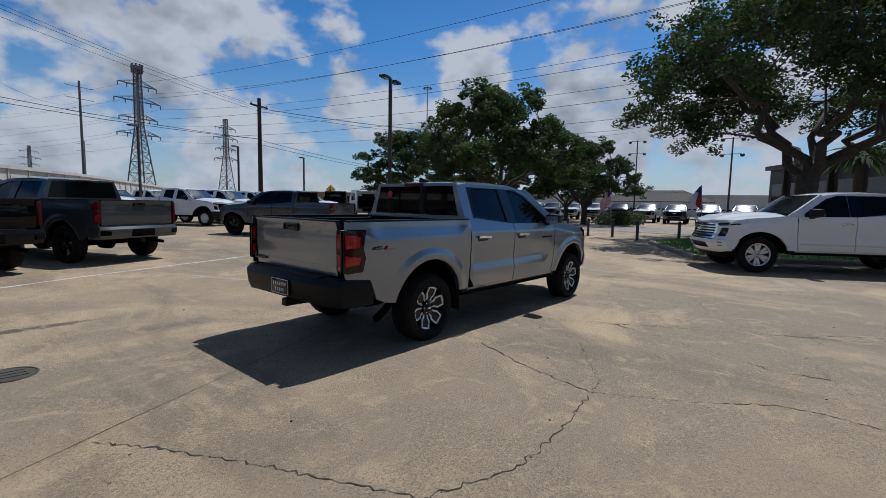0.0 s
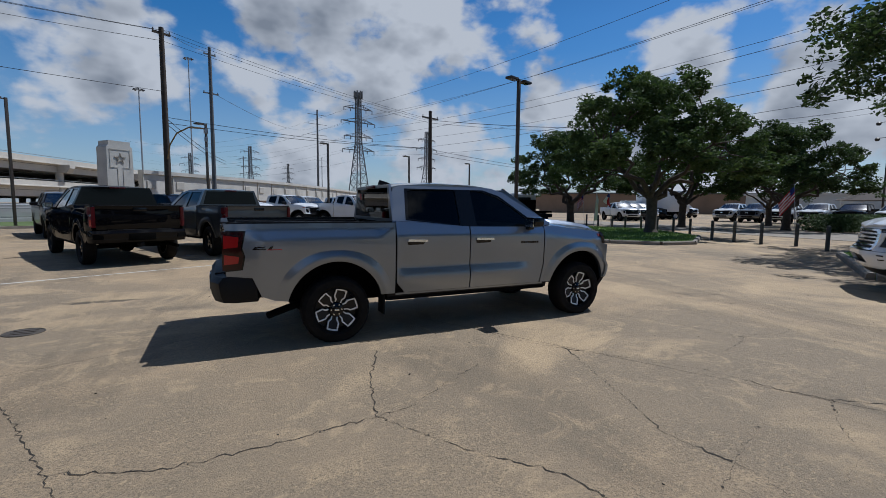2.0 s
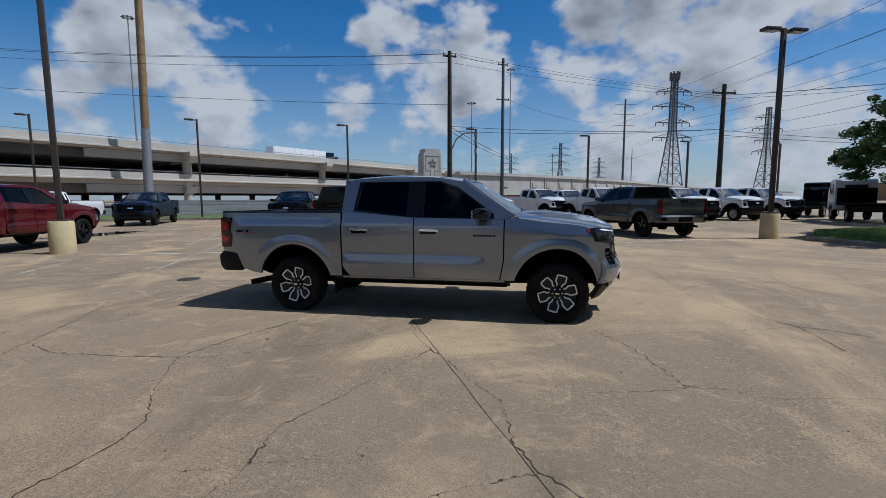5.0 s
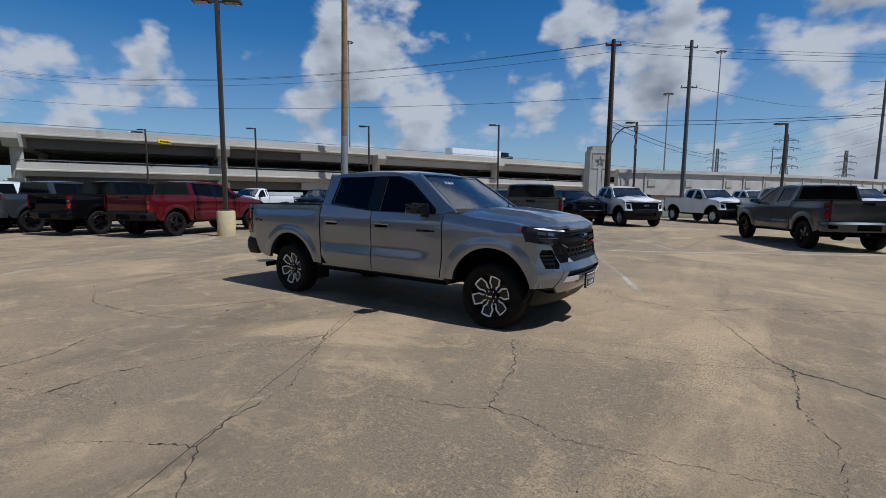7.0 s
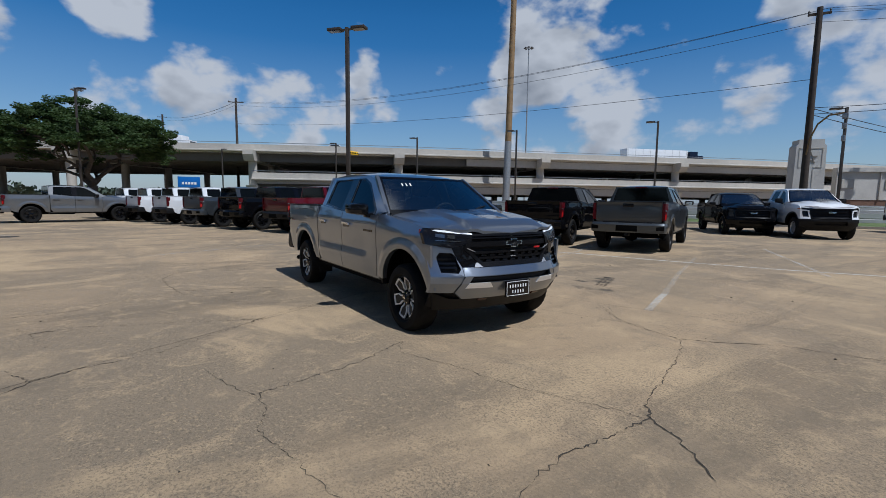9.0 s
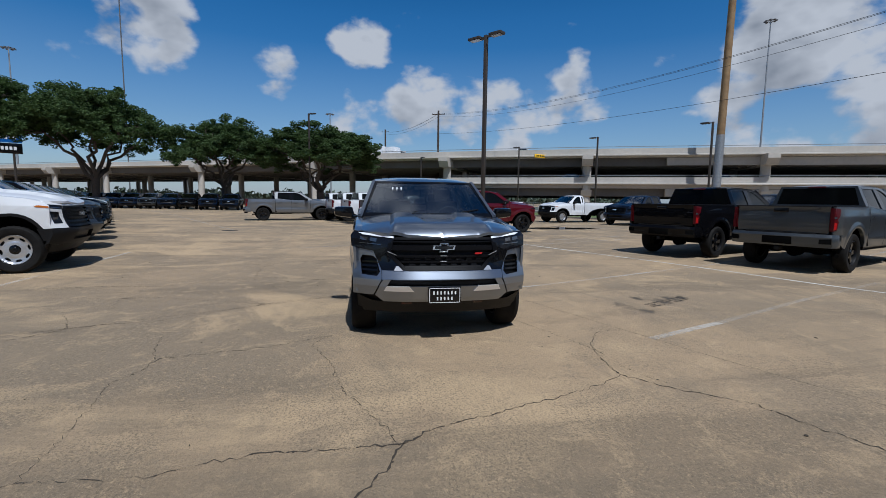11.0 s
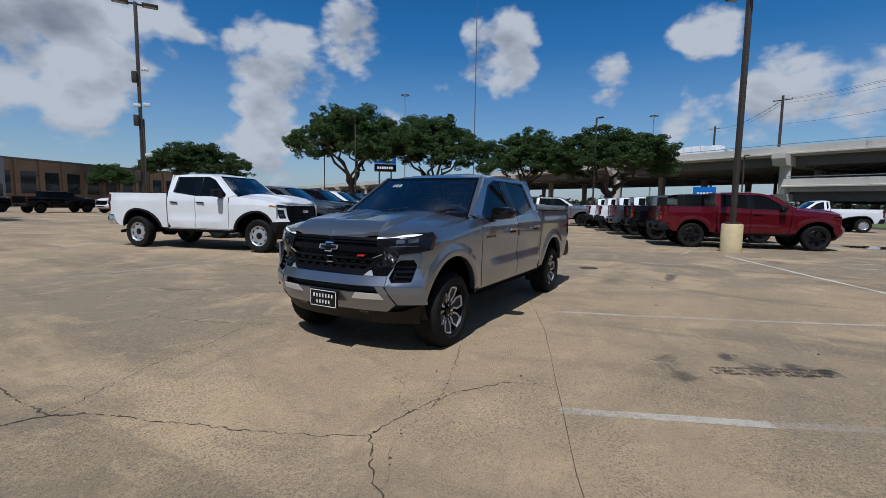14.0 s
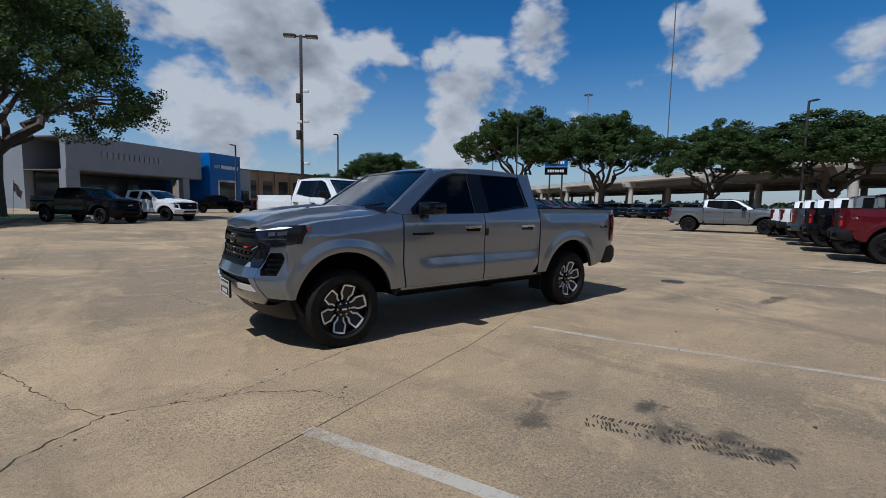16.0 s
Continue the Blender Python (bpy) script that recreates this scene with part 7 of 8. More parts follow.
bs = thing("dealer_sign", "blue dealer sign panel with pale bars on two posts", "sign", pose(-63.5, 3.0, 0, 0, 0, 92))
bm = bmesh.new()
box(bm, (-1.3, -0.12, 2.6), (1.3, 0.12, 4.0), 0.03)
panel = part("panel", bm, BLUE_PANEL, bs)
for k in range(5):
    bm = bmesh.new()
    box(bm, (-0.85 + k * 0.36, -0.15, 3.0), (-0.6 + k * 0.36, -0.115, 3.3))
    part("lettering_bar", bm, WHITE_PLASTIC, panel)
for x in (-0.9, 0.9):
    bm = bmesh.new()
    tube(bm, [(x, 0, 0), (x, 0, 2.65)], 0.06, 8)
    part("post", bm, GALV, bs)

ts = thing("pylon_sign", "tall blue and black dealer sign on two posts", "sign", pose(-71.5, -54.0, 0, 0, 0, 124))
bm = bmesh.new()
box(bm, (-2.2, -0.2, 9.2), (2.2, 0.2, 12.0), 0.04)
panel = part("panel", bm, BLUE_PANEL, ts)
bm = bmesh.new()
box(bm, (-2.2, -0.2, 7.6), (2.2, 0.2, 9.1), 0.04)
lower = part("lower_panel", bm, GLOSS_BLACK, ts)
bm = bmesh.new()
box(bm, (-1.0, -0.24, 11.0), (1.0, -0.19, 11.5), 0.02)
part("mark", bm, AMBER_LENS, panel)
for k in range(7):
    bm = bmesh.new()
    box(bm, (-1.6 + k * 0.47, -0.24, 9.7), (-1.28 + k * 0.47, -0.19, 10.3))
    part("lettering_bar", bm, WHITE_PLASTIC, panel)
    bm = bmesh.new()
    box(bm, (-1.6 + k * 0.47, -0.24, 8.1), (-1.28 + k * 0.47, -0.19, 8.6))
    part("lettering_bar", bm, WHITE_PLASTIC, lower)
for x in (-1.2, 1.2):
    bm = bmesh.new()
    tube(bm, [(x, 0, 0), (x, 0, 7.65)], 0.16, 10)
    part("post", bm, BRONZE, ts)


def quad_lamp(x, y, h):
    t = thing("street_lamp", "slim dark lamp post with four small heads", "street lamp", pose(x, y, 0, 0, 0, 100), "street lamps")
    bm = bmesh.new()
    tube(bm, [(0, 0, 0), (0, 0, h)], [0.10, 0.06], 8)
    part("pole", bm, BRONZE, t)
    for z in (h - 0.1, h - 1.5):
        bm = bmesh.new()
        tube(bm, [(-0.8, 0, z), (0.8, 0, z)], 0.03, 6)
        part("arm", bm, BRONZE, t)
        for s in (-0.8, 0.8):
            bm = bmesh.new()
            lathe(bm, [(0.001, -0.28), (0.16, -0.24), (0.20, -0.05), (0.08, 0.06), (0.001, 0.08)], 10, Matrix.Translation((s, 0, z)) @ Matrix.Rotation(math.pi / 2, 4, "X"), False)
            part("lamp_head", bm, BRONZE, t)


quad_lamp(51.6, 15.0, 9.4)
quad_lamp(44.0, 4.0, 8.0)

# ---- trees ----
def oak(label, m, seed, h=8.7, spread=5.4, fork=1.9, leaves=9000, leaf=0.13, trunk=0.30, material=None, low=0.30, lumps=110, open_=0.0):
    """A live oak: forked trunk, crooked limbs, and a broad lumpy crown of leaf sprays."""
    r = random.Random(seed)
    t = thing("oak_tree", label, "tree", m, "oak trees")
    phase = [r.uniform(0, 6.28) for _ in range(4)]
    z0 = h * low
    def hull(a):
        return spread * (0.84 + 0.10 * math.sin(2 * a + phase[0]) + 0.09 * math.sin(3 * a + phase[1]) + 0.06 * math.sin(5 * a + phase[2]))
    clumps = []
    while len(clumps) < lumps:
        a, q = r.uniform(0, 6.28), r.random() ** 0.5
        R = hull(a)
        top = z0 + (h - z0) * (1 - q ** 2.6) ** 0.5 * (0.86 + 0.14 * math.sin(3 * a + 4 * q + phase[3]))
        base = z0 + (h - z0) * (0.30 * (1 - q) + 0.08)
        z = base + (top - base) * r.random() ** 0.7
        s = spread * r.uniform(0.11, 0.20) * (1 - 0.25 * q)
        if r.random() < open_ * (1 - q) and z < base + 0.5 * (top - base):
            continue
        clumps.append((Vector((R * q * 0.93 * math.cos(a), R * q * 0.93 * math.sin(a), min(z, h - s * 0.45))), s))
    bm = bmesh.new()
    crotch = Vector((0.10, 0.03, fork))
    tube(bm, [(0, 0, 0), (0.03, 0.02, 0.22), (0.06, 0.0, fork * 0.6), crotch], [trunk * 1.55, trunk * 1.12, trunk, trunk * 1.08], 12, False)
    def crooked(p, q, rad, end, n, bend, sides):
        pts, d = [p.copy()], (q - p)
        for k in range(1, n + 1):
            f = k / n
            w = d.length * bend * math.sin(math.pi * f)
            pts.append(p.lerp(q, f) + Vector((r.gauss(0, 0.4), r.gauss(0, 0.4), r.gauss(0.1, 0.3))) * w)
        tube(bm, pts, [rad + (end - rad) * k / n for k in range(n + 1)], sides, False)
        return pts
    joints = []
    for k in range(7):
        a = 2 * math.pi * k / 7 + r.uniform(-0.3, 0.3)
        R = hull(a) * r.uniform(0.45, 0.68)
        tip = Vector((R * math.cos(a), R * math.sin(a), z0 + (h - z0) * r.uniform(0.14, 0.52)))
        pts = crooked(crotch - Vector((0, 0, 0.15)), tip, trunk * r.uniform(0.48, 0.66), trunk * 0.2, 7, 0.16, 8)
        joints += pts[3:]
    for c, s in clumps:
        near = min(joints, key=lambda v: (v - c).length + 0.6 * max(0, v.z - c.z))
        if r.random() < 0.75:
            crooked(near, c, trunk * 0.15, 0.012, 4, 0.13, 5)
    part("trunk", bm, BARK, t)
    verts, faces = [], []
    total = sum(s * s for c, s in clumps)
    for c, s in clumps:
        sub_ = [(c + Vector((r.gauss(0, 0.5), r.gauss(0, 0.5), r.gauss(0, 0.32))) * s, s * r.uniform(0.35, 0.6)) for _ in range(7)]
        for k in range(int(leaves * s * s / total)):
            cc, ss = sub_[r.randrange(7)]
            d = Vector((r.gauss(0, 1), r.gauss(0, 1), r.gauss(0, 1))).normalized() * ss * r.uniform(0.15, 1.0) ** 0.45
            d.z *= 0.7
            p = cc + d
            u = Vector((r.gauss(0, 1), r.gauss(0, 1), r.gauss(0, 0.5))).normalized()
            w = u.cross(Vector((r.gauss(0, 1), r.gauss(0, 1), r.gauss(0, 1)))).normalized()
            L, W = leaf * r.uniform(0.6, 1.4), leaf * r.uniform(0.35, 0.7)
            i = len(verts)
            verts += [p - u * L, p + w * W, p + u * L, p - w * W]
            faces.append((i, i + 1, i + 2, i + 3))
    me = bpy.data.meshes.new("crown")
    me.from_pydata(verts, [], faces)
    me.materials.append(material or LEAF)
    ob = new("crown", me)
    ob.parent = t
    return t


def again(src, x, y, yaw, s, label, sz=None):
    c = copy_thing(src, pose(x, y, 0.0, 0, 0, yaw) @ Matrix.Diagonal((s, s, sz or s, 1)))
    c["label"] = label
    return c


o1 = oak("spreading live oak on the grass island", pose(17.6, 11.4, 0.1, 0, 0, 30), 5, 8.8, 5.9, 1.9, 42000, 0.095, 0.26, LEAF, 0.27, 80, 0.75)
o2 = oak("broad live oak with low limbs over the white pickup", pose(21.9, -2.7, 0.1, 0, 0, 200), 12, 12.6, 9.6, 3.0, 80000, 0.10, 0.42, LEAF, 0.36, 130, 0.7)
o3 = oak("tall spreading oak beside the stock row", pose(-52.2, -46.3, 0, 0, 0, 300), 23, 16.6, 10.6, 3.9, 90000, 0.165, 0.46, LEAF_DARK, 0.50, 150, 0.3)
again(o1, 22.6, 23.35, 160, 1.06, "live oak beyond the island", 0.92)
again(o1, 28, 17.5, 250, 0.92, "oak across the street")
again(o1, 31, 12.0, 20, 0.86, "oak across the street")
again(o1, 38, 17, 100, 0.80, "oak across the street")
again(o3, -57.5, -34.6, 60, 0.93, "dense oak beside the stock row", 0.90)
again(o3, -57.6, -19.4, 200, 0.76, "round oak at the far stock rows", 0.70)
again(o3, -49.8, -6.5, 120, 0.90, "broad dense oak before the overpass", 0.60)
again(o3, -43.1, -72.3, 80, 0.88, "low wide oak before the offices", 0.66)
again(o2, 7.4, -34.0, 100, 1.08, "big shady oak before the showroom", 1.28)
again(o2, 14, -27, 10, 0.85, "big shady oak before the showroom", 0.9)
for k in range(7):
    again(o3, -45 + k * 12, -105 - (k % 3) * 6, k * 70, 0.51, "tree in the distant belt")


def palm(x, y, h):
    t = thing("palm_tree", "short palm with drooping fronds by the building", "tree", pose(x, y, 0))
    bm = bmesh.new()
    tube(bm, [(0, 0, 0), (0.05, 0, h * 0.5), (0.02, 0, h)], [0.26, 0.22, 0.28], 10)
    part("trunk", bm, BARK, t)
    r = random.Random(4)
    for k in range(44):
        a, e = r.uniform(0, 6.28), r.uniform(-0.5, 1.1)
        bm = bmesh.new()
        prev = None
        for q in range(7):
            f = q / 6
            p = Vector((math.cos(a) * 1.8 * f, math.sin(a) * 1.8 * f, h + e * 1.1 * f - 1.1 * f * f))
            w = 0.17 * math.sin(math.pi * min(1, f * 0.9 + 0.1))
            s = Vector((-math.sin(a), math.cos(a), 0)) * w
            row = (bm.verts.new(p + s - Vector((0, 0, w * 0.5))), bm.verts.new(p), bm.verts.new(p - s - Vector((0, 0, w * 0.5))))
            if prev:
                bm.faces.new((prev[0], prev[1], row[1], row[0]))
                bm.faces.new((prev[1], prev[2], row[2], row[1]))
            prev = row
        part("frond", bm, LEAF, t)


palm(31, -4.6, 5.0)

# hedge across the street
bm = bmesh.new()
r = random.Random(9)
for k in range(5000):
    p = Vector((30.5 + r.uniform(0, 6), 8.5 + r.uniform(0, 2.0) + 0.9 * r.random(), r.uniform(0.05, 1.1)))
    u = Vector((r.gauss(0, 1), r.gauss(0, 1), r.gauss(0, 1))).normalized() * 0.10
    w = u.orthogonal().normalized() * 0.06
    bm.faces.new([bm.verts.new(v) for v in (p - u, p + w, p + u, p - w)])
tagged(part("hedge", bm, LEAF_DARK, None, smooth=0), "clipped dark green hedge across the street", "hedge", kind="stuff")

# far belt of trees on the horizon
bm = bmesh.new()
for k in range(360):
    a = 2 * math.pi * k / 360
    if 55 < k < 150:
        continue
    d = 330 + 60 * math.sin(k * 1.7)
    c = Vector((d * math.cos(a), d * math.sin(a), 0))
    for j in range(10):
        p = c + Vector((r.gauss(0, 4), r.gauss(0, 4), r.uniform(0, 4.5) + 1.2 * math.sin(k * 0.9)))
        for q in range(16):
            u = Vector((r.gauss(0, 1), r.gauss(0, 1), r.gauss(0, 1))).normalized() * 1.3
            w = u.orthogonal().normalized() * 1.0
            o = p + Vector((r.gauss(0, 1.2), r.gauss(0, 1.2), r.gauss(0, 0.8)))
            bm.faces.new([bm.verts.new(v) for v in (o - u, o + w, o + u, o - w)])
tagged(part("distant_trees", bm, FAR_LEAF, None, smooth=0), "low dark belt of distant trees", "trees", kind="stuff")


# ---- bollards and flags ----
def bollard(x, y):
    t = thing("bollard", "slim dark steel bollard beside the grass", "bollard", pose(x, y, 0), "bollards")
    bm = bmesh.new()
    tube(bm, [(0, 0, 0), (0, 0, 0.86), (0, 0, 0.89)], [0.065, 0.065, 0.04], 12)
    part("post", bm, POST_DARK, t)


for x, y in ((17.2, 1.35), (16.1, 2.8), (17.35, 4.4), (17.0, 5.5), (17.0, 6.6), (17.3, 7.8), (19.2, 10.3), (19.6, 11.6), (19.9, 12.9), (20.2, 14.3), (20.5, 15.8), (20.9, 17.3), (21.3, 19.0), (21.8, 20.7)):
    bollard(x, y)


def flag(x, y, yaw, kind, h=2.4):
    t = thing("flag", {"stripes": "small flag with red and white stripes", "lone": "small flag with blue, white and red fields", "feather": "white feather flag"}[kind] + " on a short pole", "flag", pose(x, y, 0, 0, 0, yaw), "flags")
    bm = bmesh.new()
    tube(bm, [(0, 0, 0), (0.18, 0, h)], 0.014, 8)
    part("pole", bm, GALV, t)
    drop = lambda u, v: (0.18 + u * 0.42 + 0.07 * (v - h), 0.05 * math.sin(u * 9 + v * 4), h - 0.03 + (v - h) * 0.62 - u * 0.62)
    if kind == "stripes":
        for k in range(9):
            bm = bmesh.new()
            patch(bm, [(0.30 if k > 4 else 0.0, h - 0.93 + k * 0.1), (1.1, h - 0.93 + k * 0.1), (1.1, h - 0.83 + k * 0.1), (0.30 if k > 4 else 0.0, h - 0.83 + k * 0.1)], drop, 0.1, 1)
            part("stripe", bm, FLAG_RED if k % 2 == 0 else FLAG_WHITE, t)
        bm = bmesh.new()
        patch(bm, [(0, h - 0.43), (0.30, h - 0.43), (0.30, h - 0.03), (0, h - 0.03)], drop, 0.1, 0.2)
        part("canton", bm, FLAG_BLUE, t)
    elif kind == "lone":                               # hangs limp, the fly falling beside the pole
        def drop(u, v):
            c = (v - h + 0.9) / 0.85
            return (0.17 - 0.08 * u + c * 0.46 * min(1.0, u + 0.12), 0.05 * math.sin(u * 7 + c * 5), h - 0.05 - u * 0.80 + c * 0.27 * u)
        for a, b, c, d, mm in ((0, 0.36, 0.0, 0.85, FLAG_BLUE), (0.36, 1.1, 0.425, 0.85, FLAG_WHITE), (0.36, 1.1, 0.0, 0.425, FLAG_RED)):
            bm = bmesh.new()
            patch(bm, [(a, h - 0.9 + c), (b, h - 0.9 + c), (b, h - 0.9 + d), (a, h - 0.9 + d)], drop, 0.1, 0.2)
            part("field", bm, mm, t)
    else:
        bm = bmesh.new()
        patch(bm, [(0, 0.6), (0.25, 0.6), (0.3, 1.9), (0.1, h)], lambda u, v: (u + 0.06, 0, v), 0.2, 0.4)
        part("cloth", bm, FLAG_WHITE, t)


flag(17.4, 4.45, 112, "stripes")
flag(14.1, -0.25, 102, "lone", 2.35)
flag(21.8, 20.9, 130, "stripes")
flag(20.9, 17.4, 130, "lone")
flag(18.0, 16.0, 0, "feather")
flag(9.5, -33, 150, "stripes")
flag(6.8, -36, 150, "stripes")
flag(9.0, -27.5, 150, "feather", 3.0)


# ---- buildings ----
def show_room():
    t = thing("showroom", "low grey dealership building with a blue entrance portal", "building", pose(-16.0, -79.1, 0, 0, 0, 218))
    def blk(name, lo, hi, mm, b=0.02):
        bm = bmesh.new()
        box(bm, (-hi[0], lo[1], lo[2]), (-lo[0], hi[1], hi[2]), b)
        return part(name, bm, mm, t, smooth=0)
    blk("canopy_wall", (5.5, -0.4, 4.6), (26, 0.4, 8.6), GREY_PANEL)
    blk("wall", (-9, 1.5, 0), (-2.6, 12, 7.0), GREY_PANEL)
    blk("wall", (4.5, 6, 0), (26, 12, 8.4), GREY_PANEL)
    blk("roof", (-9, 1.5, 7.0), (-2.6, 12, 7.2), DECK_DARK)
    blk("shop_window", (5, 5.7, 0.3), (25, 5.95, 4.4), SHOP_GLASS)
    blk("pillar", (24.6, -0.5, 0), (26.2, 0.5, 4.6), GREY_PANEL)
    blk("pillar", (8.0, -0.4, 0), (9.2, 0.4, 4.6), GREY_PANEL)
    blk("soffit", (5.5, -0.4, 4.45), (26, 6, 4.58), DECK_DARK)
    blk("roof", (5.5, 0.42, 8.2), (26, 12, 8.35), DECK_DARK)
    p = blk("portal", (-2.6, -1.2, 0), (4.6, 3.0, 8.8), BLUE_PANEL)
    bm = bmesh.new()
    box(bm, (-3.0, -1.35, 0), (1.2, -1.18, 4.7), 0.03)
    part("door_surround", bm, CHROME, p, smooth=0)
    bm = bmesh.new()
    box(bm, (-2.65, -1.42, 0.1), (0.85, -1.34, 4.35))
    part("door_glass", bm, SHOP_GLASS, p, smooth=0)
    for k in range(9):
        blk("sign_bar", (-1.9 + k * 0.46, -1.30, 6.45), (-1.58 + k * 0.46, -1.19, 7.0), WHITE_PLASTIC)
    blk("sign_mark", (2.5, -1.30, 6.5), (3.7, -1.19, 7.0), CHROME)
    for k in range(12):
        blk("sign_bar", (13 + k * 0.75, -0.52, 6.2), (13.5 + k * 0.75, -0.41, 7.0), GALV)
    for k in range(6):
        bm = bmesh.new()
        box(bm, (7.5 - k * 0.95, 1.38, 0.3), (8.3 - k * 0.95, 1.48, 3.2))
        part("window", bm, SHOP_GLASS, t, smooth=0)


show_room()


def long_block(x, y, yaw, w, d, h, mm, label, bays, band=0.0):
    t = thing("commercial_building", label, "building", pose(x, y, 0, 0, 0, yaw), "buildings")
    bm = bmesh.new()
    box(bm, (-w / 2, 0, 0), (w / 2, d, h), 0.03)
    part("wall", bm, mm, t, smooth=0)
    bm = bmesh.new()
    box(bm, (-w / 2 - 0.3, -0.3, h), (w / 2 + 0.3, d + 0.3, h + 0.35), 0.02)
    part("roof_edge", bm, WHITE_WALL if band == 0 else DECK_DARK, t, smooth=0)
    for k in range(bays):
        c = -w / 2 + (k + 0.5) * w / bays
        bm = bmesh.new()
        box(bm, (c - w / bays * 0.30, -0.06, h * 0.25), (c + w / bays * 0.30, 0.02, h * 0.75))
        part("window", bm, SHOP_GLASS, t, smooth=0)
        bm = bmesh.new()
        box(bm, (c + w / bays * 0.42, -0.35, 0), (c + w / bays * 0.5, 0.0, h))
        part("pilaster", bm, mm, t, smooth=0)


long_block(-50, -112, 200, 70, 14, 8.0, TAN_WALL, "long two storey brown office block beyond the oaks", 16, 1)
long_block(37.3, -3.4, 213.4, 16, 12, 4.9, BRONZE, "dark low showroom with a flat roof across the drive", 6, 1)
long_block(105, 24, 100, 50, 20, 3.6, WHITE_WALL, "white metal warehouse in the distance", 6)
long_block(95, 72, 140, 60, 14, 4.2, TAN_WALL, "low brown brick building along the street", 9, 1)
long_block(160, 190, 150, 90, 20, 6.0, TAN_WALL, "low brown building beside the ramp", 12, 1)
cn = thing("carport", "open carport with a dark hipped roof and white posts", "carport", pose(66, 16.5, 0, 0, 0, 10) @ Matrix.Diagonal((0.65, 0.65, 0.75, 1)))
bm = bmesh.new()
q = [bm.verts.new(v) for v in ((-7, -11, 3.2), (7, -11, 3.2), (7, 11, 3.2), (-7, 11, 3.2), (0, -5, 5.4), (0, 5, 5.4))]
for f in ((0, 1, 4), (1, 2, 5, 4), (2, 3, 5), (3, 0, 4, 5), (3, 2, 1, 0)):
    bm.faces.new([q[i] for i in f])
part("roof", bm, WOOD_POLE, cn, smooth=0)
for sx in (-6.5, 6.5):
    for sy in (-10, 0, 10):
        bm = bmesh.new()
        tube(bm, [(sx, sy, 0), (sx, sy, 3.25)], 0.12, 8)
        part("post", bm, WHITE_METAL, cn)
# street crossing on the far side of the islands
slab("street", [(22, -40), (29, -40), (30.5, 8), (31, 40), (24, 40), (23, 8)], 0.015, KERB, "pale concrete street behind the bollards", "road", kerb=False)


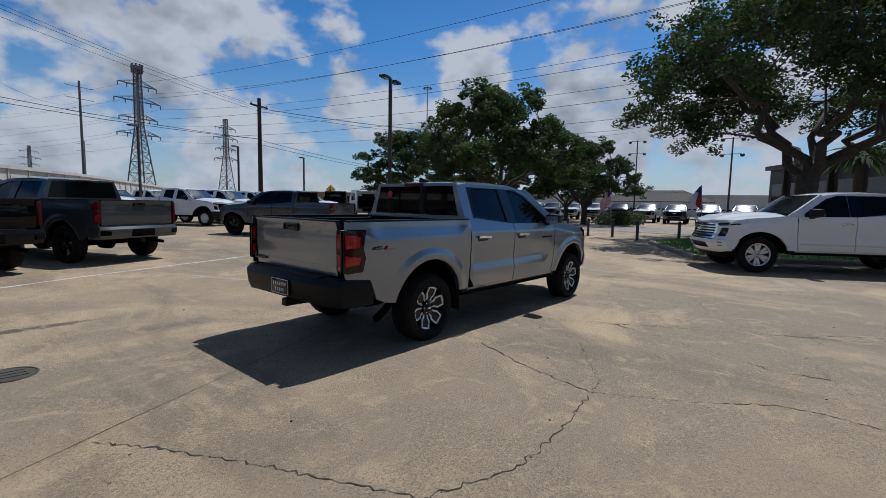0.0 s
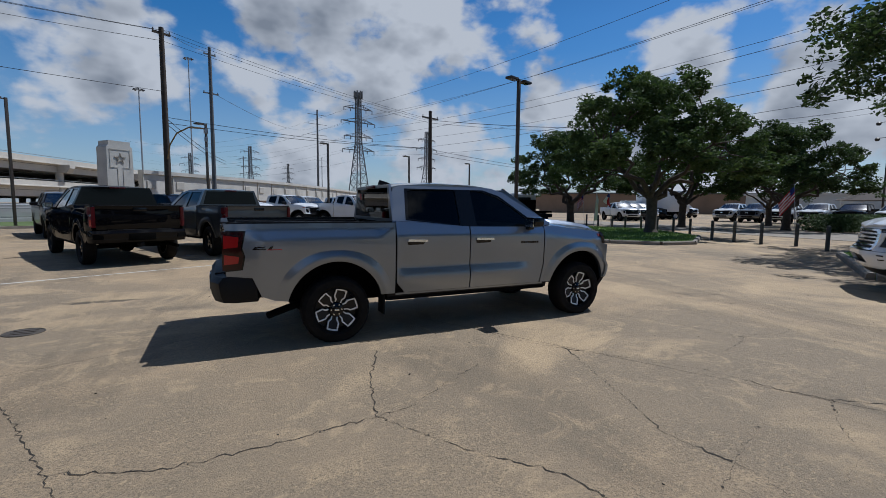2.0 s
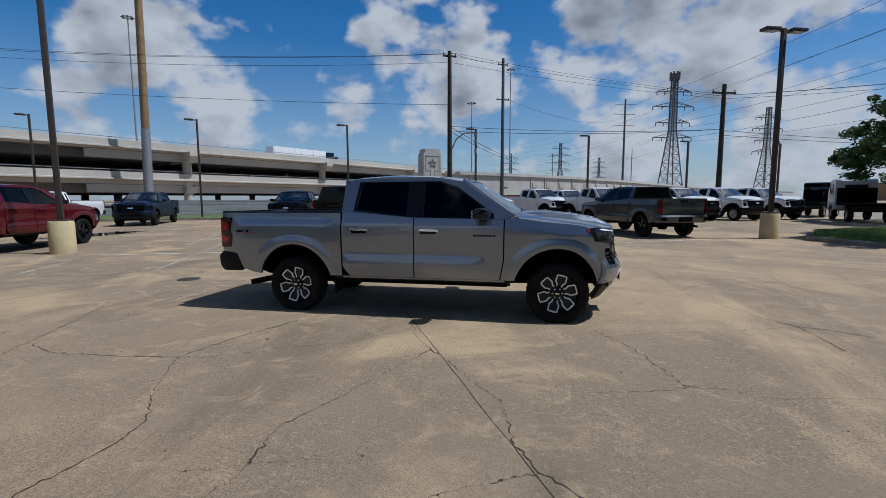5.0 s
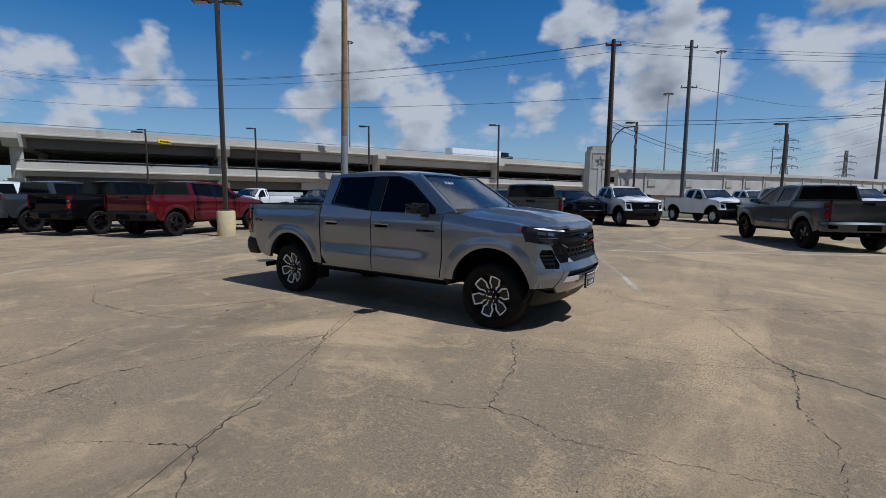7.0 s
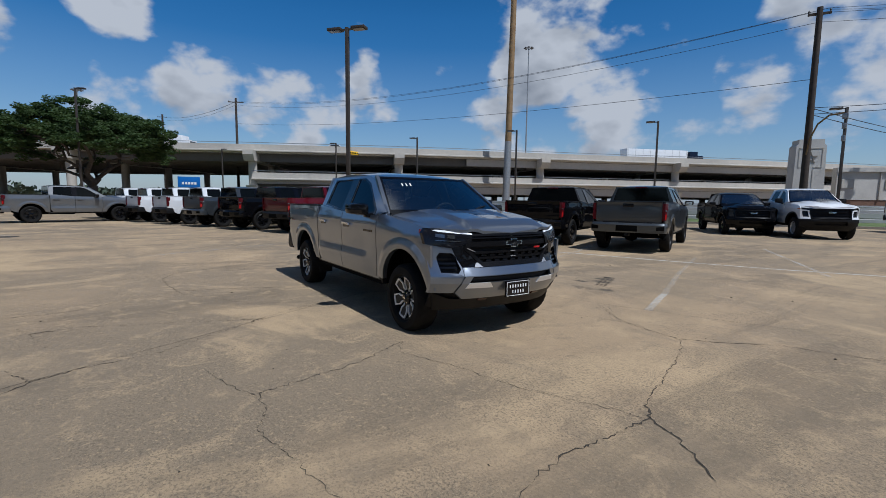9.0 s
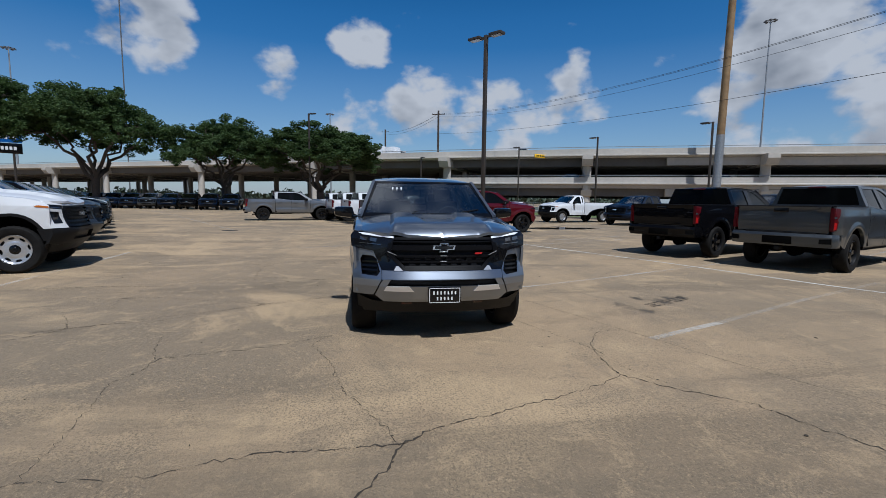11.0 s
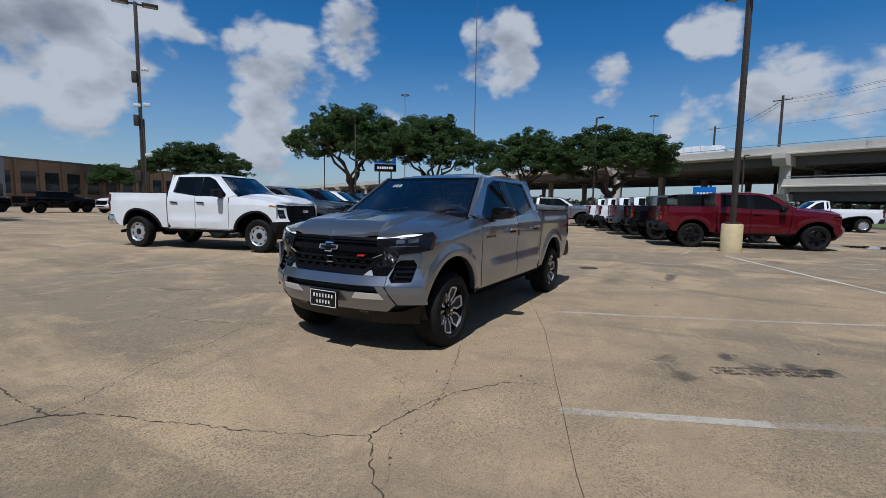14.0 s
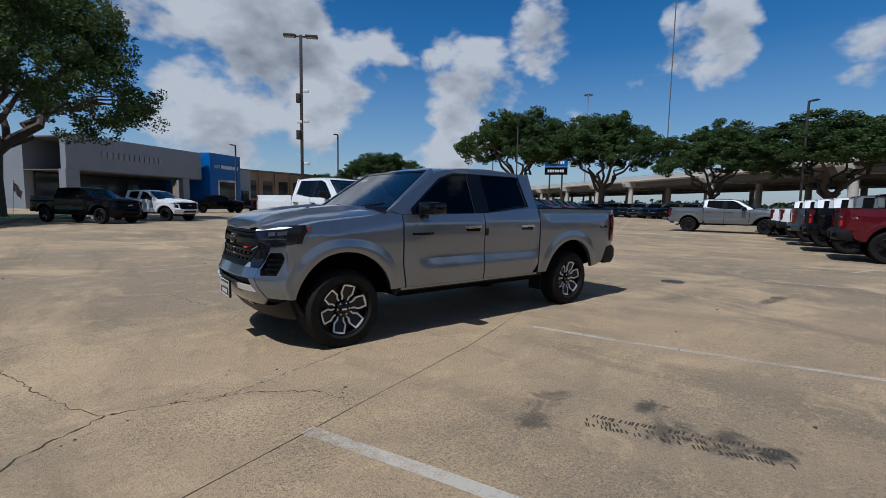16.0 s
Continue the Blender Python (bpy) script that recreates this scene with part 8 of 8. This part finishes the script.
# ---- work vehicles and street sign ----
def flatbed(x, y, heading, cab, label):
    t = thing("work_truck", label, "truck", pose(x, y, 0, 0, 0, heading), "work trucks")
    def p(name, build, mm):
        bm = bmesh.new()
        build(bm)
        return part(name, bm, mm, t)
    p("cab", lambda bm: patch(bm, [(1.0, 0.75), (1.0, 2.45), (1.3, 2.55), (2.3, 2.5), (2.75, 1.75), (2.8, 0.6), (2.45, 0.55), (2.3, 0.95), (1.6, 0.95), (1.5, 0.6)], lambda u, v: (u, -1.0, v), 0.4, 0.4, (0, 2.0, 0)), cab)
    p("rear_window", lambda bm: box(bm, (0.985, -0.55, 1.65), (1.0, 0.55, 2.2), 0.02), SHOP_GLASS)
    p("windscreen", lambda bm: patch(bm, [(-0.9, 0), (0.9, 0), (0.85, 1), (-0.85, 1)], lambda u, v: (2.79 - 0.40 * v, u, 1.78 + 0.66 * v), 1, 1, (0.02, 0, 0.01)), SHOP_GLASS)
    for s in (-1, 1):
        p("side_window", lambda bm: box(bm, (1.5, s * 1.005 - 0.01, 1.65), (2.35, s * 1.005 + 0.01, 2.25), 0.02), SHOP_GLASS)
        p("frame_rail", lambda bm: box(bm, (-2.9, s * 0.42 - 0.06, 0.72), (1.2, s * 0.42 + 0.06, 0.95)), DARK_INNER)
        p("mirror", lambda bm: box(bm, (2.45, s * 1.2 - 0.09, 1.5), (2.55, s * 1.2 + 0.09, 2.0), 0.02), BLACK_PLASTIC)
    p("deck", lambda bm: box(bm, (-2.9, -0.95, 0.95), (0.85, 0.95, 1.08), 0.01), DARK_INNER)
    p("headboard", lambda bm: box(bm, (0.75, -0.95, 1.0), (0.85, 0.95, 2.0), 0.02), DARK_INNER)
    p("tail_bar", lambda bm: box(bm, (-2.98, -0.95, 0.6), (-2.88, 0.95, 0.9), 0.02), BLACK_PLASTIC)
    for x0 in (1.95, -1.7):
        for s in (-1, 1):
            wheel(t, "wheel", (x0, s * 0.85, 0.42), s, 0.42, 0.28, "steel", True)


flatbed(20.3, 26.0, 73, PAINT_WHITE, "white cab chassis truck with a black bare deck")
flatbed(21.5, 33.0, 50, PAINT_BLACK, "black work truck with a flat deck")
bx = thing("box_truck", "white box truck parked along the street", "truck", pose(45, 34, 0, 0, 0, 150))
for name, lo, hi, mm in (("cargo_box", (-3.5, -1.15, 0.9), (2.0, 1.15, 3.4), PAINT_WHITE), ("cab", (2.05, -1.05, 0.5), (4.0, 1.05, 2.2), PAINT_WHITE), ("windscreen", (3.7, -0.9, 1.35), (4.02, 0.9, 2.0), SHOP_GLASS), ("chassis", (-3.4, -0.5, 0.6), (3.0, 0.5, 0.9), DARK_INNER)):
    bm = bmesh.new()
    box(bm, lo, hi, 0.05)
    part(name, bm, mm, bx)
for x0 in (3.0, -2.0):
    for s in (-1, 1):
        wheel(bx, "wheel", (x0, s * 0.95, 0.42), s, 0.42, 0.28, "steel", True)
st = thing("merge_sign", "yellow diamond warning sign on a post", "road sign", pose(36.9, 55.4, 0, 0, 0, -35))
bm = bmesh.new()
tube(bm, [(0, 0, 0), (0, 0, 3.4)], 0.04, 8)
part("post", bm, GALV, st)
bm = bmesh.new()
patch(bm, [(0, 2.6), (0.75, 3.35), (0, 4.1), (-0.75, 3.35)], lambda u, v: (u, -0.06, v), 3, 3, (0, 0.02, 0))
part("diamond", bm, YELLOW_SIGN, st)
bm = bmesh.new()
tube(bm, [(-0.05, -0.085, 3.0), (-0.05, -0.085, 3.7)], 0.05, 6)
tube(bm, [(-0.3, -0.085, 3.05), (-0.05, -0.085, 3.5)], 0.04, 6)
part("symbol", bm, GLOSS_BLACK, st)
